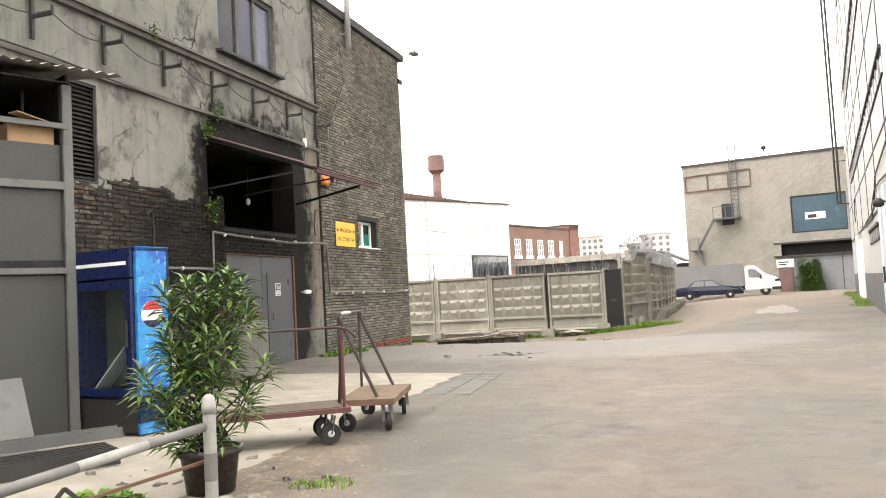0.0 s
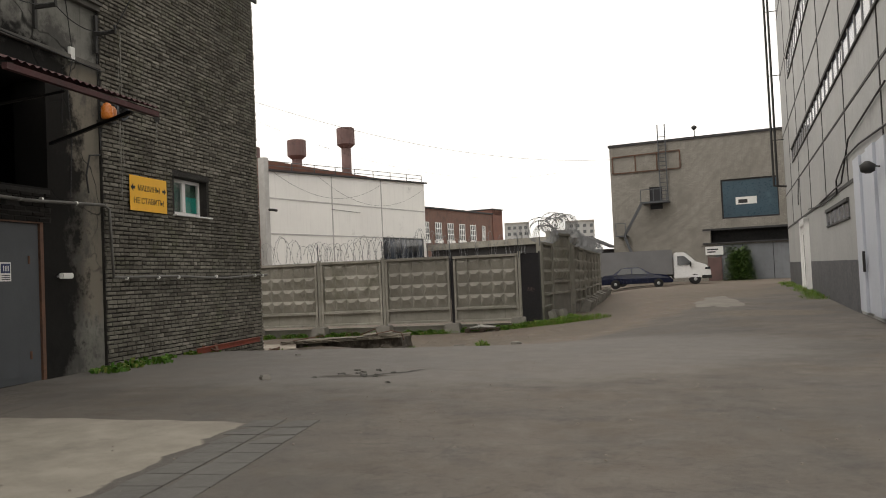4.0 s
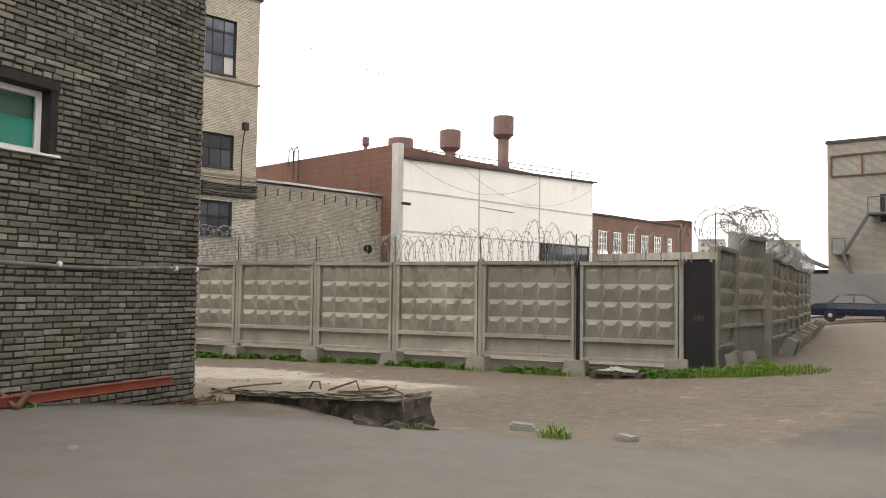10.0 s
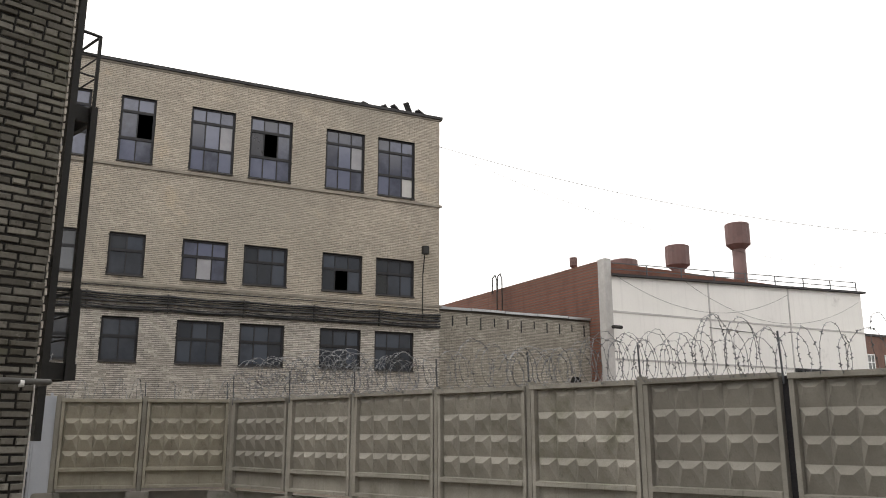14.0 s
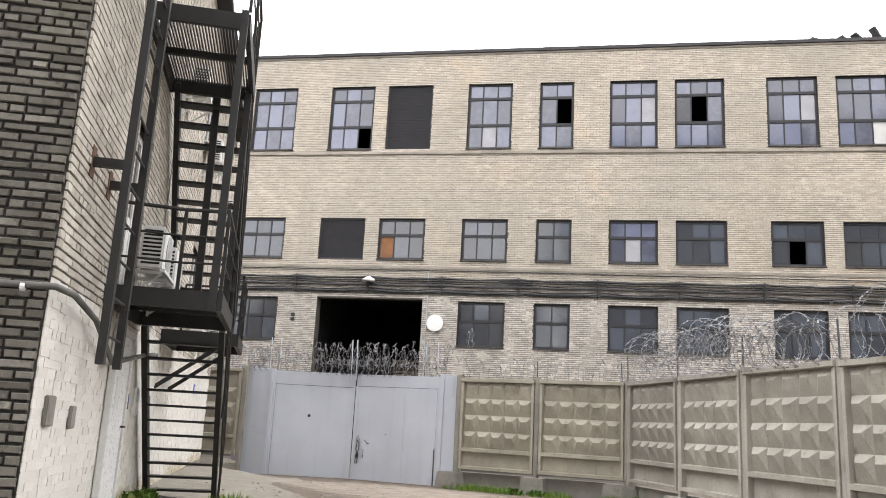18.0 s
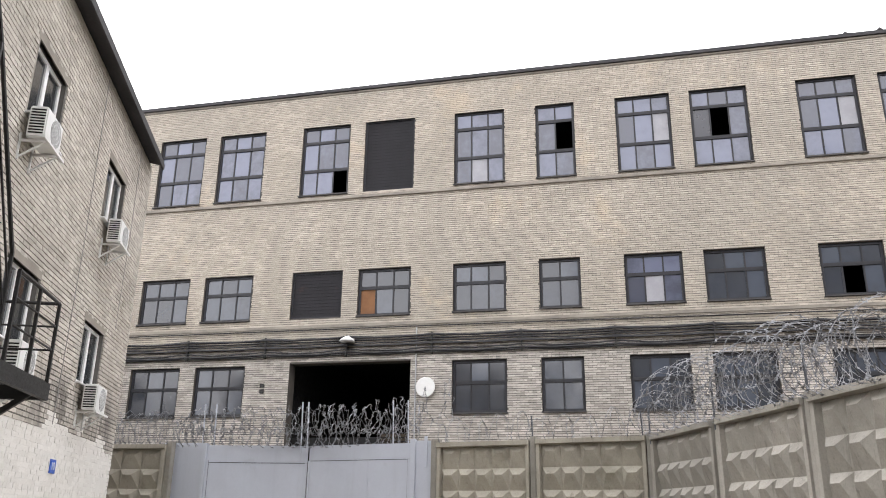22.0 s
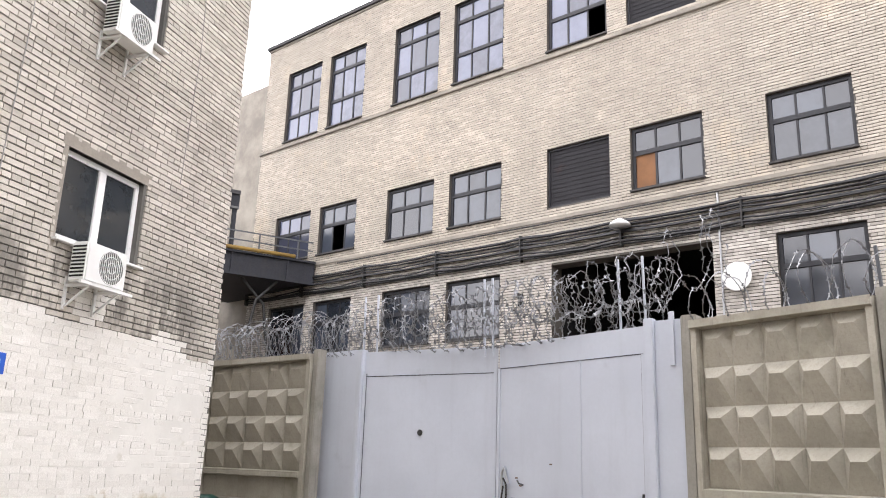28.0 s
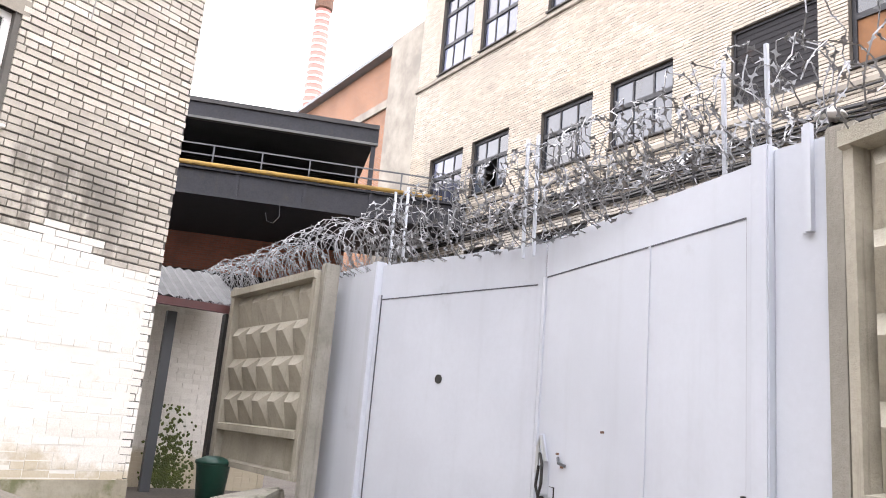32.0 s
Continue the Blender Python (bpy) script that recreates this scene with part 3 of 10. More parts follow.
SHED_GREY = surface("shed_sheet_paint", (0.032, 0.036, 0.033), (0.025, 0.028, 0.026), (0.018, 0.019, 0.017), rough=0.6, big=0.9, fine=26, height=0.001, stain_at=(0.6, 0.8), streak=0.3)
SHED_RAIL = surface("dull_shed_frame", (0.104, 0.105, 0.104), (0.074, 0.076, 0.074), (0.050, 0.047, 0.044), rough=0.55, big=2.5, fine=30, height=0.001)
RED_OXIDE = surface("red_oxide_paint", (0.093, 0.026, 0.026), (0.065, 0.021, 0.021), (0.046, 0.032, 0.028), rough=0.6, big=3.0, fine=35, height=0.001)
CHIMNEY = surface("oxide_chimney_paint", (0.16, 0.095, 0.09), (0.12, 0.075, 0.07), (0.08, 0.06, 0.055), rough=0.75, big=1.0, fine=10)
WOOD_OLD = surface("grey_weathered_wood", (0.082, 0.060, 0.040), (0.046, 0.034, 0.024), (0.026, 0.021, 0.016), big=3.0, fine=30, height=0.003, vary=0.4)
WOOD_CART = surface("worn_plywood", (0.128, 0.085, 0.050), (0.080, 0.054, 0.034), (0.035, 0.027, 0.021), big=5.0, fine=22, height=0.002)
RUBBER = surface("black_rubber", (0.014, 0.014, 0.015), (0.009, 0.009, 0.010), rough=0.8, big=4, fine=60, height=0.002)
PVC = surface("white_window_plastic", (0.80, 0.80, 0.79), (0.74, 0.74, 0.73), rough=0.35, big=3, fine=20, height=0.0003)
AC_WHITE = surface("air_conditioner_casing", (0.76, 0.76, 0.74), (0.68, 0.68, 0.66), (0.50, 0.49, 0.46), rough=0.45, big=3, fine=20, height=0.0005, stain_at=(0.65, 0.9))
# near-black colour that paints in the shade inside rooms, holes and vents
SHADE_BLACK = surface("interior_shade_black", (0.007, 0.0065, 0.007), (0.004, 0.004, 0.004), big=1, fine=8)
ROOF_DARK = surface("roof_felt", (0.055, 0.053, 0.055), (0.035, 0.034, 0.036), big=1, fine=20, height=0.004)
GATE_GREY = surface("grey_gate_paint", (0.205, 0.218, 0.238), (0.165, 0.176, 0.193), (0.11, 0.11, 0.115), rough=0.6, big=0.8, fine=10, streak=0.3)
GATE_SEAM = surface("grimy_shaded_gate_seam", (0.10, 0.105, 0.125), (0.05, 0.052, 0.065), (0.16, 0.12, 0.10), rough=0.7, big=6, fine=40, height=0.001)
FRAME_DARK = surface("dark_window_frame_paint", (0.013, 0.014, 0.019), (0.009, 0.009, 0.012), (0.04, 0.038, 0.036), rough=0.6, big=4, fine=30, height=0.001, stain_at=(0.66, 0.8))
CABLE = surface("black_cable_sheath", (0.012, 0.012, 0.014), (0.008, 0.008, 0.009), rough=0.6, big=3, fine=30, height=0.0005)
YELLOW = surface("yellow_sign_enamel", (0.85, 0.46, 0.03), (0.78, 0.42, 0.03), rough=0.4, big=2, fine=10, height=0.0003)
BLACK_INK = surface("black_lettering", (0.012, 0.012, 0.012), (0.01, 0.01, 0.01), rough=0.5)


CLOTH_DIM = surface("grey_curtain", (0.36, 0.36, 0.385), (0.30, 0.30, 0.32), big=2, fine=20, height=0.002)
LEDGE = surface("stained_ledge_plaster", (0.125, 0.118, 0.106), (0.075, 0.071, 0.064), (0.04, 0.038, 0.034), big=1.6, fine=16, height=0.01, streak=0.5)
GREY_WOOD = surface("grey_flaking_window_paint", (0.075, 0.074, 0.072), (0.045, 0.044, 0.043), (0.15, 0.14, 0.125), rough=0.7, big=4, fine=30, height=0.003, stain_at=(0.6, 0.75))


def glass(name, tint, rough=0.08, dirt=0.5):
    """Dusty window glass: dark, glossy, with dirt that scatters light."""
    n = Nodes(name)
    d = n.noise(1.6, 6.0, 0.65)
    r = n.random()
    c = n.mix(n.step(n.math("ADD", n.math("MULTIPLY", d, 0.5), n.math("MULTIPLY", r, 0.5)), 0.3, 0.75), [v * (1 - dirt) for v in tint], tint)
    m = n.done(c, n.step(d, 0.3, 0.7, rough, rough + 0.12))
    n.bsdf.inputs["IOR"].default_value = 1.55
    n.bsdf.inputs["Specular IOR Level"].default_value = 0.8
    return m


# pale blue holds dust and a painted reflection of the sky
GLASS_UP = glass("dusty_sky_tinted_glass", (0.125, 0.138, 0.205), 0.06, 0.6)
GLASS_LOW = glass("grimy_factory_glass", (0.055, 0.066, 0.088), 0.08, 0.6)
# navy-black pane painted for the dark behind a missing pane
GLASS_BLACK = glass("opening_black_glass", (0.012, 0.013, 0.030), 0.25, 0.5)
GLASS_DARK = glass("clean_dark_glass", (0.035, 0.04, 0.045), 0.03, 0.4)
# ---- ground: one sheet to the horizon ----
def ground_material():
    n = Nodes("yard_ground")
    zc = n.node("ShaderNodeAttribute")
    zc.attribute_name = "concrete"
    zg = n.node("ShaderNodeAttribute")
    zg.attribute_name = "gravel"
    ze = n.node("ShaderNodeAttribute")
    ze.attribute_name = "earth"
    zp_ = n.node("ShaderNodeAttribute")
    zp_.attribute_name = "pale"
    zd = n.node("ShaderNodeAttribute")
    zd.attribute_name = "brighter_asphalt"
    fine = n.noise(70.0, 5.0, 0.75)
    grit = n.noise(240.0, 2.0, 0.6)
    mid = n.noise(3.0, 6.0, 0.65)
    big = n.noise(0.35, 5.0, 0.6)
    asphalt = n.mix(n.step(mid, 0.3, 0.7), (0.060, 0.054, 0.047), (0.086, 0.077, 0.068))
    asphalt = n.mix(n.step(big, 0.4, 0.65, 0.0, 0.75), asphalt, (0.102, 0.090, 0.080))
    asphalt = n.mix(n.step(n.noise(0.22, 6.0, 0.65), 0.4, 0.62, 0.0, 0.7), asphalt, (0.132, 0.111, 0.090))
    asphalt = n.mix(n.step(n.noise(1.1, 7.0, 0.7), 0.52, 0.7, 0.0, 0.75), asphalt, (0.050, 0.045, 0.040))
    asphalt = n.mix(n.step(n.noise(9.0, 5.0, 0.7), 0.55, 0.7, 0.0, 0.5), asphalt, (0.114, 0.102, 0.089))
    asphalt = n.mix(n.step(n.noise(24.0, 5.0, 0.75), 0.53, 0.68, 0.0, 0.6), asphalt, (0.040, 0.035, 0.031))
    asphalt = n.mix(n.step(n.noise(48.0, 3.0, 0.7), 0.56, 0.7, 0.0, 0.5), asphalt, (0.150, 0.138, 0.122))
    asphalt = n.mix(n.step(grit, 0.5, 0.7, 0.0, 0.45), asphalt, (0.177, 0.167, 0.157))
    # trodden-in dirt, worn-off skin and old repair edges
    asphalt = n.mix(n.step(n.noise(0.5, 7.0, 0.7), 0.50, 0.66, 0.0, 0.6), asphalt, (0.092, 0.072, 0.051))
    asphalt = n.mix(n.step(n.noise(2.1, 9.0, 0.78), 0.53, 0.58, 0.0, 0.26), asphalt, (0.046, 0.041, 0.036))
    asphalt = n.mix(n.step(n.noise(1.4, 9.0, 0.78), 0.57, 0.61, 0.0, 0.22), asphalt, (0.160, 0.145, 0.126))
    asphalt = n.mix(n.step(n.noise(13.0, 6.0, 0.8), 0.60, 0.65, 0.0, 0.45), asphalt, (0.036, 0.031, 0.027))
    crack = n.node("ShaderNodeTexVoronoi", Vector=n.mix(0.25, n.pos, n.node("ShaderNodeTexNoise", Vector=n.pos, Scale=1.3).outputs["Color"]), Scale=0.42)
    crack.feature = "DISTANCE_TO_EDGE"
    asphalt = n.mix(n.math("MULTIPLY", n.step(crack.outputs[0], 0.0, 0.008, 1.0, 0.0), n.step(big, 0.5, 0.62, 0.0, 0.6)), asphalt, (0.046, 0.041, 0.036))
    # asphalt painted paler in one oval to lift its brightness there
    asphalt = n.mix(n.math("MULTIPLY", n.step(n.math("ADD", zd.outputs["Fac"], n.math("MULTIPLY", n.math("SUBTRACT", n.noise(0.9, 6.0, 0.65), 0.5), 0.9)), 0.15, 0.85), 0.55), asphalt, n.mix(n.step(fine, 0.4, 0.7), (0.150, 0.141, 0.129), (0.205, 0.195, 0.182)))
    pale = n.mix(n.step(mid, 0.3, 0.7), (0.300, 0.268, 0.222), (0.420, 0.380, 0.322))
    pale = n.mix(n.step(n.noise(1.3, 6.0, 0.7), 0.52, 0.7, 0.0, 0.6), pale, (0.200, 0.176, 0.145))
    pale = n.mix(n.step(n.noise(34.0, 4.0, 0.7), 0.56, 0.7, 0.0, 0.5), pale, (0.170, 0.150, 0.125))
    conc = n.mix(n.step(mid, 0.3, 0.72), (0.205, 0.186, 0.155), (0.300, 0.273, 0.230))
    conc = n.mix(n.step(n.noise(0.9, 6.0, 0.7), 0.5, 0.72, 0.0, 0.6), conc, (0.122, 0.112, 0.094))
    earth = n.mix(n.step(mid, 0.3, 0.7), (0.062, 0.049, 0.037), (0.135, 0.110, 0.084))
    earth = n.mix(n.step(fine, 0.45, 0.7, 0.0, 0.8), earth, (0.215, 0.180, 0.140))
    peb = n.node("ShaderNodeTexVoronoi", Vector=n.pos, Scale=21.0)
    earth = n.mix(n.math("MULTIPLY", n.step(peb.outputs["Distance"], 0.26, 0.18), n.step(n.node("ShaderNodeSeparateColor", Color=peb.outputs["Color"]).outputs[0], 0.72, 0.8)), earth, (0.30, 0.275, 0.235))
    earth = n.mix(n.step(n.noise(5.0, 7.0, 0.8), 0.56, 0.60, 0.0, 0.6), earth, (0.245, 0.205, 0.160))
    earth = n.mix(n.step(n.noise(3.2, 8.0, 0.8), 0.57, 0.61, 0.0, 0.6), earth, (0.048, 0.038, 0.029))
    # earth colour made paler towards the closed end of the yard
    east = n.node("ShaderNodeSeparateXYZ", Vector=n.pos).outputs[0]
    earth = n.mix(n.step(east, -16.5, -20.0, 0.0, 0.8), earth, n.mix(n.step(mid, 0.3, 0.7), (0.192, 0.160, 0.128), (0.320, 0.275, 0.228)))
    stones = n.node("ShaderNodeTexVoronoi", Vector=n.pos, Scale=34.0)
    gravel = n.mix(n.step(stones.outputs["Distance"], 0.1, 0.6, 0.0, 0.8), n.mix(0.5, (0.290, 0.238, 0.190), stones.outputs["Color"], "MULTIPLY"), (0.080, 0.064, 0.050))
    gravel = n.mix(n.step(mid, 0.42, 0.68, 0.0, 0.7), gravel, (0.205, 0.158, 0.118))
    gravel = n.mix(n.step(n.noise(0.8, 6.0, 0.7), 0.5, 0.68, 0.0, 0.6), gravel, (0.110, 0.083, 0.060))
    gravel = n.mix(n.step(n.noise(11.0, 6.0, 0.8), 0.52, 0.62, 0.0, 0.8), gravel, (0.066, 0.053, 0.041))
    gravel = n.mix(n.step(n.noise(1.9, 5.0, 0.7), 0.58, 0.68, 0.0, 0.55), gravel, (0.310, 0.275, 0.230))
    wob = n.math("MULTIPLY", n.math("SUBTRACT", n.noise(1.7, 6.0, 0.65), 0.5), 1.3)
    c = n.mix(n.step(n.math("ADD", zg.outputs["Fac"], n.math("SUBTRACT", wob, 0.5)), -0.12, 0.2), asphalt, gravel)
    c = n.mix(n.step(n.math("ADD", ze.outputs["Fac"], n.math("SUBTRACT", wob, 0.5)), -0.15, 0.25), c, earth)
    c = n.mix(n.step(n.math("ADD", zp_.outputs["Fac"], n.math("SUBTRACT", wob, 0.5)), -0.1, 0.3), c, pale)
    c = n.mix(n.step(n.math("ADD", zc.outputs["Fac"], n.math("SUBTRACT", n.math("MULTIPLY", wob, 0.35), 0.5)), -0.03, 0.05), c, conc)
    h = n.math("ADD", n.math("MULTIPLY", fine, 0.6), n.math("MULTIPLY", stones.outputs["Distance"], n.math("MULTIPLY", zg.outputs["Fac"], 0.8)))
    return n.done(c, n.step(mid, 0.3, 0.7, 0.75, 0.95), h, 0.02)


def zone(x, y, cx, cy, rx, ry, turn):
    """1 inside an oval, falling to 0 outside it."""
    a = radians(turn)
    u, v = (x - cx) * math.cos(a) + (y - cy) * math.sin(a), -(x - cx) * math.sin(a) + (y - cy) * math.cos(a)
    return 1 - smoothstep(0.6, 1.4, math.hypot(u / rx, v / ry))


def axis(lo, hi, step, far):
    near = list(np.arange(lo, hi + 1e-6, step))
    out = [lo - 2, lo - 5, lo - 12, lo - 30, lo - 80, lo - 200, lo - far]
    return sorted(out) + near + [2 * (lo + hi) / 2 - v for v in out]


def build_ground():
    xs, ys = axis(-45, 6, 0.3, 900), axis(-6, 66, 0.3, 900)
    me = bpy.data.meshes.new("ground")
    verts = [(x, y, ground(x, y)) for y in ys for x in xs]
    w = len(xs)
    faces = [(j * w + i, j * w + i + 1, (j + 1) * w + i + 1, (j + 1) * w + i) for j in range(len(ys) - 1) for i in range(w - 1)]
    me.from_pydata(verts, [], faces)
    conc, grav, earth, pale, brighter_asphalt = [], [], [], [], []
    for x, y, _ in verts:
        dx, dy = x + 17.2, y - 20.03
        s, f = 0.341 * dx - 0.94 * dy, 0.94 * dx + 0.341 * dy
        a, b = -0.375 * dx + 0.927 * dy, -0.927 * dx - 0.375 * dy
        # apron in front of the steel door
        apron = smoothstep(-0.25, 0.25, min(5.05 - f + 0.05 * (s - 11), s - 10.9, 20 - s, f))
        strip = smoothstep(-0.3, 0.3, min(2.3 + 0.4 * math.sin(b * 0.9) - a, b - 4.2, 16.6 - b, a + 0.6))
        conc.append(max(apron, strip))
        g = smoothstep(-9.5, -6.0, b + 0.35 * a) * smoothstep(-2.2, 0.2, a)
        grav.append(g if b < 20 else 0)
        e = max(zone(x, y, -5.6, 3.9, 3.0, 1.3, 125), zone(x, y, -12.0, 21.5, 2.6, 0.7, 8) * 0.6, zone(x, y, -7.4, 30.5, 2.0, 1.6, -20) * 0.7, zone(x, y, -27, 21.8, 6.5, 1.9, 22), zone(x, y, -31.5, 19.0, 2.2, 3.5, 0) * 0.75, zone(x, y, -20.5, 24.8, 6.5, 1.5, 22), zone(x, y, -15.5, 24.5, 3.5, 3.0, 22) * 0.8, zone(x, y, -14, 33.5, 1.5, 9, 18) * 0.9, zone(x, y, -12, 44, 3.5, 5, 0) * 0.7)
        earth.append(e)
        pale.append(max(zone(x, y, -25.4, 23.7, 4.0, 1.5, 30), 0.7 * zone(x, y, -20.5, 25.6, 2.6, 0.8, 25)))
        # oval where the asphalt colour is brightened
        brighter_asphalt.append(zone(x, y, -10.5, 18.0, 6.5, 4.0, 40))
    for name, values in (("concrete", conc), ("gravel", grav), ("earth", earth), ("pale", pale), ("brighter_asphalt", brighter_asphalt)):
        me.attributes.new(name, "FLOAT", "POINT").data.foreach_set("value", values)
    me.polygons.foreach_set("use_smooth", [True] * len(me.polygons))
    me.materials.append(ground_material())
    return tagged(new("ground", me), "cracked grey asphalt yard with gravel and bare earth patches", "ground", kind="structure")


build_ground()
# ---- the dark brick house: street front, yard side, roof ----
rng = random.Random(4)
ROOF, EAVE = 9.3, 8.4
front_holes = [(2.5, 3.78, 2.98, 3.74)]                                           # small plastic window
plaster_holes = [(7.55, 10.3, 0.15, 2.57), (7.35, 10.88, 3.15, 4.9), (13.92, 15.13, 3.6, 5.24), (7.95, 10.3, 6.86, 8.5)]
w1 = part("wall_front_brick", wall_mesh(FRONT.sg, 0.03, 6.05, -0.8, ROOF, 0.45, front_holes), MORTAR_DARK, m=FRONT.m)
tagged(w1, "soot-darkened brick house front with deep joints", "wall", kind="structure")
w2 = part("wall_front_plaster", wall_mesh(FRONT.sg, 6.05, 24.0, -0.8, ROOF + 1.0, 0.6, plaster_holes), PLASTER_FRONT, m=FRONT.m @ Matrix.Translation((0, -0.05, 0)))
tagged(w2, "stained grey plaster front with bare brickwork below", "wall", kind="structure")
side_holes = [(2.5, 3.35, 2.1, 4.05), (12.8, 14.15, 2.85, 3.95), (8.9, 10.2, 2.85, 3.95), (8.6, 9.9, 5.9, 7.05), (12.75, 14.1, 5.9, 7.1), (2.4, 3.4, 5.3, 7.3)]
w3 = part("wall_yard_side", wall_mesh(SIDE.sg, 0.02, 16.15, -0.9, EAVE + 0.02, 0.45, side_holes), MORTAR_SIDE, m=SIDE.m)
tagged(w3, "pale brick yard side, whitewashed up to head height", "wall", kind="structure")
back = Mesh()
back.box(0, -0.4, 0, -12, -0.9, EAVE)
w4 = part("wall_yard_end", back, BRICK_PALE, m=SIDE.m @ Matrix.Translation((-15.75, -0.45, 0)))
tagged(w4, "pale brick end of the house", "wall", kind="structure")
rf = Mesh()
rf.box(0.35 * SIDE.sg, 15.95 * SIDE.sg, 0.3, -11, EAVE - 0.02, EAVE + 0.1)
rf.v = [(x, y, z + (0.18 * (0.3 - y) if y < 0 else 0.0)) for x, y, z in rf.v]
rf.box(0.4 * SIDE.sg, 15.97 * SIDE.sg, 0.28, 0.32, EAVE - 0.1, EAVE + 0.02)
part("roof_house", rf, ROOF_DARK, m=SIDE.m)
tagged(bpy.data.objects["roof_house"], "dark felt roof with a deep overhang", "roof", kind="structure")
rf = Mesh()
rf.box(-0.25, 6.1, 0.12, -0.6, ROOF, ROOF + 0.22)
tagged(part("roof_edge_front", rf, ROOF_DARK, m=FRONT.m), "dark sheet-metal coping along the brick front", "roof edge", kind="structure")
rows = brick_rows(0.0, 6.05, -0.3, ROOF, [(2.42, 3.86, 2.95, 3.86)], 0.262, 0.0772, rng)
brick_wall("brickwork", FRONT, 0.0, rows, 0.0772, 0.021, 0.024, BRICK_SOOT, w1, rng, pick=lambda a, b, z: 0.6 < z < 2.3 and 0.3 < a < 4.6 and b - a > 0.2, limit=290, wild=0.008, uneven=0.0065, worn=0.012)
rows = [r for r in brick_rows(0.0, 16.15, -0.5, EAVE, [(h[0] - 0.05, h[1] + 0.05, h[2], h[3] + 0.12) for h in side_holes], 0.262, 0.0772, rng)]


def white_line(s):
    """Top of the whitewash along the yard side."""
    return 1.78 + 0.12 * smoothstep(11, 12, s) - 0.1 * smoothstep(14.6, 15, s) + 0.35 * smoothstep(4.0, 4.4, s) * (1 - smoothstep(12.5, 13.2, s)) * 0.3



def washed(r):
    """Whitewashed bricks: all below the line, splashes above it."""
    up_ = r[2] - white_line(r[0])
    return up_ <= 0 or (up_ < 0.5 and noise.noise((r[0] * 1.1, 4.2, r[2] * 1.7)) > 0.1 + up_ * 0.7)


brick_wall("brickwork", SIDE, 0.0, [r for r in rows if not washed(r)], 0.0772, 0.018, 0.020, BRICK_SIDE, w3, rng, upright=0.65, pick=lambda a, b, z: 1.8 < z < 3.6 and (a < 2.6 or a > 14.3) and b - a > 0.2, limit=180)
brick_wall("whitewashed_brickwork", SIDE, 0.0, [r for r in rows if washed(r)], 0.0772, 0.007, 0.0105, BRICK_WHITE, w3, rng, pick=lambda a, b, z: z > 0.2 and a > 14.0 and b - a > 0.2, limit=120, wild=0.004, uneven=0.005)
wash = Mesh()
for i in range(64):
    a, b = i * 0.25 + 0.02, i * 0.25 + 0.27
    wash.box(-a, -b, 0.0005, 0.0065, -0.9, white_line((a + b) / 2) + 0.03)
part("whitewash_coat", wash, WASH, w3, "white limewash in the joints")
plinth = Mesh()
plinth.box(0.5 * SIDE.sg, 16.15 * SIDE.sg, 0.03, -0.02, -0.9, -0.28)
tagged(part("plinth", plinth, surface("mossy_plinth", (0.34, 0.315, 0.25), (0.22, 0.20, 0.15), (0.085, 0.095, 0.025), big=1.1, fine=16, height=0.012, stain_at=(0.46, 0.62)), m=SIDE.m), "mossy concrete plinth of the yard side", "plinth", kind="structure")

# bare brickwork where the plaster has come off
def ragged(s):
    return 3.60 + 0.09 * math.sin(s * 2.1) + 0.07 * math.sin(s * 6.3) + 0.05 * math.sin(s * 14.1)


rows = [r for r in brick_rows(10.35, 16.0, 0.0, 3.95, [], 0.262, 0.0772, rng) if r[2] < ragged(r[0])]
rows += [r for r in brick_rows(7.3, 10.9, 2.6, 3.12, [], 0.262, 0.0772, rng)]
bed = Mesh()
for i in range(57):
    a = 10.35 + i * 0.1
    bed.box(a, a + 0.1, -0.02, 0.004, 0.0, ragged(a + 0.05) + 0.05 * math.sin(a * 17) + 0.03)
bed.box(7.3, 10.9, -0.02, 0.004, 2.6, 3.12)
part("old_mortar", bed, MORTAR_SOOT, w2, "sooty old mortar")
rows = [r for r in rows if rng.random() > 0.04]
brick_wall("bare_brickwork", FRONT, -0.004, rows, 0.0772, 0.020, 0.026, BRICK_RED, w2, rng, wild=0.012, label="crumbling bare red brickwork", uneven=0.007, worn=0.011)
led = Mesh()
led.box(6.05, 24, 0.05, -0.06, 6.37, 6.46)
led.box(6.05, 24, 0.11, -0.06, 6.46, 6.51)
led.box(6.05, 24, 0.02, -0.06, 5.36, 5.43)
tagged(part("plaster_ledges", led, LEDGE, m=FRONT.m), "worn plaster ledges along the front", "ledge", kind="structure")
# hall surfaces coloured near-black in place of real shade
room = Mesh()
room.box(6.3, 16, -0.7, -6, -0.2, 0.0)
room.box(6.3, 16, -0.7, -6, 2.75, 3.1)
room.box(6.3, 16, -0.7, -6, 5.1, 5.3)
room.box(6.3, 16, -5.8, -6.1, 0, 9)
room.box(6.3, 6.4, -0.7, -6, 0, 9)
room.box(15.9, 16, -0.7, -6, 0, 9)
tagged(part("hall_inside", room, SHADE_BLACK, m=FRONT.m), "hall behind the front openings, painted near-black for its shade", "interior", kind="structure")
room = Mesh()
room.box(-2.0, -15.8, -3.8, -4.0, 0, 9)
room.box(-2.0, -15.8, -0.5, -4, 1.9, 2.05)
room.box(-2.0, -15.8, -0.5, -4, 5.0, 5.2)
tagged(part("rooms_inside", room, SHADE_BLACK, m=SIDE.m), "rooms behind the yard windows, painted near-black for their shade", "interior", kind="structure")

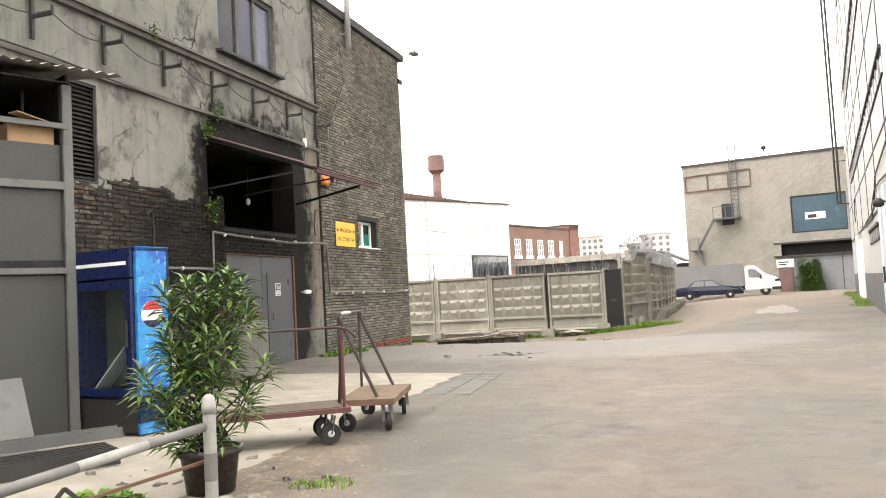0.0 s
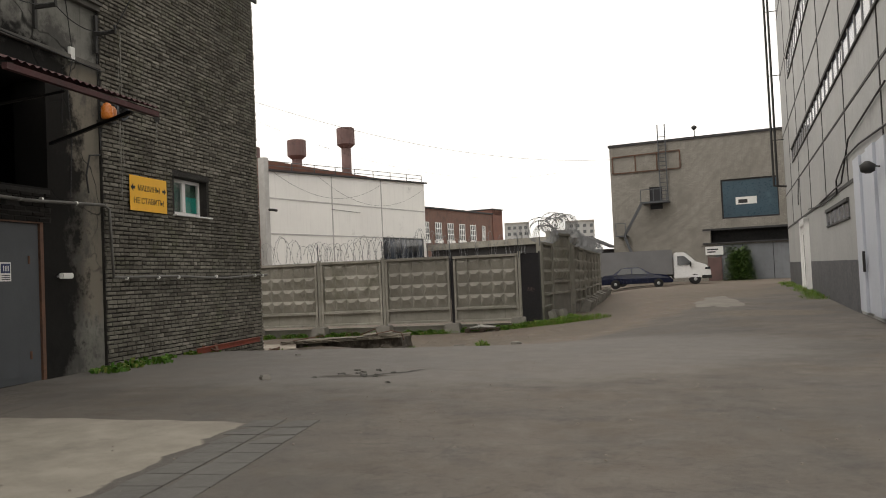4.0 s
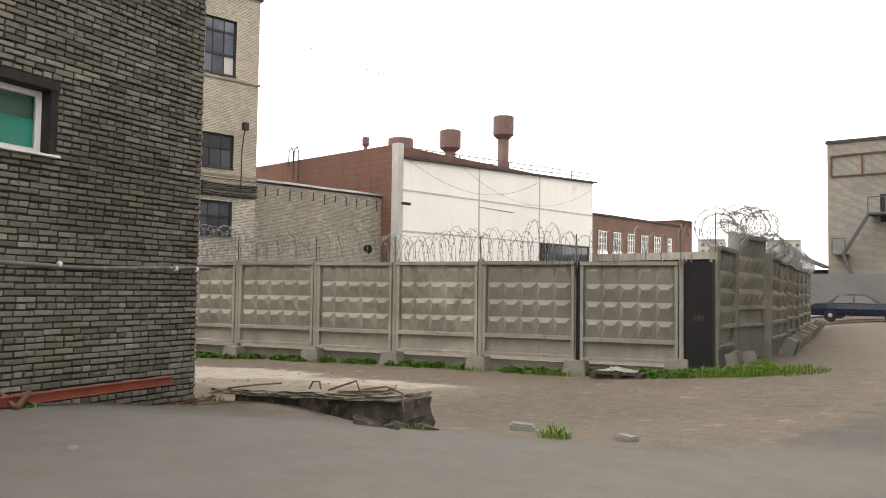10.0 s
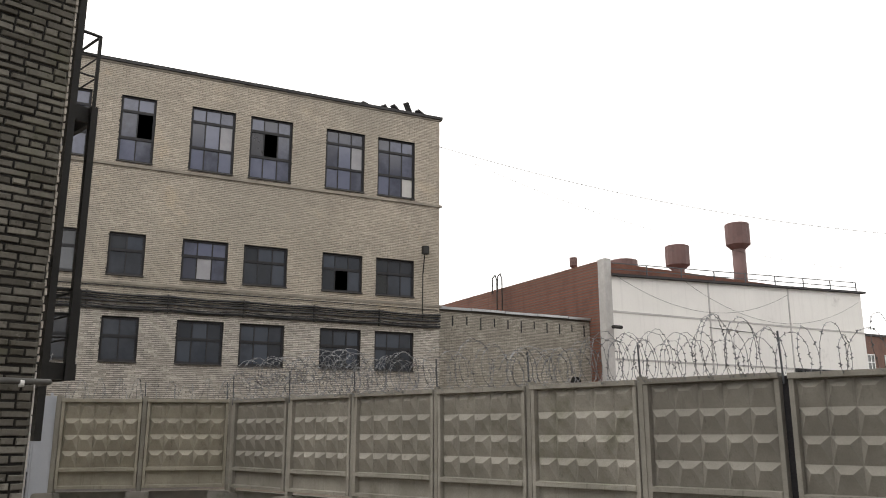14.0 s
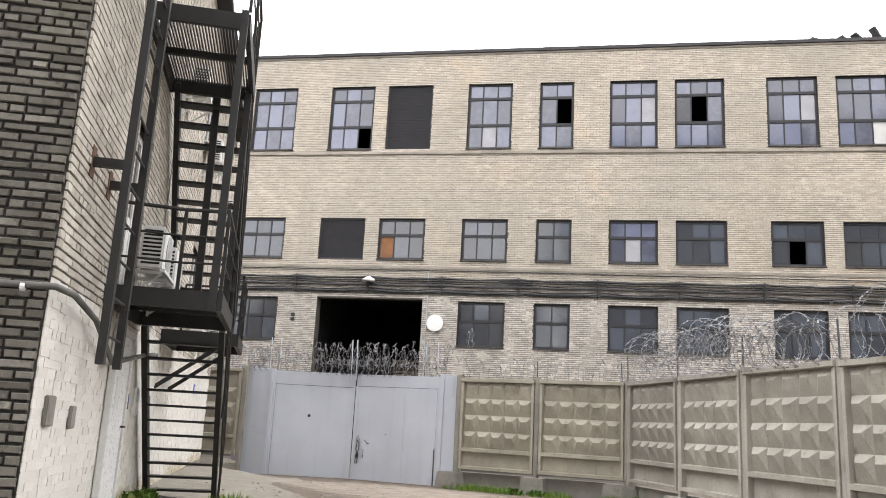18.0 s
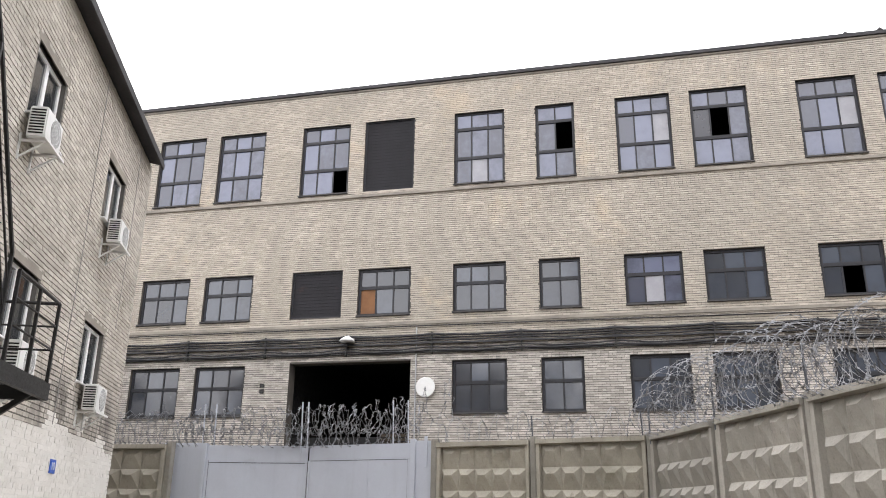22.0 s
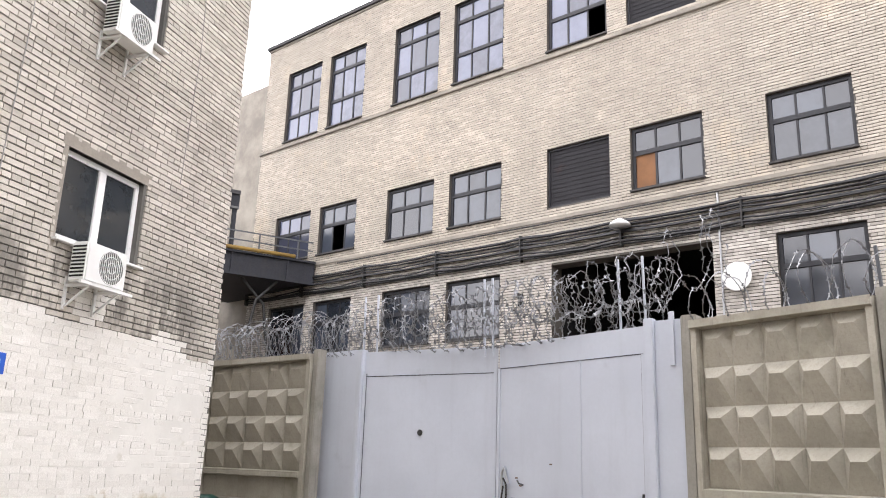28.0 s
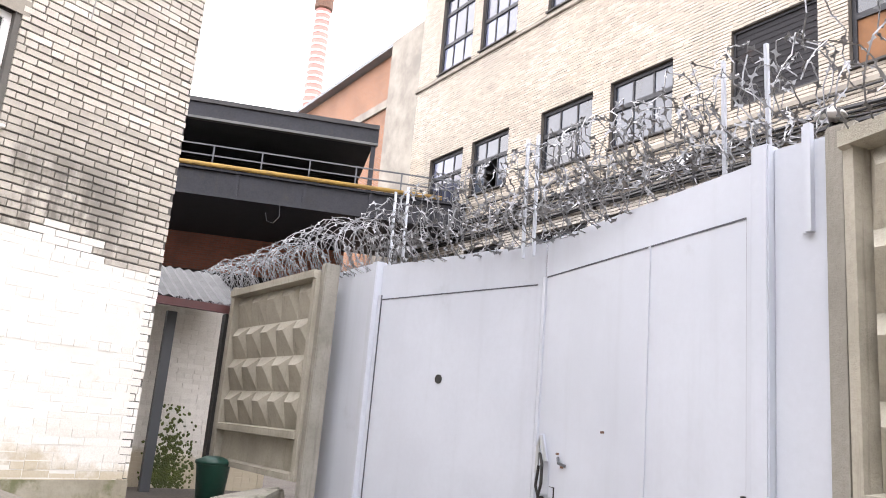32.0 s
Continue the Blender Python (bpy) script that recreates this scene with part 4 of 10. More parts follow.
# ---- the long yellow-brick works ----
COLS = [(-0.05, 1.86), (2.34, 4.17), (5.6, 7.6), (8.22, 10.18), (11.74, 13.68), (14.28, 16.22), (17.75, 19.61), (20.75, 22.14), (23.59, 25.46), (26.13, 28.03), (29.62, 31.51), (32.18, 34.09)]
works_holes = [(a, b, 12.17, 15.06) for a, b in COLS] + [(a, b, 7.43, 9.15) for a, b in COLS] + [(a, b, 4.0, 5.76) for i, (a, b) in enumerate(COLS) if i not in (4, 5)] + [(11.88, 16.3, -0.7, 5.8)]
w5 = part("wall_works", wall_mesh(WORKS.sg, -1.35, 35.42, -0.9, 16.45, 0.5, works_holes), MORTAR_WORKS, m=WORKS.m)
tagged(w5, "long three-storey yellow-brick factory front", "wall", kind="structure")
rows = brick_rows(-1.35, 35.42, 1.6, 16.43, works_holes, 0.262, 0.0772, rng)
brick_wall("brickwork", WORKS, 0.0, [r for r in rows if r[2] >= 6.3], 0.0772, 0.018, 0.016, BRICK_YELLOW, w5, rng, upright=0.4)
brick_wall("lower_brickwork", WORKS, 0.0, [r for r in rows if r[2] < 6.3], 0.0772, 0.019, 0.016, BRICK_PALE, w5, rng, upright=0.4)
led = Mesh()
led.box(1.4, -35.52, 0.09, -0.02, 11.92, 12.04)
led.box(1.4, -35.52, 0.05, -0.02, 7.04, 7.16)
led.box(1.4, -35.52, 0.05, -0.02, 16.36, 16.45)
tagged(part("works_ledges", led, MORTAR_LIGHT, m=WORKS.m, bevel=0.015), "stained brick string courses of the factory", "ledge", kind="structure")
rf = Mesh()
rf.box(1.45, -35.55, 0.12, -14, 16.45, 16.58)
tagged(part("roof_works", rf, ROOF_DARK, m=WORKS.m), "flat dark felt roof edge of the factory", "roof", kind="structure")
# floors and back wall painted near-black to give the depth its shade
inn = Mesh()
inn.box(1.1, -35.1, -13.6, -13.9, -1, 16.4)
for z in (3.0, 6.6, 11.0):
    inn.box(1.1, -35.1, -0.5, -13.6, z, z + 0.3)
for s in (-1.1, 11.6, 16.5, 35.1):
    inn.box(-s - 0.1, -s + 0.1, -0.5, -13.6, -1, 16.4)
tagged(part("works_inside", inn, SHADE_BLACK, m=WORKS.m), "factory floors behind the windows, shade painted in near-black", "interior", kind="structure")
en = Mesh()
en.box(-35.42, -34.97, -0.5, -14, -0.9, 16.45)
en.box(1.35, 0.9, -0.5, -14, -0.9, 16.45)
tagged(part("wall_works_ends", en, BRICK_YELLOW, m=WORKS.m), "yellow-brick end walls of the factory", "wall", kind="structure")

# ---- annex, white shop, red building behind ----
an = Mesh()
an.box(-35.6, -45.4, 0, -12, -0.9, 7.15)
tagged(part("wall_annex", an, MORTAR_WORKS, m=ANNEX.m), "low grey-brick annex with a rusty roof edge", "wall", kind="structure")
an = Mesh()
an.box(-35.6, -45.5, 0.1, -12, 7.15, 7.24)
tagged(part("roof_annex", an, ROOF_DARK, m=ANNEX.m), "dark felt roof of the annex", "roof", kind="structure")
brick_wall("brickwork", ANNEX, 0.0, brick_rows(35.62, 45.4, 1.4, 7.1, [], 0.262, 0.0772, rng), 0.0772, 0.017, 0.014, BRICK_ANNEX, bpy.data.objects["wall_annex"], rng)
SHOP = Frame(-43.2, 46.0, -0.0494, 0.9988, False)
sh = Mesh()
sh.box(0.0, -21.2, 0, -0.4, -0.9, 10.0)
sh.v = [(x, y, 9.36 + 0.72 * -x / 21.2 if z > 5 else z) for x, y, z in sh.v]
tagged(part("wall_shop_front", sh, WHITE_WALL, m=SHOP.m), "whitewashed concrete-panel front of the workshop", "wall", kind="structure")
sh = Mesh()
sh.box(0.0, -21.2, -0.4, -30, -0.9, 10.24)
sh.v = [(x, y, 9.3 + 0.72 * -x / 21.2 if z > 5 and x < -1 else z) for x, y, z in sh.v]
tagged(part("wall_shop_side", sh, RED_COURSES, m=SHOP.m), "red brick flank of the workshop", "wall", kind="structure")
sh = Mesh()
sh.box(-0.42, -21.5, 0.22, -30, 9.37, 9.49)
sh.v = [(x, y, z + 0.72 * -x / 21.2) for x, y, z in sh.v]
tagged(part("roof_shop", sh, ROOF_DARK, m=SHOP.m), "dark roof edge of the workshop", "roof", kind="structure")

# ---- panel building along the road ----
pb = Mesh()
pb.box(-9, 31.0, 0, -14, -0.3, 27)
w6 = part("wall_panels", pb, PANEL_GREY, m=PANELS.m)
tagged(w6, "tall grey-white concrete-panel building with dark joints", "wall", kind="structure")

# ---- grey building closing the road ----
fb = wall_mesh(FAR.sg, 0.0, 16.5, -0.3, 12.0, 0.4, [(9.0, 13.35, 5.2, 8.4), (3.25, 4.3, 6.4, 8.3), (8.0, 16.5, 3.3, 4.4), (8.3, 16.4, 0.1, 3.1)])
w7 = part("wall_far", fb, FAR_COURSES, m=FAR.m)
tagged(w7, "grey silicate-brick building closing the road", "wall", kind="structure")
# block behind the openings, its colour standing in for inside shade
fb = Mesh()
fb.box(0, -16.5, -0.4, -12, -0.3, 11.9)
tagged(part("inside_far", fb, SHADE_BLACK, m=FAR.m @ Matrix.Translation((0, -0.3, 0))), "near-black block painted for the shade inside the grey building", "interior", kind="structure")
fb = Mesh()
fb.box(0.1, -16.6, 0.1, -12, 12.0, 12.2)
tagged(part("roof_far", fb, ROOF_DARK, m=FAR.m), "dark roof edge of the grey building", "roof", kind="structure")
# ---- concrete fence with pyramid relief ----
def fence_panel_mesh(w=2.42, h=2.42):
    """A cast panel in one sheet: deep rim, ledge, plain strip below, four rows of hipped lumps in a sunk field."""
    nx, nz = 5, 4
    rim, x0, z0, z1 = w / 2 - 0.08, -w / 2 + 0.095, 0.56, h - 0.105
    dx, dz = -2 * x0 / nx, (z1 - z0) / nz
    xs = [-w / 2, -rim, x0] + [x0 + dx * (i + u) for i in range(nx) for u in (0.30, 0.70, 1.0)] + [rim, w / 2]
    zs = [0.0, 0.07, 0.085, 0.445, 0.46, 0.545, z0] + [z0 + dz * (j + u) for j in range(nz) for u in (0.70, 1.0)] + [h - 0.09, h]

    def depth(i, j):
        z = zs[j]
        if j >= len(zs) - 2:
            return 0.105
        if i < 2 or i > len(xs) - 3:
            return 0.07
        if j < 2 or j in (4, 5):
            return 0.085
        if j in (2, 3):
            return -0.03
        lump = 2 < i < len(xs) - 3 and (i - 2) % 3 and j > 6 and (j - 6) % 2
        return (0.055 if j > len(zs) - 5 else 0.088) if lump else -0.035

    q = Mesh()
    n = len(xs)
    q.v = [(x, depth(i, j), z) for j, z in enumerate(zs) for i, x in enumerate(xs)]
    for j in range(len(zs) - 1):
        for i in range(n - 1):
            a, b, c, d = j * n + i, j * n + i + 1, (j + 1) * n + i + 1, (j + 1) * n + i
            y = [q.v[k][1] for k in (a, b, c, d)]
            if sorted(y)[2] < sorted(y)[3] - 0.02 and 6 <= j < len(zs) - 3:
                # cut the square through its raised corner
                q.f += [(a, c, b), (a, d, c)] if y.index(max(y)) in (0, 2) else [(b, a, d), (b, d, c)]
            else:
                q.f.append((a, d, c, b))
    edge = [i for i in range(n)] + [j * n + n - 1 for j in range(1, len(zs))] + [(len(zs) - 1) * n + i for i in range(n - 2, -1, -1)] + [j * n for j in range(len(zs) - 2, 0, -1)]
    m = len(q.v)
    q.v += [(q.v[k][0], -0.10, q.v[k][2]) for k in edge]
    q.f += [(edge[k], edge[(k + 1) % len(edge)], m + (k + 1) % len(edge), m + k) for k in range(len(edge))]
    q.f.append(tuple(range(m + len(edge) - 1, m - 1, -1)))
    return q


PANEL = fence_panel_mesh().data("panel", CONCRETE)
PANEL_BRIGHT = fence_panel_mesh().data("panel", CONCRETE_BRIGHT)
POST = Mesh().box(-0.06, 0.06, -0.14, 0.05, -1.1, 2.5).data("post", CONCRETE, 0.012)


def fence_run(name, fr, posts, base, label, tops=None, outs=None, cast=None, gaps=()):
    """One run of fence: posts at the given places, a panel between each two."""
    f = thing(name, fr.m, label, "fence", group="concrete fence")
    for i, s in enumerate(posts):
        if i in gaps:
            # black bar added to paint the dark slit between two panels
            part("gap_iron", Mesh().box(s * fr.sg - 0.05, s * fr.sg + 0.05, -0.14, -0.02, base - 0.9, base + 2.38), DOOR_BLACK, f, "black bar added for the shade in the gap")
            continue
        p = part("post", POST, None, f)
        p.matrix_basis = Matrix.Translation((s * fr.sg, 0, base + (tops[min(i, len(tops) - 1)] if tops else 0) - 0.02))
    for i, (a, b) in enumerate(zip(posts, posts[1:])):
        p = part("panel", cast or PANEL, None, f)
        jig = ((i * 37) % 11 - 5) / 5
        p.matrix_basis = Matrix.Translation(((a + b) / 2 * fr.sg, (outs[i] if outs else 0.0), base + (tops[i] if tops else 0) + 0.012 * jig)) @ Euler((0.008 * jig, 0.002 * jig, 0.006 * jig)).to_matrix().to_4x4() @ Matrix.Diagonal(((b - a - 0.155) / 2.42, 1, 1, 1))
    return f


fence_run("fence", NORTH, [0.1, 2.74, 5.28, 8.05, 10.6, 13.12, 15.7, 18.2], -0.2, "grey cast-concrete fence of pyramid-relief panels on the yard edge", gaps=(6,))
GATE_R = Frame(-34.21, 20.36, 0.236, 0.972, False)   # fence between gate and yard corner
fence_run("fence", GATE_R, [0.1, 2.35, 4.72], -0.2, "grey concrete fence of pyramid-relief panels beside the gate", cast=PANEL_BRIGHT)
tagged(part("fence_end_post", Mesh().box(-0.16, 0.03, -0.16, 0.06, -0.9, 2.3), CONCRETE, m=pose(-34.21, 20.4, 0, 0, 0, -90), bevel=0.015), "concrete end post beside the gate", "post", kind="structure")
GATE_L = Frame(-34.0, 14.2, 0.03, -1.0, True)
fence_run("fence", GATE_L, [0.0, 2.95], -0.2, "greenish concrete fence panel between gate and house", cast=PANEL_BRIGHT)
fence_run("fence", EAST, [0.1, 2.6, 5.17, 7.74, 10.3, 12.87, 15.43, 18.0], 0.12, "grey concrete fence along the road with leaning feet", tops=[0.05, 0.0, 0.03, -0.02, 0.0, 0.02, 0.0])
fence_run("fence", EAST_A, [0.05, 2.38], 0.18, "grey concrete fence panel at the corner by the black door")
fence_run("fence", EAST_B, [0.05, 2.42], 0.62, "raised grey concrete fence panel under thick razor wire")
dr = thing("fence_door", NORTH.stand(18.58), "black sheet-steel door in the concrete fence", "door")
part("leaf", Mesh().box(-0.33, 0.33, -0.03, 0.02, -0.35, 2.2), DOOR_BLACK, dr)
part("frame", Mesh().box(-0.37, -0.32, -0.05, 0.05, -0.6, 2.26).box(0.32, 0.37, -0.05, 0.05, -0.6, 2.26), STEEL_BLACK, dr)

# ---- the pale blue gate ----
gate = thing("gate", pose(-34.2, 20.36, 0, 0, 0, -90), "pale blue sheet-steel double gate, slightly pushed in", "gate")
part("side_sheet", Mesh().box(-0.07, 0.34, -0.03, 0.0, -0.55, 2.27), STEEL_BLUE, gate, bevel=0.006)
part("angle_iron", Mesh().box(0.08, 0.12, 0.0, 0.04, 1.72, 2.36).box(0.12, 0.15, 0.0, 0.012, 1.72, 2.36), STEEL_BLUE, gate)
part("gate_post", Mesh().box(0.34, 0.46, -0.06, 0.06, -0.8, 2.3), STEEL_BLUE, gate, bevel=0.01)
part("gate_post", Mesh().box(5.38, 5.5, -0.18, -0.04, -0.8, 2.26), STEEL_BLUE, gate, bevel=0.01)
part("side_sheet", Mesh().box(5.5, 6.5, -0.13, -0.1, -0.8, 2.27), STEEL_BLUE, gate, bevel=0.006)


def gate_leaf(x0, y0, x1, y1, wicket, top):
    """A leaf hinged at (x0, y0): sheet, top strip, stiffening seams, lock."""
    w = math.hypot(x1 - x0, y1 - y0)
    leaf = part("gate_leaf", Mesh().box(0, w, -0.02, 0.012, -0.72, top), STEEL_BLUE, gate, bevel=0.004)
    leaf.matrix_basis = Matrix.Translation((x0, y0, 0)) @ Matrix.Rotation(math.atan2(y1 - y0, x1 - x0), 4, "Z")
    part("top_strip", Mesh().box(0, w, -0.02, 0.0, top + 0.005, 2.22), STEEL_BLUE, leaf, bevel=0.004)
    # thin dark strips paint in the shade and grime of the leaf's gaps
    part("seam", Mesh().box(0.01, w - 0.01, 0.012, 0.016, top - 0.007, top + 0.005), GATE_SEAM, leaf, "dark strip painted for the shaded gap under the top strip")
    part("hinge_gap", Mesh().box(0.052, 0.056, 0.012, 0.026, -0.72, 1.88), GATE_SEAM, leaf, "dark strip painted for the shaded gap beside the hinge edge")
    for x in (0.0, w - 0.05):
        part("edge_angle", Mesh().box(x, x + 0.05, 0.012, 0.03, -0.72, 1.88), STEEL_BLUE, leaf)
    if wicket:
        for x, d in ((0.395, 0.022),):
            part("seam", Mesh().box(w * x, w * x + 0.02, 0.012, d, -0.6, 1.88), STEEL_BLUE, leaf)
        part("weld_frame", Mesh().box(w * 0.86, w * 0.865, 0.012, 0.018, -0.1, 0.1).box(w * 0.86, w * 0.89, 0.012, 0.018, 0.1, 0.106).box(w * 0.86, w * 0.89, 0.012, 0.018, -0.106, -0.1), FRAME_DARK, leaf)
    return leaf


right_leaf = gate_leaf(0.46, 0.0, 3.02, -0.52, True, 1.88)
left_leaf = gate_leaf(5.38, -0.12, 3.06, -0.54, False, 1.83)
left_leaf.matrix_basis = left_leaf.matrix_basis @ Matrix.Scale(-1, 4, (0, 1, 0))
w = 2.5
lock = Mesh().box(w - 0.10, w - 0.04, 0.012, 0.06, -0.12, 0.02)
part("lock", lock, STEEL_BLACK, right_leaf, "scuffed steel lock", bevel=0.008)
part("wire_loop", Mesh().tube([(w - 0.05, 0.05, 0.36), (w - 0.13, 0.07, 0.28), (w - 0.14, 0.075, 0.12), (w - 0.09, 0.07, 0.02), (w - 0.04, 0.07, 0.1), (w - 0.06, 0.06, 0.26)], 0.013, 6), STEEL_BLACK, right_leaf, "twisted dark wire through the lock")
part("hasp", Mesh().tube([(w - 0.15, 0.05, 0.3), (w - 0.09, 0.07, 0.5), (w - 0.03, 0.06, 0.42), (w - 0.04, 0.07, 0.2)], 0.016, 6), STEEL_GALV, right_leaf)
part("lock_plate", Mesh().box(w - 0.16, w - 0.02, 0.012, 0.022, 0.03, 0.3), STEEL_BLUE, right_leaf, "bent lock plate", bevel=0.006)
part("strap", Mesh().bar((w - 0.14, 0.035, 0.30), (w - 0.05, 0.035, 0.52), 0.03, 0.012), STEEL_BLUE, right_leaf)
part("shackle", Mesh().tube([(w - 0.1, 0.06, -0.04), (w - 0.1, 0.07, -0.28), (w - 0.04, 0.07, -0.28), (w - 0.04, 0.06, -0.04)], 0.014, 6), STEEL_BLACK, right_leaf)
for x, z in ((w - 0.3, 0.36), (w - 0.38, 0.26), (w - 0.95, 0.55)):
    part("rust_spot", Mesh().box(x, x + 0.05, 0.012, 0.0145, z, z + 0.018), STEEL_RUST, right_leaf)
part("bolt", Mesh().box(0.07, 0.085, 0.012, 0.04, -0.72, 0.25), STEEL_BLACK, right_leaf, "dark drop bolt")
part("latch_eye", Mesh().tube([(w - 0.42, 0.02, 0.28), (w - 0.36, 0.05, 0.3), (w - 0.3, 0.02, 0.34)], 0.012, 6), STEEL_GREY, right_leaf)
# black disc painted for the dark of a hole through the sheet
hole = Mesh().lathe([(0.045, 0.0), (0.045, 0.012), (0.03, 0.012)], 14)
part("hole_cap", hole, STEEL_BLACK, left_leaf, "black disc standing for a round hole", m=Matrix.Translation((1.08, 0.024, 0.97)) @ Matrix.Rotation(radians(90), 4, "X"))


# ---- razor wire ----
WIRE = surface("galvanised_razor_wire", (0.25, 0.255, 0.265), (0.17, 0.175, 0.185), (0.11, 0.09, 0.08), rough=0.4, metal=0.5, big=6, fine=60, height=0.0003)


def razor_wire(name, fr, s0, s1, z, r, pitch, seed, label, o=0.0, lean=0.0, thick=0.0055, blade=0.038, squash=1.0, rise=0.0, rods=(), rod_top=0.7, rod_mat=None, mess=0.012):
    """A coil of razor tape: a loose helix with blades, on thin rods."""
    g = random.Random(seed)
    mb = Mesh()
    n = int((s1 - s0) / pitch * 18)
    pts = []
    wob = [g.uniform(-1, 1) for _ in range(int((s1 - s0) / pitch) + 3)]
    for i in range(n + 1):
        u = i / 18
        k = int(u)
        w = wob[k] * (1 - (u - k)) + wob[k + 1] * (u - k)
        a = 2 * math.pi * u
        rr = r * (1 + 0.16 * w)
        s = s0 + pitch * u + 0.10 * math.sin(a * 0.5 + w) + 0.05 * w
        f = u * pitch / (s1 - s0)
        s, rr = s + g.uniform(-mess, mess), rr * (1 + 2.5 * g.uniform(-mess, mess))
        pts.append((s * fr.sg, o + rr * math.cos(a) * squash + lean * math.sin(a) * rr, z + rise * f + rr * (1 + math.sin(a)) * (1 + 0.1 * w) - 0.03))
    mb.tube(pts, thick, 3, caps=False)
    for p, q in zip(pts, pts[1:]):
        d = Vector(q) - Vector(p)
        if d.length < 1e-4:
            continue
        for k in range(max(1, int(d.length / 0.085))):
            c = Vector(p) + d * ((k + g.random()) / max(1, int(d.length / 0.085)))
            e = d.normalized() * 0.03
            v = d.cross(Vector((g.uniform(-1, 1), g.uniform(-1, 1), g.uniform(-1, 1)))).normalized() * blade
            mb.face(tuple(c - e), tuple(c + v * 0.9 - e * 0.4), tuple(c + v * 0.3), tuple(c + e), tuple(c - v * 0.9 + e * 0.4), tuple(c - v * 0.3))
    t = thing(name, fr.m, label, "razor wire", group="razor wire on the fences")
    part("coil", mb, WIRE, t)
    for s in rods:
        part("rod", Mesh().bar((s * fr.sg, o, z - 0.15), (s * fr.sg + 0.03, o, z + rod_top), 0.026), rod_mat or STEEL_GREY, t)
    return t


TOP = 2.2
razor_wire("razor_wire", NORTH, 4.6, 15.6, TOP, 0.44, 0.27, 11, "loose galvanised razor-wire coil along the concrete fence", rods=(5.28, 8.05, 10.6, 13.12))
razor_wire("razor_wire", NORTH, 10.2, 18.6, TOP, 0.38, 0.28, 12, "sparse sagging razor-wire coil along the concrete fence", rods=(15.7, 18.2), o=0.05)
razor_wire("razor_wire", NORTH, 0.1, 7.4, TOP, 0.36, 0.17, 13, "dense tangled razor-wire coil at the yard corner", squash=1.2, o=0.05, rods=(0.1, 2.74))
razor_wire("razor_wire", NORTH, 0.6, 5.6, TOP + 0.32, 0.36, 0.2, 14, "second dense razor-wire coil stacked at the yard corner", squash=1.2, rise=0.12)
razor_wire("razor_wire", GATE_R, 0.0, 4.7, TOP, 0.26, 0.24, 15, "thin razor-wire coil on the fence beside the gate", rods=(2.35, 4.6), rod_top=0.5, blade=0.026)
GATE_TOP = Frame(-34.35, 20.3, 0.0, -1.0, True)
razor_wire("razor_wire", GATE_TOP, 0.3, 6.2, TOP, 0.24, 0.12, 16, "razor-wire coil strung above the blue gate", mess=0.035, rods=(0.55, 0.9, 2.95, 3.1, 5.3, 5.6), rod_top=1.0, o=-0.2, rod_mat=STEEL_BLUE)
razor_wire("razor_wire", GATE_TOP, 0.2, 6.0, TOP + 0.3, 0.27, 0.13, 17, "second loose razor-wire coil above the gate", o=-0.22, mess=0.045)
razor_wire("razor_wire", GATE_TOP, -0.6, 3.2, TOP + 0.55, 0.34, 0.3, 23, "wild razor-wire tangle above the gate post", o=-0.25, mess=0.06, rise=-0.3)
razor_wire("razor_wire", GATE_TOP, 5.5, 13.0, TOP, 0.36, 0.085, 18, "tight razor-wire roll between gate and house", o=-0.05)
razor_wire("razor_wire", EAST_A, -0.3, 2.4, 2.6, 0.4, 0.2, 19, "big razor-wire coil on the fence corner", squash=1.1, thick=0.009, rods=(0.0,), rod_top=0.75)
razor_wire("razor_wire", EAST_B, 0.0, 2.6, 3.02, 0.36, 0.09, 22, "thick dark razor-wire coil on the raised panel", squash=1.1, thick=0.009)
razor_wire("razor_wire", EAST, 0.0, 18.0, 2.52, 0.32, 0.2, 20, "razor-wire coil running along the road fence", thick=0.009, rods=(5.17, 10.3, 15.43))
# ---- windows of the works ----
WHITE_CLOTH = surface("white_curtain", (0.525, 0.517, 0.503), (0.450, 0.443, 0.435), big=2, fine=20, height=0.002)
ORANGE_BOARD = surface("orange_board", (0.234, 0.111, 0.046), (0.169, 0.078, 0.033), big=2, fine=20)
SILL = surface("stained_window_sill", (0.075, 0.072, 0.070), (0.045, 0.043, 0.043), (0.15, 0.14, 0.12), big=3, fine=30, height=0.003)
pane_cache = {}


def pane_data(w, h, mat):
    key = (round(w, 2), round(h, 2), mat.name)
    if key not in pane_cache:
        pane_cache[key] = Mesh().box(-w / 2, w / 2, -0.003, 0.003, -h / 2, h / 2).data("pane", mat)
    return pane_cache[key]


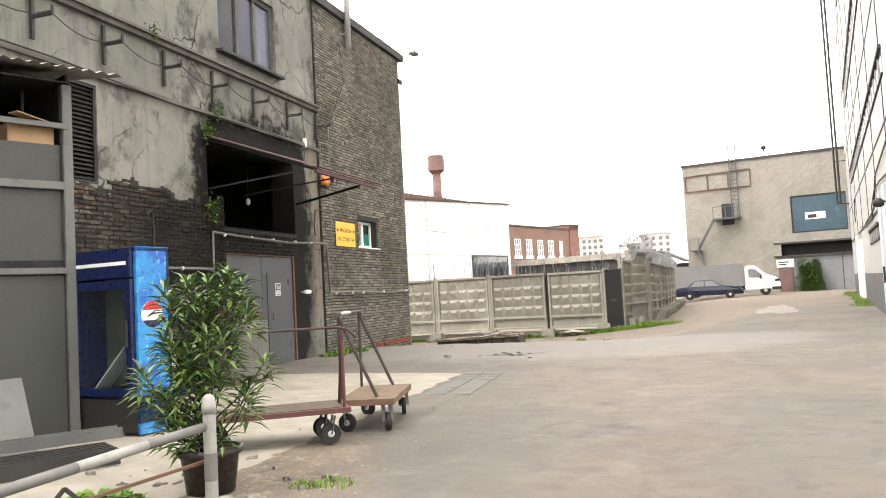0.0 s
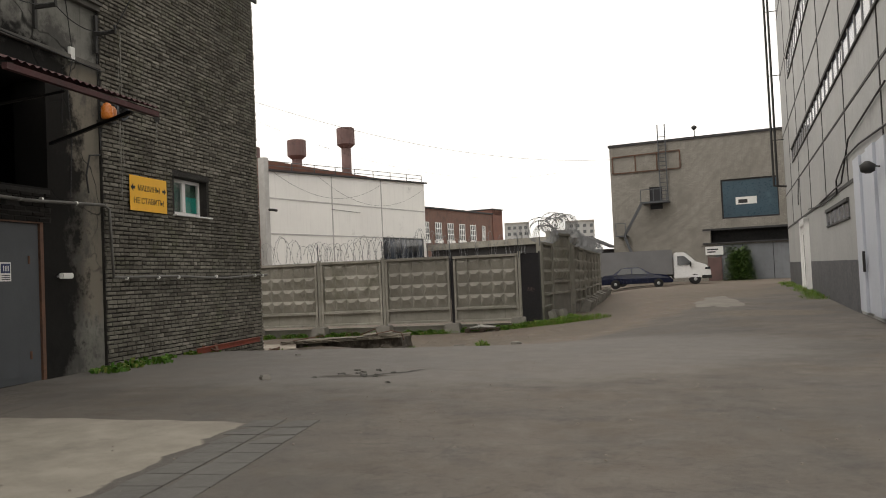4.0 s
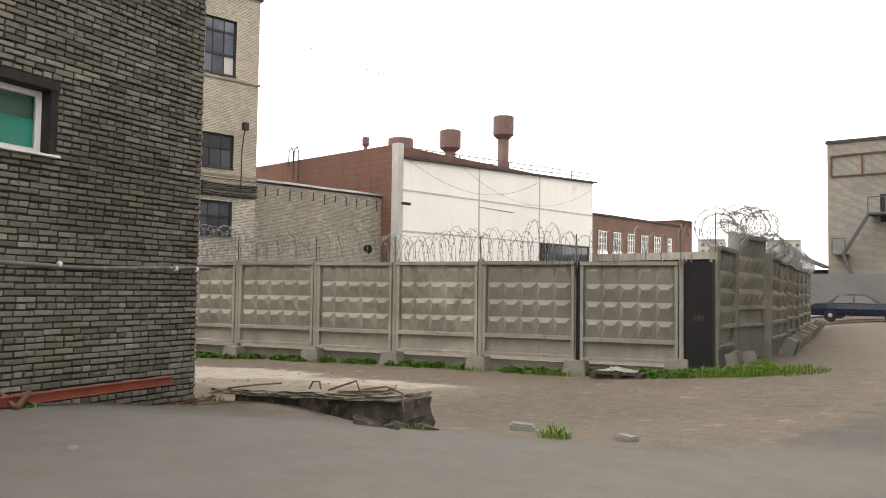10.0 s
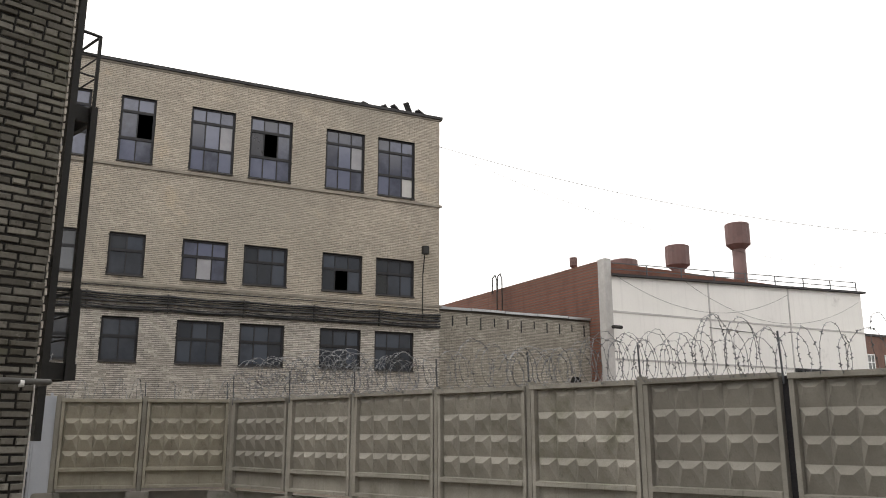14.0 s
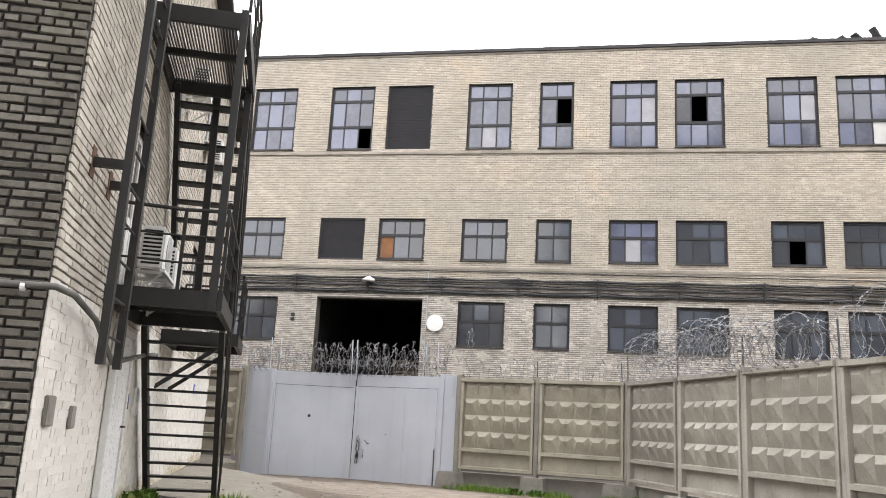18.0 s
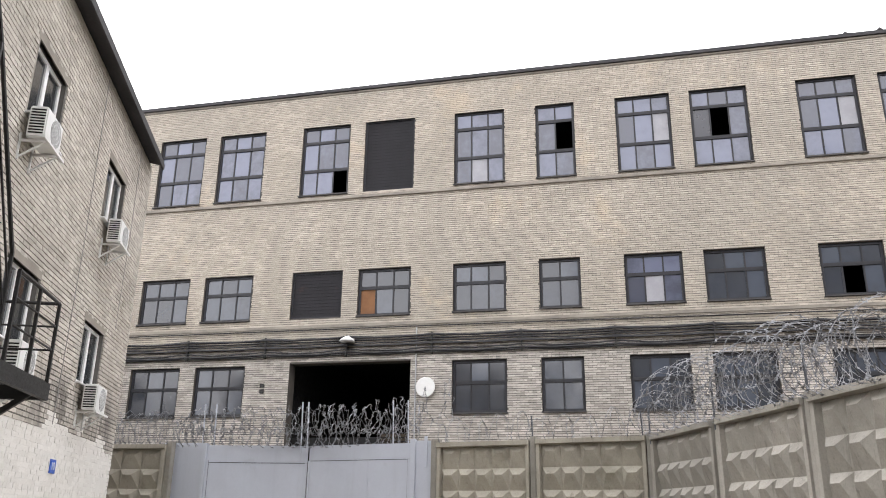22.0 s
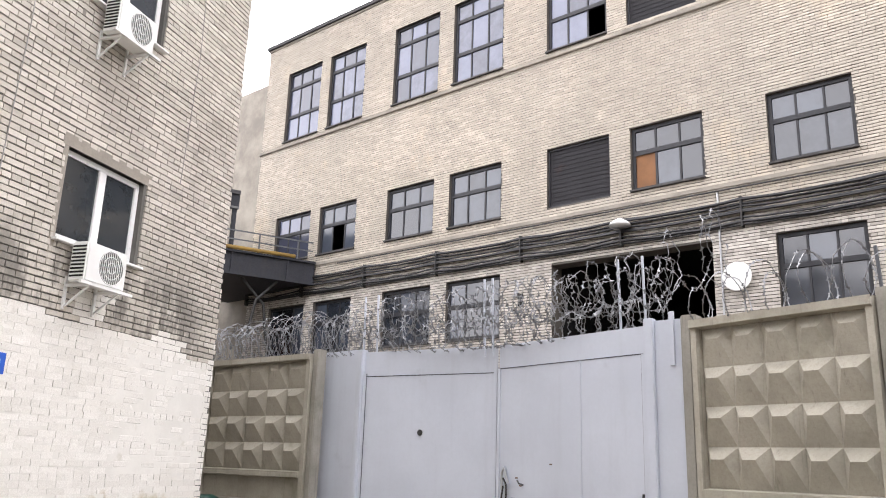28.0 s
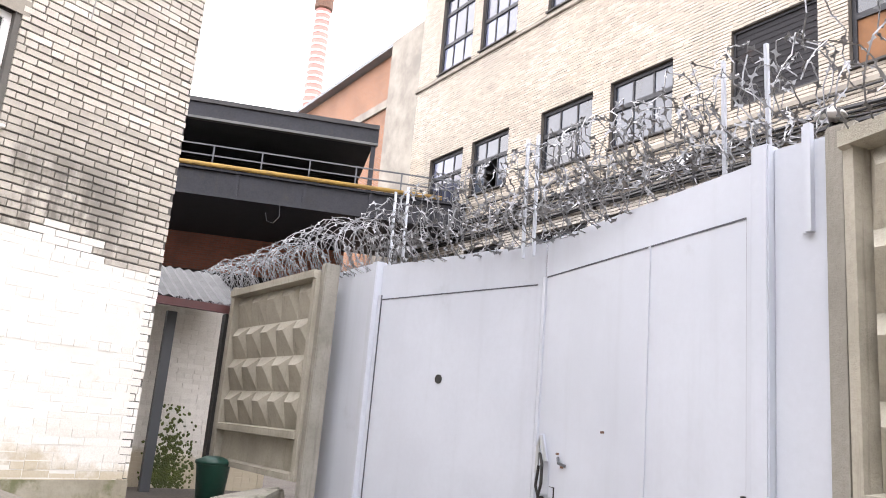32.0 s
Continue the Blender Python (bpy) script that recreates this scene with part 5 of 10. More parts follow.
def works_window(n, a, b, z0, z1, rows, mat, label, cols=3, special=None):
    """A steel-framed factory window; rows: heights of the transoms from 0 to 1; special: material or None for a missing pane."""
    w, h = b - a - 0.02, z1 - z0 - 0.02
    t = thing("window_%d" % n, WORKS.stand((a + b) / 2, -0.13, z0 + 0.01), label, "window", kind="structure")
    fm = Mesh()
    e = 0.085
    fm.box(-w / 2, w / 2, -0.04, 0.04, 0, e).box(-w / 2, w / 2, -0.04, 0.04, h - e, h)
    fm.box(-w / 2, -w / 2 + e, -0.04, 0.04, e, h - e).box(w / 2 - e, w / 2, -0.04, 0.04, e, h - e)
    part("window_frame", fm, FRAME_DARK, t)
    levels = [0] + [r * h for r in rows] + [h]
    for r in levels[1:-1]:
        part("transom", Mesh().box(-w / 2 + e, w / 2 - e, -0.035, 0.045, r - 0.06, r + 0.06), FRAME_DARK, t)
    for c in range(1, cols):
        x = -w / 2 + w * c / cols
        part("mullion", Mesh().box(x - 0.026, x + 0.026, -0.02, 0.025, e, h - e), FRAME_DARK, t)
    for r in range(len(levels) - 1):
        for c in range(cols):
            m = (special or {}).get((r, c), mat)
            if m is None:
                continue
            x0, x1 = -w / 2 + w * c / cols + 0.015, -w / 2 + w * (c + 1) / cols - 0.015
            q = part("pane", pane_data(x1 - x0, levels[r + 1] - levels[r] - 0.04, m), m, t)
            jig = ((n * 7 + r * 3 + c * 5) % 9 - 4) / 4
            q.matrix_basis = Matrix.Translation(((x0 + x1) / 2, 0, (levels[r] + levels[r + 1]) / 2)) @ Euler((0.010 * jig, 0, 0.012 * jig)).to_matrix().to_4x4()
    part("window_sill", Mesh().box(-w / 2 - 0.03, w / 2 + 0.03, 0.02, 0.22, -0.05, 0.0), SILL, t, bevel=0.006)
    return t


def louvre(n, a, b, z0, z1, label):
    w, h = b - a - 0.02, z1 - z0 - 0.02
    t = thing("window_%d" % n, WORKS.stand((a + b) / 2, -0.1, z0 + 0.01), label, "window", kind="structure")
    fm = Mesh().box(-w / 2, w / 2, -0.04, 0.04, 0, 0.05).box(-w / 2, w / 2, -0.04, 0.04, h - 0.05, h).box(-w / 2, -w / 2 + 0.05, -0.04, 0.04, 0.05, h - 0.05).box(w / 2 - 0.05, w / 2, -0.04, 0.04, 0.05, h - 0.05)
    part("window_frame", fm, FRAME_DARK, t)
    k = int(h / 0.13)
    slat = Mesh()
    slat.v = [(-w / 2 + 0.05, 0.0, 0.15), (w / 2 - 0.05, 0.0, 0.15), (w / 2 - 0.05, 0.012, 0.0), (-w / 2 + 0.05, 0.012, 0.0), (-w / 2 + 0.05, 0.002, 0.152), (w / 2 - 0.05, 0.002, 0.152), (w / 2 - 0.05, 0.016, 0.002), (-w / 2 + 0.05, 0.016, 0.002)]
    slat.f = [(0, 1, 2, 3), (7, 6, 5, 4), (3, 2, 6, 7), (1, 0, 4, 5)]
    me = slat.data("slat", DOOR_BLACK)
    for i in range(k):
        part("slat", me, DOOR_BLACK, t, m=Matrix.Translation((0, 0, 0.05 + i * (h - 0.1) / k)))
    return t


num = 1
gone3 = {4: {(0, 0): None}, 6: {(0, 1): CLOTH_DIM}, 7: {(1, 0): None}, 8: {(1, 0): CLOTH_DIM}, 9: {(1, 1): None, (1, 2): GLASS_BLACK}, 10: {(1, 0): CLOTH_DIM}, 11: {(0, 0): WHITE_CLOTH}}
gone2 = {1: {(0, 1): None}, 5: {(0, 2): ORANGE_BOARD}, 8: {(0, 1): CLOTH_DIM}, 10: {(0, 1): None}, 7: {}, 11: {(0, 2): GLASS_DARK}}
for i, (a, b) in enumerate(COLS):
    cols = 2 if i == 7 else 3
    if i == 5:
        louvre(num, a, b, 12.17, 15.06, "tall dark louvred opening in yellow brick")
    else:
        works_window(num, a, b, 12.17, 15.06, (0.36, 0.77), GLASS_UP, "tall steel-framed factory window with dusty panes", cols, gone3.get(i))
    num += 1
    if i == 4:
        louvre(num, a, b, 7.43, 9.15, "dark louvred opening in yellow brick")
    else:
        works_window(num, a, b, 7.43, 9.15, (0.60,), GLASS_LOW if i % 4 else GLASS_UP, "steel-framed factory window with grey dusty panes", cols, gone2.get(i))
    num += 1
    if i not in (4, 5):
        works_window(num, a, b, 4.0, 5.76, (0.57,), GLASS_LOW, "grimy steel-framed ground-floor factory window", 2 if i == 7 else 3)
        num += 1

# ---- things on the works' wall ----
def sag_line(p, q, sag, n=24):
    p, q = Vector(p), Vector(q)
    return [p + (q - p) * (i / n) - Vector((0, 0, sag * 4 * (i / n) * (1 - i / n))) for i in range(n + 1)]


cb = thing("cable_bundle", WORKS.m, "bundle of black cables slung along the factory wall", "cables")
g = random.Random(8)
for k in range(9):
    pts = []
    z = (6.06, 6.13, 6.24, 6.36, 6.40, 6.50, 6.56, 6.66, 6.70)[k]
    for j in range(0, 13):
        s = -1.3 + j * 3.06
        for i in range(6):
            u = i / 6
            pts.append((-(s + 3.06 * u), 0.10 + 0.02 * (k % 2), z - 0.10 * g.uniform(0.5, 1.0) * 4 * u * (1 - u) * (0.3 + 0.35 * (k % 3))))
    part("cable", Mesh().tube([p for p in pts if p[0] > -35.5], 0.027 + 0.014 * (k % 3 == 1), 6), CABLE, cb)
for j in range(13):
    s = -1.3 + j * 3.06
    if s < 35.4:
        part("cable_bracket", Mesh().box(-s - 0.02, -s + 0.02, 0.0, 0.16, 6.0, 6.74), STEEL_BLACK, cb)
cd = thing("conduit", WORKS.m, "thin steel conduit running down and along the factory wall", "pipe")
part("upright", Mesh().tube([(-16.5, 0.05, 7.0), (-16.5, 0.05, 2.0)], 0.025, 8), STEEL_GALV, cd)
part("run", Mesh().tube([(-3.5, 0.08, 6.98), (-16.5, 0.08, 6.98), (-35.3, 0.08, 6.9)], 0.024, 6), STEEL_BLACK, cd)
ds = thing("round_plate", WORKS.stand(16.87, 0.12, 4.86), "round white plate fixed beside the gateway", "dish")
part("plate", Mesh().lathe([(0.30, 0.0), (0.335, 0.012), (0.335, 0.02), (0.32, 0.03), (0.05, 0.035)], 32), AC_WHITE, ds, m=Matrix.Rotation(radians(-90), 4, "X"))
part("arm", Mesh().box(-0.03, 0.03, -0.12, 0.0, -0.03, 0.03), STEEL_GALV, ds)
lp = thing("wall_lamp", WORKS.stand(14.1, 0.0, 6.45), "small white lamp over the factory gateway", "lamp")
part("shade", Mesh().lathe([(0.28, 0.0), (0.24, 0.08), (0.1, 0.17), (0.05, 0.2)], 18, 0, 0.35), AC_WHITE, lp, smooth=True)
part("arm", Mesh().tube([(0, 0, 0.1), (0, 0.2, 0.25), (0, 0.35, 0.18)], 0.018, 6), STEEL_GALV, lp)
fl = thing("wall_floodlight", WORKS.stand(34.5, 0.1, 7.3), "floodlight on a thin pole at the factory corner", "lamp")
part("pole", Mesh().tube([(0, 0.0, -1.0), (0, 0.02, 1.2), (0, 0.25, 2.25)], 0.03, 8), STEEL_BLACK, fl)
part("head", Mesh().box(-0.16, 0.16, 0.2, 0.42, 2.15, 2.55), STEEL_BLACK, fl, bevel=0.03)
for s, z in ((10.9, 5.05), (10.9, 4.86)):
    solid("wall_vent", Mesh().box(-0.08, 0.08, 0.0, 0.05, -0.07, 0.07), STEEL_BLACK, WORKS.stand(s, 0.0, z), "small black vent box on the brick wall", "vent", "vents by the gateway", bevel=0.01)
# stack of boards seen through the gateway
pl = thing("board_stack", WORKS.stand(15.7, -0.9, 2.6), "stack of pale boards inside the factory gateway", "boards")
for i in range(6):
    part("board", Mesh().box(-0.55, 0.55, -0.4, 0.4, i * 0.14, i * 0.14 + 0.1), WOOD_OLD, pl)
part("prop", Mesh().box(-0.5, 0.5, -0.35, 0.35, -3.35, -0.01), CONCRETE_OLD, pl)
# southern red part, gallery and stack
rb = Mesh()
rb.box(4.5, 45, -1.0, -12, -0.9, 15.29)
tagged(part("wall_red_wing", rb, ORANGE_COURSES, m=WORKS.m), "red brick wing beyond the factory corner", "wall", kind="structure")
rb = Mesh()
rb.box(1.35, 4.5, -0.45, -12, -0.9, 15.3)
tagged(part("wall_red_wing_return", rb, MORTAR_LIGHT, m=WORKS.m), "pale rendered pier beside the factory corner", "wall", kind="structure")
rb = Mesh().box(1.36, 45, -0.62, -12, 15.3, 15.46)
tagged(part("roof_red_wing", rb, GATE_GREY, m=WORKS.m), "dark roof edge of the red brick wing", "roof", kind="structure")
rb = Mesh().box(4.5, 12, -0.9, -1.0, 12.95, 13.3)
tagged(part("lintel_red_wing", rb, MORTAR_LIGHT, m=WORKS.m), "pale concrete lintel band on the red wing", "lintel", kind="structure")
GAL = Frame(-43.0, 3.35, 0.937, -0.35, True)
ga = thing("gallery_bridge", GAL.m, "roofed steel gallery bridge with rails and a yellow pipe", "bridge")
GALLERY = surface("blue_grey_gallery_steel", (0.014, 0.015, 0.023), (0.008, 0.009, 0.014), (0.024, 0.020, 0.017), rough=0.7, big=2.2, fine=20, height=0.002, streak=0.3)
part("roof", Mesh().box(2.8, 14, -5.4, 0.12, 9.04, 9.17), ROOF_DARK, ga)
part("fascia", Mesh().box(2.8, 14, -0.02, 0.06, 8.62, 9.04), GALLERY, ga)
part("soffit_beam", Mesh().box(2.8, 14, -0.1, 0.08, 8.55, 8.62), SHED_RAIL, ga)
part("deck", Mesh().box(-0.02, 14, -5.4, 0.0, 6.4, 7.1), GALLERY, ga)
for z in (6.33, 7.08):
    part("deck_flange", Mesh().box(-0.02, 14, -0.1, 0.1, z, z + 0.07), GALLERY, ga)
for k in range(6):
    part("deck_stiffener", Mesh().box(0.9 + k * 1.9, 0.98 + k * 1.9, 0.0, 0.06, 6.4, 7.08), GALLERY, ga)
# near-black wall painting the shade at the back of the gallery
part("back_wall", Mesh().box(2.8, 14, -5.4, -5.3, 7.1, 9.04), SHADE_BLACK, ga)
for k in range(8):
    part("rail_post", Mesh().box(0.62 + k * 1.35, 0.66 + k * 1.35, 0.0, 0.04, 7.15, 7.84), STEEL_GREY, ga)
for z in (7.5, 7.8):
    part("rail", Mesh().box(0.1, 14, 0.0, 0.035, z, z + 0.04), STEEL_GREY, ga)
part("roof_post", Mesh().box(2.85, 2.98, -0.1, 0.02, 7.1, 8.6), GALLERY, ga)
part("pipe", Mesh().tube([(0.75, 0.12, 7.22), (14, 0.12, 7.22)], 0.065, 10), surface("yellow_gas_pipe_paint", (0.36, 0.225, 0.05), (0.25, 0.16, 0.05), (0.12, 0.10, 0.07), big=2, fine=20), ga, "peeling yellow gas pipe", smooth=True)
part("hanging_cable", Mesh().tube([(5.4, 0.12, 6.4), (5.35, 0.14, 6.0), (5.5, 0.15, 5.78), (5.68, 0.15, 5.82), (5.75, 0.14, 6.05)], 0.014, 6), CABLE, ga)
# panel added to paint the dark below the bridge over the red wall
part("dark_bay", Mesh().box(3.0, 14, -5.39, -5.2, -0.9, 5.1), SHADE_BLACK, ga, "near-black panel added for the shade under the bridge")
part("under_wall", Mesh().box(3.0, 14, -5.6, -5.4, -0.9, 6.4), RED_COURSES, ga, "old red brick wall under the bridge")
for pts in ([(1.2, -0.2, 6.35), (1.9, -0.1, 5.6), (2.1, -0.1, 4.4)], [(2.4, -0.3, 6.35), (1.6, -0.2, 5.5), (1.4, -0.2, 4.2)]):
    part("brace_pipe", Mesh().tube(pts, 0.05, 8), STEEL_BLACK, ga)
st = thing("brick_stack", pose(-70.3, -79.9, 0), "tall red brick chimney stack with white bands", "chimney")
part("shaft", Mesh().lathe([(1.8, 0.0), (1.08, 60.0)], 28), surface("stack_brick", (0.40, 0.155, 0.13), (0.33, 0.13, 0.11), big=0.2, fine=2), st, smooth=True)
for k in range(26):
    z = 58.2 - k
    r = 1.8 - 0.72 * z / 60
    part("band", Mesh().lathe([(r + 0.04, z), (r + 0.035, z + 0.28)], 28), WHITE_WALL, st, smooth=True)
part("rim", Mesh().lathe([(1.1, 59.0), (1.35, 59.2), (1.35, 61.5), (1.1, 61.6)], 28), STEEL_RUST, st)

# ---- annex, white workshop, chimneys ----
def ragged_hole(rx, rz, seed):
    """A flat plug with a broken outline."""
    gg = random.Random(seed)
    rim = [(rx * math.cos(i * 0.449) * gg.uniform(0.75, 1.15), rz * math.sin(i * 0.449) * gg.uniform(0.75, 1.15)) for i in range(14)]
    q = Mesh()
    q.v = [(x, 0.0, z) for x, z in rim] + [(x, 0.02, z) for x, z in rim]
    q.f = [tuple(range(14)), tuple(range(27, 13, -1))] + [(i, (i + 1) % 14, 14 + (i + 1) % 14, 14 + i) for i in range(14)]
    return q


seam = Mesh()
for s in (7.5, 14.2):
    seam.box(-s - 0.05, -s + 0.05, -0.01, 0.03, -0.5, 9.35 + 0.034 * s)
for z in (5.0, 7.5):
    seam.box(0, -21.2, -0.01, 0.025, z - 0.05, z + 0.05)
seam.box(0.02, -0.42, -0.5, 0.06, -0.5, 10.3)
tagged(part("panel_joints", seam, surface("joint_filler", (0.55, 0.54, 0.53), (0.42, 0.41, 0.40), big=1, fine=8), m=SHOP.m), "grey filled joints of the workshop panels", "joints", kind="structure")
ww = thing("window_80", SHOP.stand(17.4, 0.02, 2.6), "long grimy strip window of the white workshop", "window", kind="structure")
part("window_frame", Mesh().box(-3.2, 3.2, 0, 0.06, 0, 0.12).box(-3.2, 3.2, 0, 0.06, 2.3, 2.42).box(-3.2, -3.08, 0, 0.06, 0, 2.4).box(3.08, 3.2, 0, 0.06, 0, 2.4), FRAME_DARK, ww)
for i in range(7):
    part("pane", pane_data(0.84, 2.2, GLASS_LOW), GLASS_LOW, ww, m=Matrix.Translation((-2.64 + i * 0.88, 0.02, 1.2)))
rl = thing("roof_railing", SHOP.m, "thin steel railing along the workshop roof", "railing")
for i in range(9):
    e = 0.034 * (0.5 + i * 2.56)
    part("post", Mesh().bar((-0.5 - i * 2.56, -0.1, 9.46 + e), (-0.5 - i * 2.56, -0.1, 10.12 + e), 0.05), STEEL_GREY, rl)
for h in (9.8, 10.12):
    part("rail", Mesh().bar((-0.4, -0.1, h), (-21.0, -0.1, h + 0.7), 0.045), STEEL_GREY, rl)


def stack(x, y, top, r, cap, label):
    c = thing("roof_chimney", pose(x, y, 10.3), label, "chimney", "oxide-red chimneys on the workshop")
    h = top - 10.3
    k = min(1.6, h * 0.4)
    part("pipe", Mesh().lathe([(r, -1.2), (r, h - k)], 16), CHIMNEY, c, smooth=True)
    part("cap", Mesh().lathe([(r, h - k * 1.1), (cap, h - k * 0.9), (cap, h - 0.05), (cap * 0.9, h)], 16), CHIMNEY, c)


stack(-47.46, 60.15, 14.75, 0.42, 0.78, "tall oxide-red steel chimney with a drum cap")
stack(-53.1, 60.0, 14.4, 0.45, 0.85, "oxide-red steel chimney with a drum cap")
stack(-59.6, 60.3, 14.6, 0.6, 1.1, "stout oxide-red steel chimney with a drum cap")
stack(-49.4, 48.4, 11.75, 0.13, 0.24, "slim dark vent pipe with a cap")
# flat plug on the wall face, coloured black for the hole's shade
for s, z in ((43.97, 3.88),):
    solid("wall_hole", ragged_hole(0.36, 0.3, 19), SHADE_BLACK, ANNEX.stand(s, 0.016, z), "black plug standing for a broken hole in the annex wall", "hole", bevel=0.0)
solid("drain_spout", Mesh().tube([(0.15, 0.0, 0.05), (0.15, 0.3, 0.02), (0.15, 0.75, -0.06)], 0.09, 8), STEEL_BLACK, SHOP.stand(0.5, 0.0, 6.62), "dark drain spout sticking out of the white workshop", "pipe")
an = thing("roof_ladder_hoop", SHOP.stand(-0.45, -9.9, 6.3), "curved top of a roof ladder on the workshop flank", "ladder")
part("rail", Mesh().tube([(0, 0, 0), (0, 0, 4.4), (0, -0.2, 4.75), (0, -0.5, 4.6), (0, -0.55, 3.6)], 0.04, 6), STEEL_BLACK, an)
part("rail", Mesh().tube([(0, 0.6, 0), (0, 0.6, 4.4), (0, 0.4, 4.75), (0, 0.1, 4.6), (0, 0.05, 3.6)], 0.04, 6), STEEL_BLACK, an)
# red building far behind the fence
RED = Frame(-71.6, 100.0, -0.0494, 0.9988, False)
rd = thing("red_works_building", RED.m, "long red brick works building with white-framed windows", "building")
# brick colour desaturated to paint in the distance haze
part("wall", Mesh().box(25, -34.5, 0.0, -14, 0, 12.1), coursed_brick("hazed_red_courses", (0.215, 0.115, 0.090), (0.170, 0.094, 0.076), (0.16, 0.125, 0.11), (0.11, 0.075, 0.065)), rd)
part("roof", Mesh().box(25, -31, 0.2, -14, 12.1, 12.35), ROOF_DARK, rd)
part("end_pier", Mesh().box(-30.8, -34.6, 0.15, -14, 12.1, 13.0).box(-30.8, -34.6, 0.0, 0.15, 0, 13.0), BRICK_RUST, rd)
part("end_pier_cap", Mesh().box(-30.7, -34.8, 0.25, -14.1, 13.0, 13.2), ROOF_DARK, rd)
for i in range(12):
    x = -(27.2 - i * 3.85)
    hw = 0.6 if i == 0 else 0.98
    wn_ = part("window", Mesh().box(x - hw, x + hw, 0.01, 0.06, 7.3, 10.0), GLASS_DARK, rd)
    fm = Mesh()
    for k in range(4):
        xx = x - hw + k * (2 * hw - 0.1) / 3
        fm.box(xx, xx + 0.1, 0.06, 0.12, 7.3, 10.0)
    for k in range(4):
        fm.box(x - hw, x + hw, 0.06, 0.115, 7.3 + k * 0.87, 7.4 + k * 0.87)
    part("frame", fm, PVC, wn_)
    part("sill", Mesh().box(x - hw - 0.2, x + hw + 0.2, 0.0, 0.2, 6.75, 7.25), PVC, wn_)
ls = thing("low_shed", pose(-38.5, 68.0, 0), "low dark shed with a pale concrete roof edge", "shed")
part("wall", Mesh().box(-6, 6, 0.4, 6, -0.8, 3.95), ROOF_DARK, ls)
part("roof", Mesh().box(-6.2, 6.2, 0, 6.2, 3.95, 4.5), CONCRETE, ls, "pale concrete roof edge")
# distant flats
for k, (x, y, w, h) in enumerate(((-190, 362, 12, 26), (-162, 375, 14, 25.5), (-177, 385, 9, 22))):
    fb = thing("apartment_block", pose(x, y, 0, 0, 0, 205), "pale apartment block far off in the haze", "building", "far apartment blocks")
    part("wall", Mesh().box(-w / 2, w / 2, -8, 0, 0, h), PANEL_GREY, fb)
    part("roof", Mesh().box(-w / 2, w / 2, -8, 0.3, h, h + 0.8), FAR_BRICK, fb)
    for i in range(4):
        for j in range(6):
            part("window", Mesh().box(-w / 2 + 0.7 + i * (w - 1) / 4, -w / 2 + 2.2 + i * (w - 1) / 4, 0.0, 0.1, h - 2.6 - j * 3.0, h - 1.1 - j * 3.0), GLASS_DARK, fb)
# ---- yard side of the brick house: windows, air conditioners, fire escape ----
def pvc_window(n, fr, a, b, z0, z1, label, inset=0.10, teal=False, glass_mat=None):
    """A two-light plastic window in a brick opening."""
    w, h = b - a, z1 - z0
    t = thing("window_%d" % n, fr.stand((a + b) / 2, -inset, z0), label, "window", kind="structure")
    f = Mesh().box(-w / 2, w / 2, -0.03, 0.03, 0, 0.07).box(-w / 2, w / 2, -0.03, 0.03, h - 0.07, h).box(-w / 2, -w / 2 + 0.07, -0.03, 0.03, 0.07, h - 0.07).box(w / 2 - 0.07, w / 2, -0.03, 0.03, 0.07, h - 0.07)
    part("window_frame", f, PVC, t, bevel=0.006)
    part("mullion", Mesh().box(-0.06, 0.06, -0.03, 0.036, 0.07, h - 0.07), PVC, t, bevel=0.006)
    for k, sg in enumerate((-1, 1)):
        x0, x1 = sg * 0.06, sg * (w / 2 - 0.07)
        part("pane", Mesh().box(x0, x1, -0.006, 0.006, 0.07, h - 0.07), glass_mat or GLASS_DARK, t)
    part("window_sill", Mesh().box(-w / 2 - 0.08, w / 2 + 0.08, 0.03, inset + 0.1, -0.04, -0.01), PVC, t, bevel=0.005)
    return t


n = 90
for a, b, z0, z1 in side_holes[1:5]:
    pvc_window(n, SIDE, a, b, z0, z1, "white plastic two-light window in pale brick")
    n += 1
lin = Mesh()
for a, b, z0, z1 in side_holes[:5]:
    lin.box(-a + 0.12, -b - 0.12, -0.05, 0.02, z1, z1 + 0.15)
    lin.box(-a + 0.02, -a + 0.1, -0.05, 0.016, z0 - 0.3, z1 + 0.0)
tagged(part("lintels", lin, MORTAR_LIGHT, m=SIDE.m), "rendered lintels and jambs of the yard windows", "lintel", kind="structure")


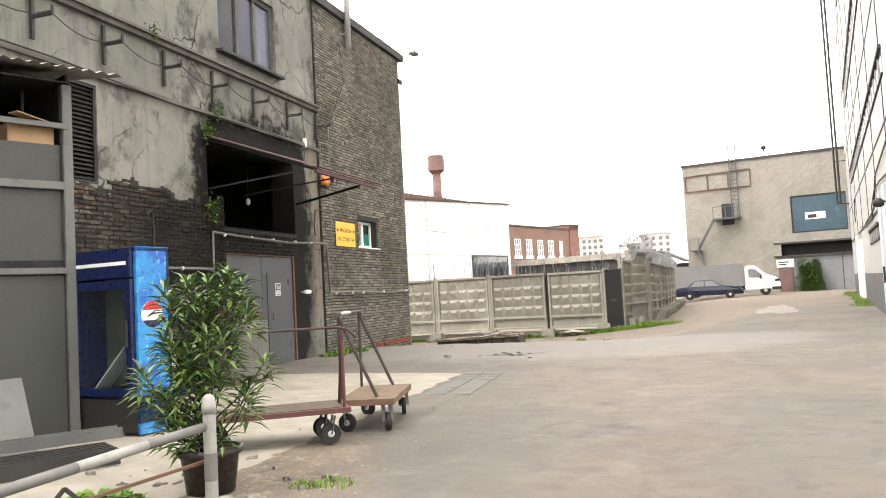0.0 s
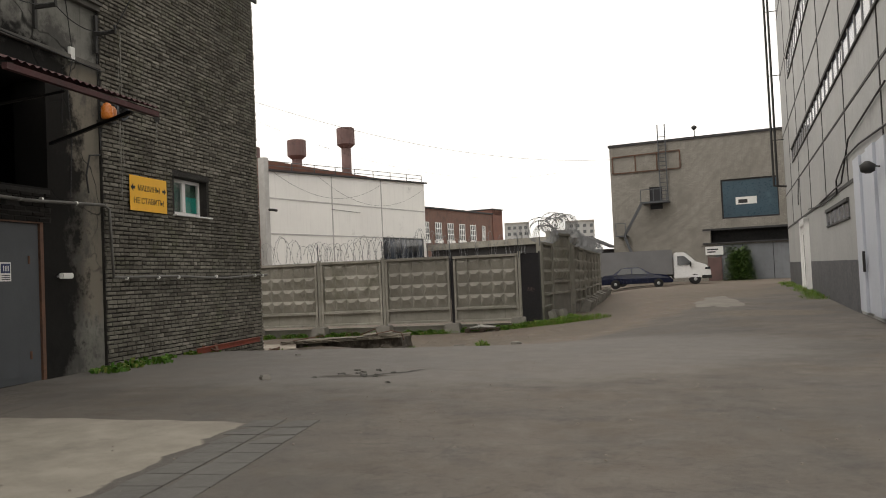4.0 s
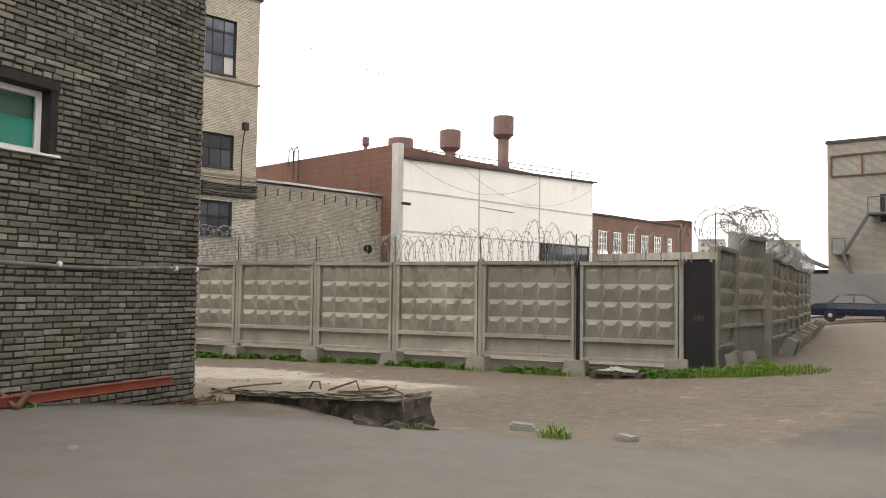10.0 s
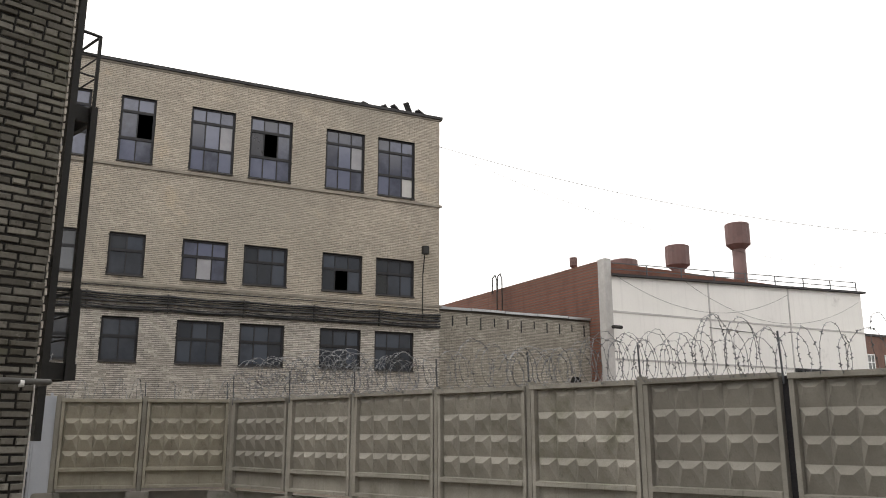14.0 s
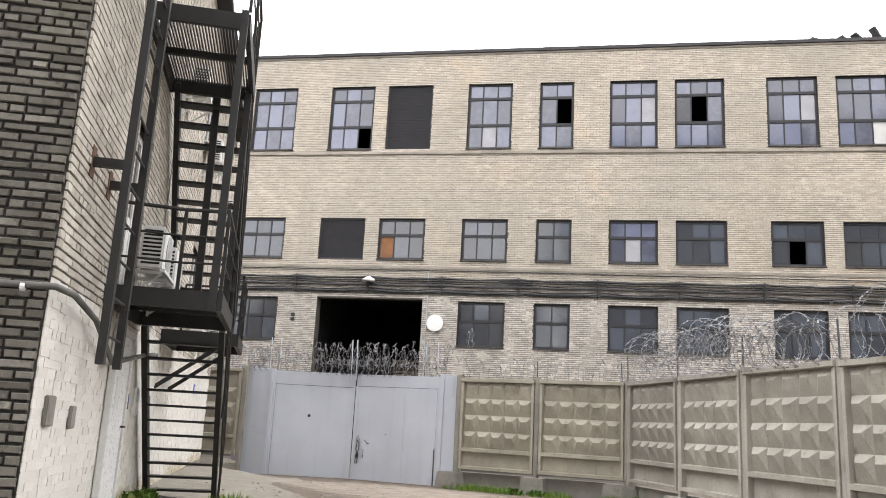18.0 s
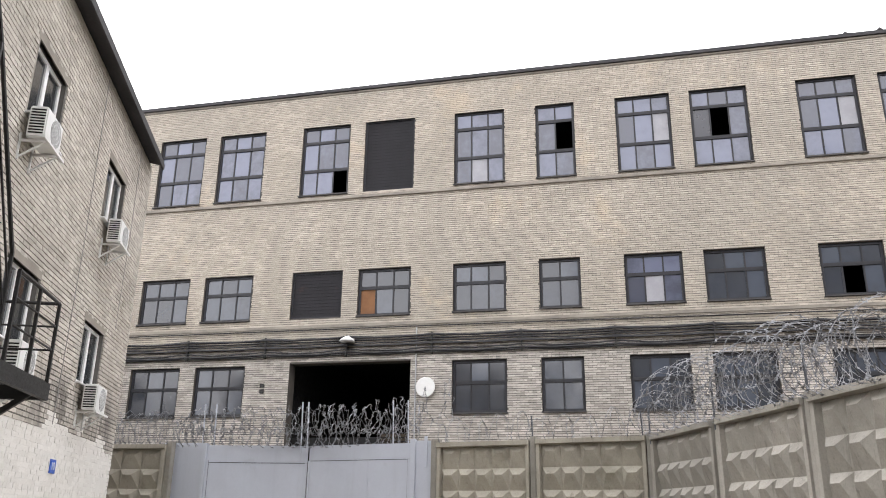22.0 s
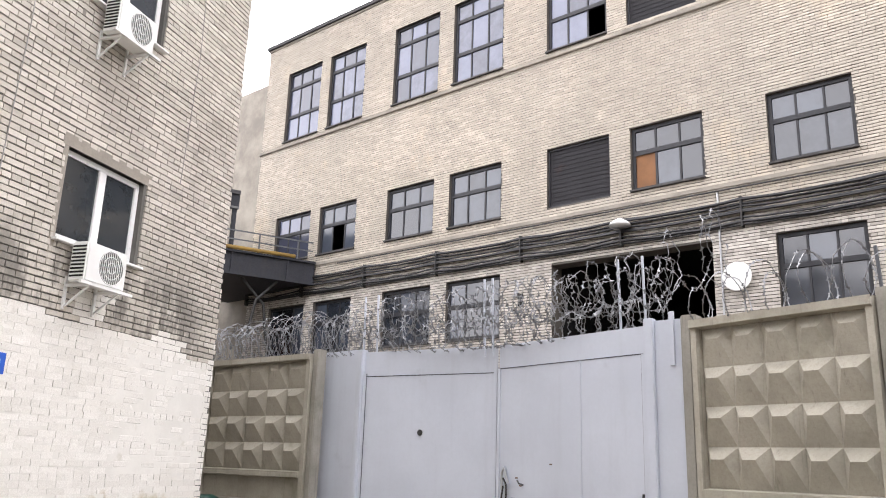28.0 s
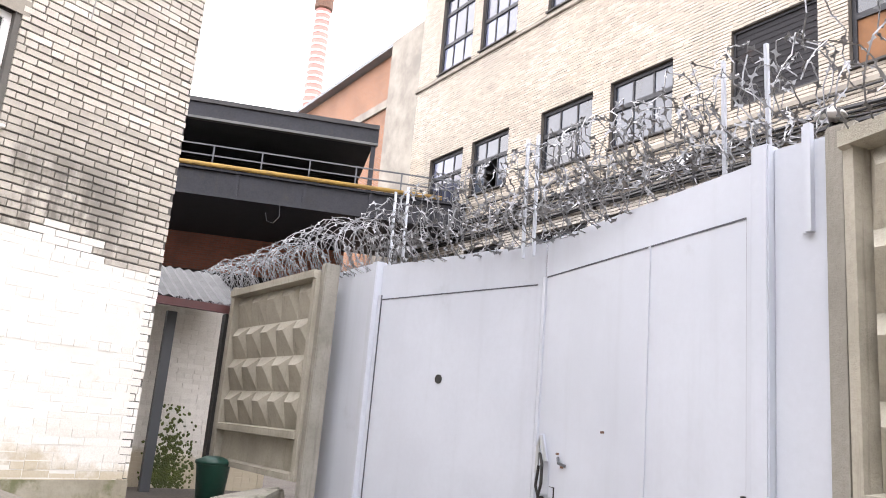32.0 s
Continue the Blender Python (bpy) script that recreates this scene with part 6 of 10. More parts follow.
def ac_unit(s, z, label="white outdoor air-conditioner unit on a wall bracket", turn=0.0, o=0.12):
    """Casing with a round fan grille, side vents and a bracket."""
    t = thing("air_conditioner", SIDE.stand(s, o, z, turn), label, "air conditioner", "air conditioners on the yard side")
    part("casing", Mesh().box(-0.39, 0.39, 0.0, 0.28, 0, 0.54), AC_WHITE, t, bevel=0.02)
    t.matrix_basis = t.matrix_basis @ Matrix.Scale(0.86, 4)
    ring = Mesh()
    for k in range(-5, 6):
        h_ = math.sqrt(0.23 ** 2 - (0.038 * k) ** 2)
        ring.box(-0.083 + 0.038 * k, -0.077 + 0.038 * k, 0.286, 0.292, 0.27 - h_, 0.27 + h_)
    for r in (0.075, 0.155, 0.23):
        ring.tube([(-0.08 + r * math.cos(a * math.pi / 12), 0.288, 0.27 + r * math.sin(a * math.pi / 12)) for a in range(25)], 0.005, 4, caps=False)
    part("fan_grille", ring, PVC, t)
    part("fan_recess", Mesh().lathe([(0.235, 0.0), (0.235, 0.006)], 24), SHED_RAIL, t, m=Matrix.Translation((-0.08, 0.279, 0.27)) @ Matrix.Rotation(radians(-90), 4, "X"))
    for x in (-0.3925, 0.3925):
        sl = Mesh()
        for k in range(9):
            sl.box(x - 0.0035, x + 0.0035, 0.03, 0.25, 0.06 + k * 0.05, 0.085 + k * 0.05)
        part("side_vent", sl, SHADE_BLACK, t)
    for x in (-0.28, 0.28):
        part("bracket", Mesh().box(x - 0.02, x + 0.02, -0.12, 0.34, -0.05, -0.01).bar((x, -0.1, -0.32), (x, 0.3, -0.03), 0.025).box(x - 0.02, x + 0.02, -0.12, -0.09, -0.35, 0.1), AC_WHITE, t)
    part("bracket_rail", Mesh().box(-0.5, 0.5, 0.3, 0.34, -0.05, -0.01), AC_WHITE, t)
    return t


ac_unit(2.5, 2.3, "white air-conditioner unit standing above the escape landing", o=0.24)
ac_unit(3.4, 2.26, "second white air-conditioner unit beside the escape landing", o=0.26)
ac_unit(13.28, 2.37)
ac_unit(13.22, 5.47)
ac_unit(9.3, 2.33)
ac_unit(8.75, 5.45)
ac_unit(5.6, 5.5)

PIPE_CLEAR = surface("weathered_tube", (0.36, 0.35, 0.33), (0.28, 0.27, 0.255), rough=0.5, big=3, fine=20, height=0.0005)
drain = thing("wall_cables", SIDE.m, "thin cables and tubes running down the pale brick", "cables")
for s, z0, z1, r in ((11.9, 2.0, 8.3, 0.007), (5.0, 2.9, 8.3, 0.009), (14.9, 4.2, 8.3, 0.006)):
    part("cable", Mesh().tube([(-s, 0.03, z1), (-s - 0.05, 0.035, (z0 + z1) / 2), (-s + 0.05, 0.03, z0)], r, 6), PIPE_CLEAR, drain)

# escape door above the first landing
ed = thing("door_2", SIDE.stand(2.92, -0.12, 2.14), "white plastic door onto the escape landing", "door", kind="structure")
part("door_frame", Mesh().box(-0.42, -0.34, -0.03, 0.03, 0, 1.9).box(0.34, 0.42, -0.03, 0.03, 0, 1.9).box(-0.42, 0.42, -0.03, 0.03, 1.82, 1.9), PVC, ed)
part("leaf", Mesh().box(-0.34, 0.34, -0.02, 0.02, 0.0, 0.9), PVC, ed)
part("pane", Mesh().box(-0.34, 0.34, -0.006, 0.006, 0.9, 1.82), GLASS_DARK, ed)
ed = thing("door_3", SIDE.stand(2.9, -0.12, 5.33), "white plastic door onto the upper landing", "door", kind="structure")
part("leaf", Mesh().box(-0.48, 0.48, -0.03, 0.02, 0.0, 1.95), PVC, ed)

# whitewashed metal door at ground level
wd = thing("door_4", SIDE.stand(3.1, 0.02, -0.3), "whitewashed steel door in the yard side", "door", kind="structure")
part("leaf", Mesh().box(-0.42, 0.42, 0, 0.05, 0, 1.95), PVC, wd, bevel=0.01)
part("door_frame", Mesh().box(-0.5, -0.43, 0, 0.07, 0, 2.02).box(0.43, 0.5, 0, 0.07, 0, 2.02).box(-0.5, 0.5, 0, 0.07, 1.96, 2.03), PVC, wd, bevel=0.008)
part("handle", Mesh().tube([(-0.33, 0.05, 0.95), (-0.33, 0.1, 0.95), (-0.22, 0.1, 0.95)], 0.012, 6), STEEL_BLACK, wd)
part("notice", Mesh().box(0.02, 0.24, 0.051, 0.056, 1.15, 1.5), AC_WHITE, wd)
BLUE = surface("blue_enamel", (0.02, 0.10, 0.50), (0.02, 0.08, 0.42), rough=0.35, big=2, fine=10, height=0.0003)
np_ = thing("house_number_plate", SIDE.stand(12.24, 0.013, 1.37), "small blue enamel house number plate", "sign")
part("plate", Mesh().box(-0.15, 0.15, 0, 0.012, -0.11, 0.11), BLUE, np_, bevel=0.003)
part("number", text_mesh("10", 0.17, PVC), PVC, np_, "white numerals", m=Matrix.Translation((0, 0.014, 0)) @ Matrix.Rotation(radians(90), 4, "X") @ Matrix.Rotation(radians(180), 4, "Y"))

# pipe that wraps the corner
PIPE_GREY = surface("grey_pipe_lagging", (0.150, 0.147, 0.138), (0.090, 0.088, 0.082), (0.30, 0.295, 0.28), big=4, fine=20, rough=0.7, stain_at=(0.6, 0.7))
wp = thing("heating_pipe", Matrix.Identity(4), "lagged heating pipe with white straps round the house", "pipe")
f = FRONT.at
sd = SIDE.at
run = [f(16.0, 0.10, 2.25), f(11.0, 0.10, 2.25), f(10.98, 0.10, 2.98), f(9.5, 0.12, 2.93), f(8.0, 0.12, 2.9), f(6.2, 0.12, 2.96), f(6.05, 0.12, 2.9), f(5.98, 0.12, 1.72), f(4.0, 0.1, 1.72), f(2.0, 0.1, 1.66), f(0.3, 0.1, 1.72), f(-0.08, 0.12, 1.72), sd(0.3, 0.12, 1.72), sd(1.2, 0.12, 1.62), sd(2.2, 0.12, 1.30), sd(4.4, 0.12, 1.55), sd(5.2, 0.12, 1.6)]
part("pipe", Mesh().tube(run, 0.027, 10), PIPE_GREY, wp, smooth=True)
for s in (10.6, 9.6, 8.7, 7.7, 6.9, 5.6, 4.6, 3.9, 2.4, 0.55, 0.15):
    z = 2.94 if s > 6.2 else 1.70
    a, b = Vector(f(s - 0.016, 0.115, z)), Vector(f(s + 0.016, 0.115, z))
    part("strap", Mesh().tube([a, b], 0.033, 10), AC_WHITE, wp, "white strap")
for s, z in ((12.0, 2.25), (13.5, 2.25), (15, 2.25)):
    part("strap", Mesh().tube([f(s - 0.016, 0.1, z), f(s + 0.016, 0.1, z)], 0.038, 10), AC_WHITE, wp, "white strap")

# ---- steel fire escape ----
fe = thing("fire_escape", SIDE.m, "black steel fire escape with landings, steep flights and a ladder", "stairs")


def landing(s0, s1, z, o1=1.12):
    p = part("landing", Mesh().box(-s0, -s1, o1 - 0.06, o1, z - 0.19, z), STEEL_BLACK, fe)
    part("beam", Mesh().box(-s0, -s1, 0.0, 0.06, z - 0.19, z), STEEL_BLACK, p)
    part("beam", Mesh().box(-s0, -s0 - 0.06, 0.06, o1 - 0.06, z - 0.19, z), STEEL_BLACK, p)
    part("beam", Mesh().box(-s1, -s1 + 0.06, 0.06, o1 - 0.06, z - 0.19, z), STEEL_BLACK, p)
    gr = Mesh()
    k = int((o1 - 0.1) / 0.035)
    for i in range(k):
        gr.box(-s0 - 0.06, -s1 + 0.06, 0.06 + i * 0.035, 0.06 + i * 0.035 + 0.014, z - 0.035, z)
    part("grating", gr, STEEL_BLACK, p)
    part("joist", Mesh().box(-(s0 + s1) / 2 - 0.03, -(s0 + s1) / 2 + 0.03, 0.06, o1 - 0.06, z - 0.12, z - 0.04), STEEL_BLACK, p)
    return p


def flight(s0, z0, s1, z1, o0, o1, steps, name="flight"):
    """Two stringers and open treads from (s0, z0) to (s1, z1)."""
    for o in (o0, o1):
        part("stringer", Mesh().bar((-s0, o, z0), (-s1, o, z1), 0.07, 0.16), STEEL_BLACK, fe)
    for i in range(1, steps):
        u = i / steps
        s, z = s0 + (s1 - s0) * u, z0 + (z1 - z0) * u
        part("tread", Mesh().box(-s - 0.12, -s + 0.10, o0 + 0.03, o1 - 0.03, z - 0.03, z), STEEL_BLACK, fe)


def handrail(pts, posts_down=0.95, r=0.022):
    part("handrail", Mesh().tube(pts, r, 6), STEEL_BLACK, fe)
    for drop in (0.28, 0.56):
        part("mid_rail", Mesh().tube([(p[0], p[1], p[2] - drop) for p in pts], 0.013, 6), STEEL_BLACK, fe)
    for p in pts:
        part("rail_post", Mesh().bar(p, (p[0], p[1], p[2] - posts_down), 0.035), STEEL_BLACK, fe)


Z1, Z2 = 2.06, 5.2
landing(1.85, 3.85, Z1, 1.16)
landing(6.1, 7.85, Z1, 1.15)
landing(1.9, 4.05, Z2)
flight(3.9, 1.9, 6.2, -0.6, 0.12, 1.05, 13)
flight(6.3, 2.22, 4.0, Z2 - 0.05, 0.12, 1.02, 13)
handrail([(-1.88, 0.08, Z1 + 0.86), (-1.88, 0.7, Z1 + 0.84), (-1.88, 1.13, Z1 + 0.86), (-2.85, 1.13, Z1 + 0.86), (-3.82, 1.13, Z1 + 0.86)], 0.86)
handrail([(-3.85, 1.1, Z1 + 0.86), (-5.0, 1.1, 1.65), (-6.1, 1.1, 0.42)], 0.85)
handrail([(-6.4, 1.12, Z1 + 0.95), (-7.1, 1.12, Z1 + 0.95), (-7.8, 1.12, Z1 + 0.95), (-7.8, 0.1, Z1 + 0.95)])
handrail([(-6.3, 1.05, Z1 + 1.1), (-5.1, 1.05, 4.9), (-4.1, 1.05, Z2 + 0.95)], 0.85)
handrail([(-4.0, 1.1, Z2 + 1.0), (-3.0, 1.1, Z2 + 1.0), (-1.95, 1.1, Z2 + 1.0), (-1.95, 0.1, Z2 + 1.0)])
for s in (1.85, 3.75):
    part("upright", Mesh().bar((-s, 1.06, Z1 - 0.2), (-s, 1.06, Z2), 0.08, 0.08), STEEL_BLACK, fe)
part("upright", Mesh().bar((-4.7, 0.62, Z1), (-4.2, 0.62, Z2), 0.09, 0.09), STEEL_BLACK, fe)
for s in (6.2, 7.75):
    part("bracket", Mesh().bar((-s, 0.0, 1.2), (-s, 1.0, 1.95), 0.06), STEEL_BLACK, fe)
ld = thing("wall_ladder", SIDE.m, "black steel roof ladder on rusty wall brackets", "ladder")
for s in (0.65, 1.4):
    part("rail", Mesh().box(-s - 0.045, -s + 0.045, 0.28, 0.35, 1.2, 10.2), STEEL_BLACK, ld)
for i in range(25):
    part("rung", Mesh().tube([(-0.67, 0.315, 1.45 + i * 0.34), (-1.38, 0.315, 1.45 + i * 0.34)], 0.013, 6), STEEL_BLACK, ld)
for z in (2.95, 5.9, 8.6):
    for s in (0.65, 1.4):
        part("bracket", Mesh().box(-s - 0.03, -s + 0.03, 0.0, 0.29, z - 0.04, z + 0.04), STEEL_BLACK, ld)
        part("wall_plate", Mesh().box(-s - 0.07, -s + 0.07, 0.0, 0.025, z - 0.14, z + 0.14), STEEL_RUST, ld, "rusty wall plate")

# loose bricks of the wall's foot, recess beside the gate with its little roof
rc = thing("recess_porch", pose(-33.5, 10.0, 0, 0, 0, 0), "narrow porch with a corrugated roof between house and fence", "porch")
part("back_wall", Mesh().box(-1.8, 1.9, -0.6, -0.3, -0.9, 2.1), BRICK_WHITE, rc, "whitewashed brick, mossy below")
roofm = Mesh()
for i in range(16):
    x = -0.6 + i * 0.15
    roofm.face((x, -0.3, 2.66), (x + 0.075, -0.3, 2.695), (x + 0.075, 1.15, 2.05), (x, 1.15, 2.015))
    roofm.face((x + 0.075, -0.3, 2.695), (x + 0.15, -0.3, 2.66), (x + 0.15, 1.15, 2.015), (x + 0.075, 1.15, 2.05))
part("corrugated_roof", roofm, surface("weathered_asbestos_sheet", (0.085, 0.088, 0.092), (0.055, 0.057, 0.06), (0.035, 0.035, 0.035), big=2, fine=20, height=0.004), rc, "dark weathered corrugated sheet")
part("beam", Mesh().box(-0.6, 1.8, 1.05, 1.15, 1.9, 2.01), RED_OXIDE, rc)
bw_ = [o for o in rc.children if o.name.startswith("back_wall")][0]
brick_wall("whitewashed_brickwork", FRONT, -0.3, brick_rows(-1.8, 1.9, -0.9, 2.1, [], 0.262, 0.0772, random.Random(5)), 0.0772, 0.008, 0.012, BRICK_WHITE, bw_, random.Random(6))
part("door_post", Mesh().box(0.18, 0.32, 0.3, 0.42, -0.9, 1.9), STEEL_GREY, rc)
part("door_post", Mesh().box(-0.5, -0.36, 0.9, 1.05, -0.9, 1.9), STEEL_BLACK, rc)
MOSS = surface("green_moss", (0.09, 0.11, 0.025), (0.05, 0.065, 0.02), big=5, fine=40, height=0.01)
mo = Mesh()
gm = random.Random(52)
for _ in range(900):
    x, z, r = gm.gauss(-0.2, 0.19), -0.72 + abs(gm.gauss(0, 0.5)), gm.uniform(0.012, 0.034)
    if z > 0.55 or abs(x + 0.2) > 0.42:
        continue
    k = [(x + r * gm.uniform(0.6, 1.2) * math.cos(a), -0.285, z + r * gm.uniform(0.6, 1.2) * math.sin(a)) for a in (0, 1.05, 2.1, 3.14, 4.2, 5.24)]
    top = (x, -0.285 + r * 0.5, z)
    for a, b in zip(k, k[1:] + k[:1]):
        mo.face(a, b, top)
part("moss", mo, MOSS, rc)["kind"] = "stuff"
bn = thing("green_bin", pose(-33.72, 11.9, -0.72), "dark green plastic bin beside the fence panel", "bin")
GREEN = surface("green_plastic", (0.008, 0.055, 0.039), (0.007, 0.041, 0.030), rough=0.45, big=3, fine=20, height=0.0005)
part("body", Mesh().lathe([(0.17, 0), (0.22, 0.5), (0.235, 0.52)], 20), GREEN, bn, smooth=True)
part("lid", Mesh().lathe([(0.24, 0.52), (0.24, 0.56), (0.1, 0.62)], 20), GREEN, bn, smooth=True)
# ---- street front: openings, door, canopy, brackets ----
CLEAR = Nodes("clear_pane_glass")
CLEAR.bsdf.inputs["Transmission Weight"].default_value = 1.0
CLEAR.bsdf.inputs["Specular IOR Level"].default_value = 0.25
CLEAR.done((0.86, 0.94, 0.91), 0.03)
pvc_window(100, FRONT, 2.5, 3.78, 2.98, 3.74, "white plastic window with teal blinds in dark brick", inset=0.2, glass_mat=CLEAR.mat)
tagged(part("room_front", Mesh().box(2.2, 4.1, -1.9, -2.0, 2.7, 4.1).box(2.2, 4.1, -0.46, -2.0, 2.6, 2.7).box(2.2, 4.1, -0.46, -2.0, 4.1, 4.2).box(2.1, 2.2, -0.46, -2.0, 2.6, 4.2).box(4.1, 4.2, -0.46, -2.0, 2.6, 4.2), surface("teal_room_wall", (0.12, 0.20, 0.17), (0.09, 0.16, 0.14), big=1, fine=8), m=FRONT.m), "dim green room behind the small window", "interior", kind="structure")
TEAL = surface("teal_blind", (0.03, 0.50, 0.41), (0.025, 0.42, 0.34), big=2, fine=10)
solid("curtain", Mesh().box(-0.6, 0.62, -0.28, -0.26, 0.0, 0.74), surface("pale_green_curtain", (0.10, 0.22, 0.16), (0.07, 0.16, 0.12), big=3, fine=14), FRONT.stand(3.14, 0, 2.98), "pale green curtain behind the small window", "curtain")
solid("blind", Mesh().box(-0.26, 0.26, -0.235, -0.225, 0.08, 0.42), TEAL, FRONT.stand(2.82, 0, 2.98), "teal blind behind the window glass", "blind")
lin = Mesh().box(2.35, 3.95, -0.3, 0.022, 3.75, 3.86)
tagged(part("lintel_front", lin, MORTAR_DARK, m=FRONT.m), "rusty steel lintel over the small window", "lintel", kind="structure")
sg = thing("warning_sign", FRONT.stand(4.75, 0.052, 3.27), "yellow enamel parking warning sign in black lettering", "sign")
part("board", Mesh().box(-0.6, 0.6, 0, 0.012, -0.325, 0.325), YELLOW, sg, bevel=0.003)
TX = Matrix.Rotation(radians(90), 4, "X") @ Matrix.Rotation(radians(180), 4, "Y")
part("lettering", text_mesh("МАШИНЫ", 0.15, BLACK_INK), BLACK_INK, sg, m=Matrix.Translation((0, 0.013, 0.1)) @ TX)
part("lettering", text_mesh("НЕ СТАВИТЬ!", 0.15, BLACK_INK), BLACK_INK, sg, m=Matrix.Translation((0, 0.013, -0.14)) @ TX)
for d in (-1, 1):
    ar = Mesh()
    ar.face((d * 0.44, 0.013, 0.075), (d * 0.44, 0.013, 0.125), (d * 0.5, 0.013, 0.125), (d * 0.5, 0.013, 0.075))
    ar.face((d * 0.5, 0.013, 0.03), (d * 0.5, 0.013, 0.17), (d * 0.575, 0.013, 0.1))
    part("arrow", ar, BLACK_INK, sg)

BLUE_NOTICE = surface("dark_blue_print", (0.02, 0.04, 0.12), (0.015, 0.03, 0.09), rough=0.5)
dd = thing("door_1", FRONT.stand(8.93, -0.08, 0.15), "grey steel double door with a wicket, rusty below", "door", kind="structure")
part("leaf", Mesh().box(-1.37, 0.0, -0.04, 0.0, 0, 2.42), STEEL_GREY, dd, bevel=0.006)
part("leaf", Mesh().box(0.01, 1.37, -0.04, 0.0, 0, 2.42), STEEL_GREY, dd, bevel=0.006)
wk = part("wicket", Mesh().box(-1.12, -0.2, 0.0, 0.02, 0.1, 2.05), STEEL_GREY, dd, bevel=0.004)
part("notice", Mesh().box(-0.76, -0.54, 0.02, 0.025, 1.54, 1.82), PVC, wk, "white notice")
part("notice_sign", Mesh().box(-0.74, -0.56, 0.025, 0.028, 1.66, 1.8), BLUE_NOTICE, wk, "dark blue printed square")
for k in range(3):
    part("notice_line", Mesh().box(-0.73, -0.57, 0.025, 0.028, 1.56 + 0.03 * k, 1.572 + 0.03 * k), BLACK_INK, wk)
    part("notice_mark", Mesh().box(-0.71 + 0.045 * k, -0.69 + 0.045 * k, 0.028, 0.03, 1.69, 1.77), PVC, wk)
part("handle", Mesh().tube([(-0.32, 0.02, 1.0), (-0.32, 0.07, 1.0), (-0.32, 0.07, 1.15), (-0.32, 0.02, 1.15)], 0.012, 6), STEEL_RUST, wk)
for z in (0.35, 1.8):
    part("hinge", Mesh().tube([(-1.13, 0.025, z), (-1.13, 0.025, z + 0.12)], 0.018, 8), STEEL_RUST, wk)
part("door_frame", Mesh().box(-1.45, -1.38, -0.06, 0.03, 0, 2.5).box(1.38, 1.45, -0.06, 0.03, 0, 2.5).box(-1.45, 1.45, -0.06, 0.03, 2.43, 2.5), STEEL_RUST, dd)
cam_ = thing("security_camera", FRONT.stand(7.2, 0.0, 1.75), "small white security camera on the plaster", "camera")
part("body", Mesh().box(-0.13, 0.13, 0.08, 0.17, -0.04, 0.05), AC_WHITE, cam_, bevel=0.015)
part("arm", Mesh().tube([(0, -0.04, 0), (0, 0.1, 0)], 0.015, 6), AC_WHITE, cam_)

lv = thing("window_101", FRONT.stand(14.525, -0.12, 3.6), "black louvred opening in the plaster front", "window", kind="structure")
part("window_frame", Mesh().box(-0.6, -0.55, -0.05, 0.05, 0, 1.64).box(0.55, 0.6, -0.05, 0.05, 0, 1.64).box(-0.55, 0.55, -0.05, 0.05, 1.59, 1.64).box(-0.55, 0.55, -0.05, 0.05, 0, 0.05), STEEL_BLACK, lv)
for k in range(21):
    z = 0.07 + k * 0.073
    q = Mesh()
    q.v = [(-0.55, -0.03, z + 0.06), (0.55, -0.03, z + 0.06), (0.55, 0.03, z), (-0.55, 0.03, z), (-0.55, -0.03, z + 0.066), (0.55, -0.03, z + 0.066), (0.55, 0.034, z + 0.004), (-0.55, 0.034, z + 0.004)]
    q.f = [(0, 1, 2, 3), (7, 6, 5, 4), (3, 2, 6, 7), (1, 0, 4, 5)]
    part("slat", q, STEEL_BLACK, lv)
uw = thing("window_102", FRONT.stand(9.12, -0.18, 6.86), "weathered wooden upper window with grimy panes", "window", kind="structure")
part("window_frame", Mesh().box(-1.16, -1.06, -0.05, 0.06, 0, 1.64).box(1.06, 1.16, -0.05, 0.06, 0, 1.64).box(-1.06, 1.06, -0.05, 0.06, 1.54, 1.64).box(-1.06, 1.06, -0.05, 0.06, 0, 0.1), GREY_WOOD, uw)
for x in (-0.4, 0.33):
    part("mullion", Mesh().box(x - 0.05, x + 0.05, -0.05, 0.05, 0.1, 1.54), GREY_WOOD, uw)
for a, b in ((-1.06, -0.45), (-0.35, 0.28), (0.38, 1.06)):
    part("pane", Mesh().box(a, b, -0.006, 0.006, 0.1, 1.54), GLASS_UP if a < 0 else GLASS_LOW, uw)
part("window_sill", Mesh().box(-1.3, 1.3, 0.0, 0.3, -0.08, -0.02), STEEL_BLACK, uw)

CANOPY_RED = surface("dull_red_canopy_rust", (0.072, 0.022, 0.024), (0.048, 0.018, 0.019), (0.035, 0.022, 0.020), rough=0.7, big=2, fine=30)
cn = thing("canopy", FRONT.m, "sagging rusty corrugated canopy over the loading opening", "canopy")
q = Mesh()
for i in range(24):
    s = 8.1 + i * 0.123
    lift = lambda o: 4.92 - 0.36 * o
    for a, b, h0, h1 in ((s, s + 0.061, 0.0, 0.03), (s + 0.061, s + 0.123, 0.03, 0.0)):
        q.face((a, 0.0, lift(0) + h0), (b, 0.0, lift(0) + h1), (b, 2.45, lift(2.45) + h1), (a, 2.45, lift(2.45) + h0))
part("corrugated_sheet", q, CANOPY_RED, cn)
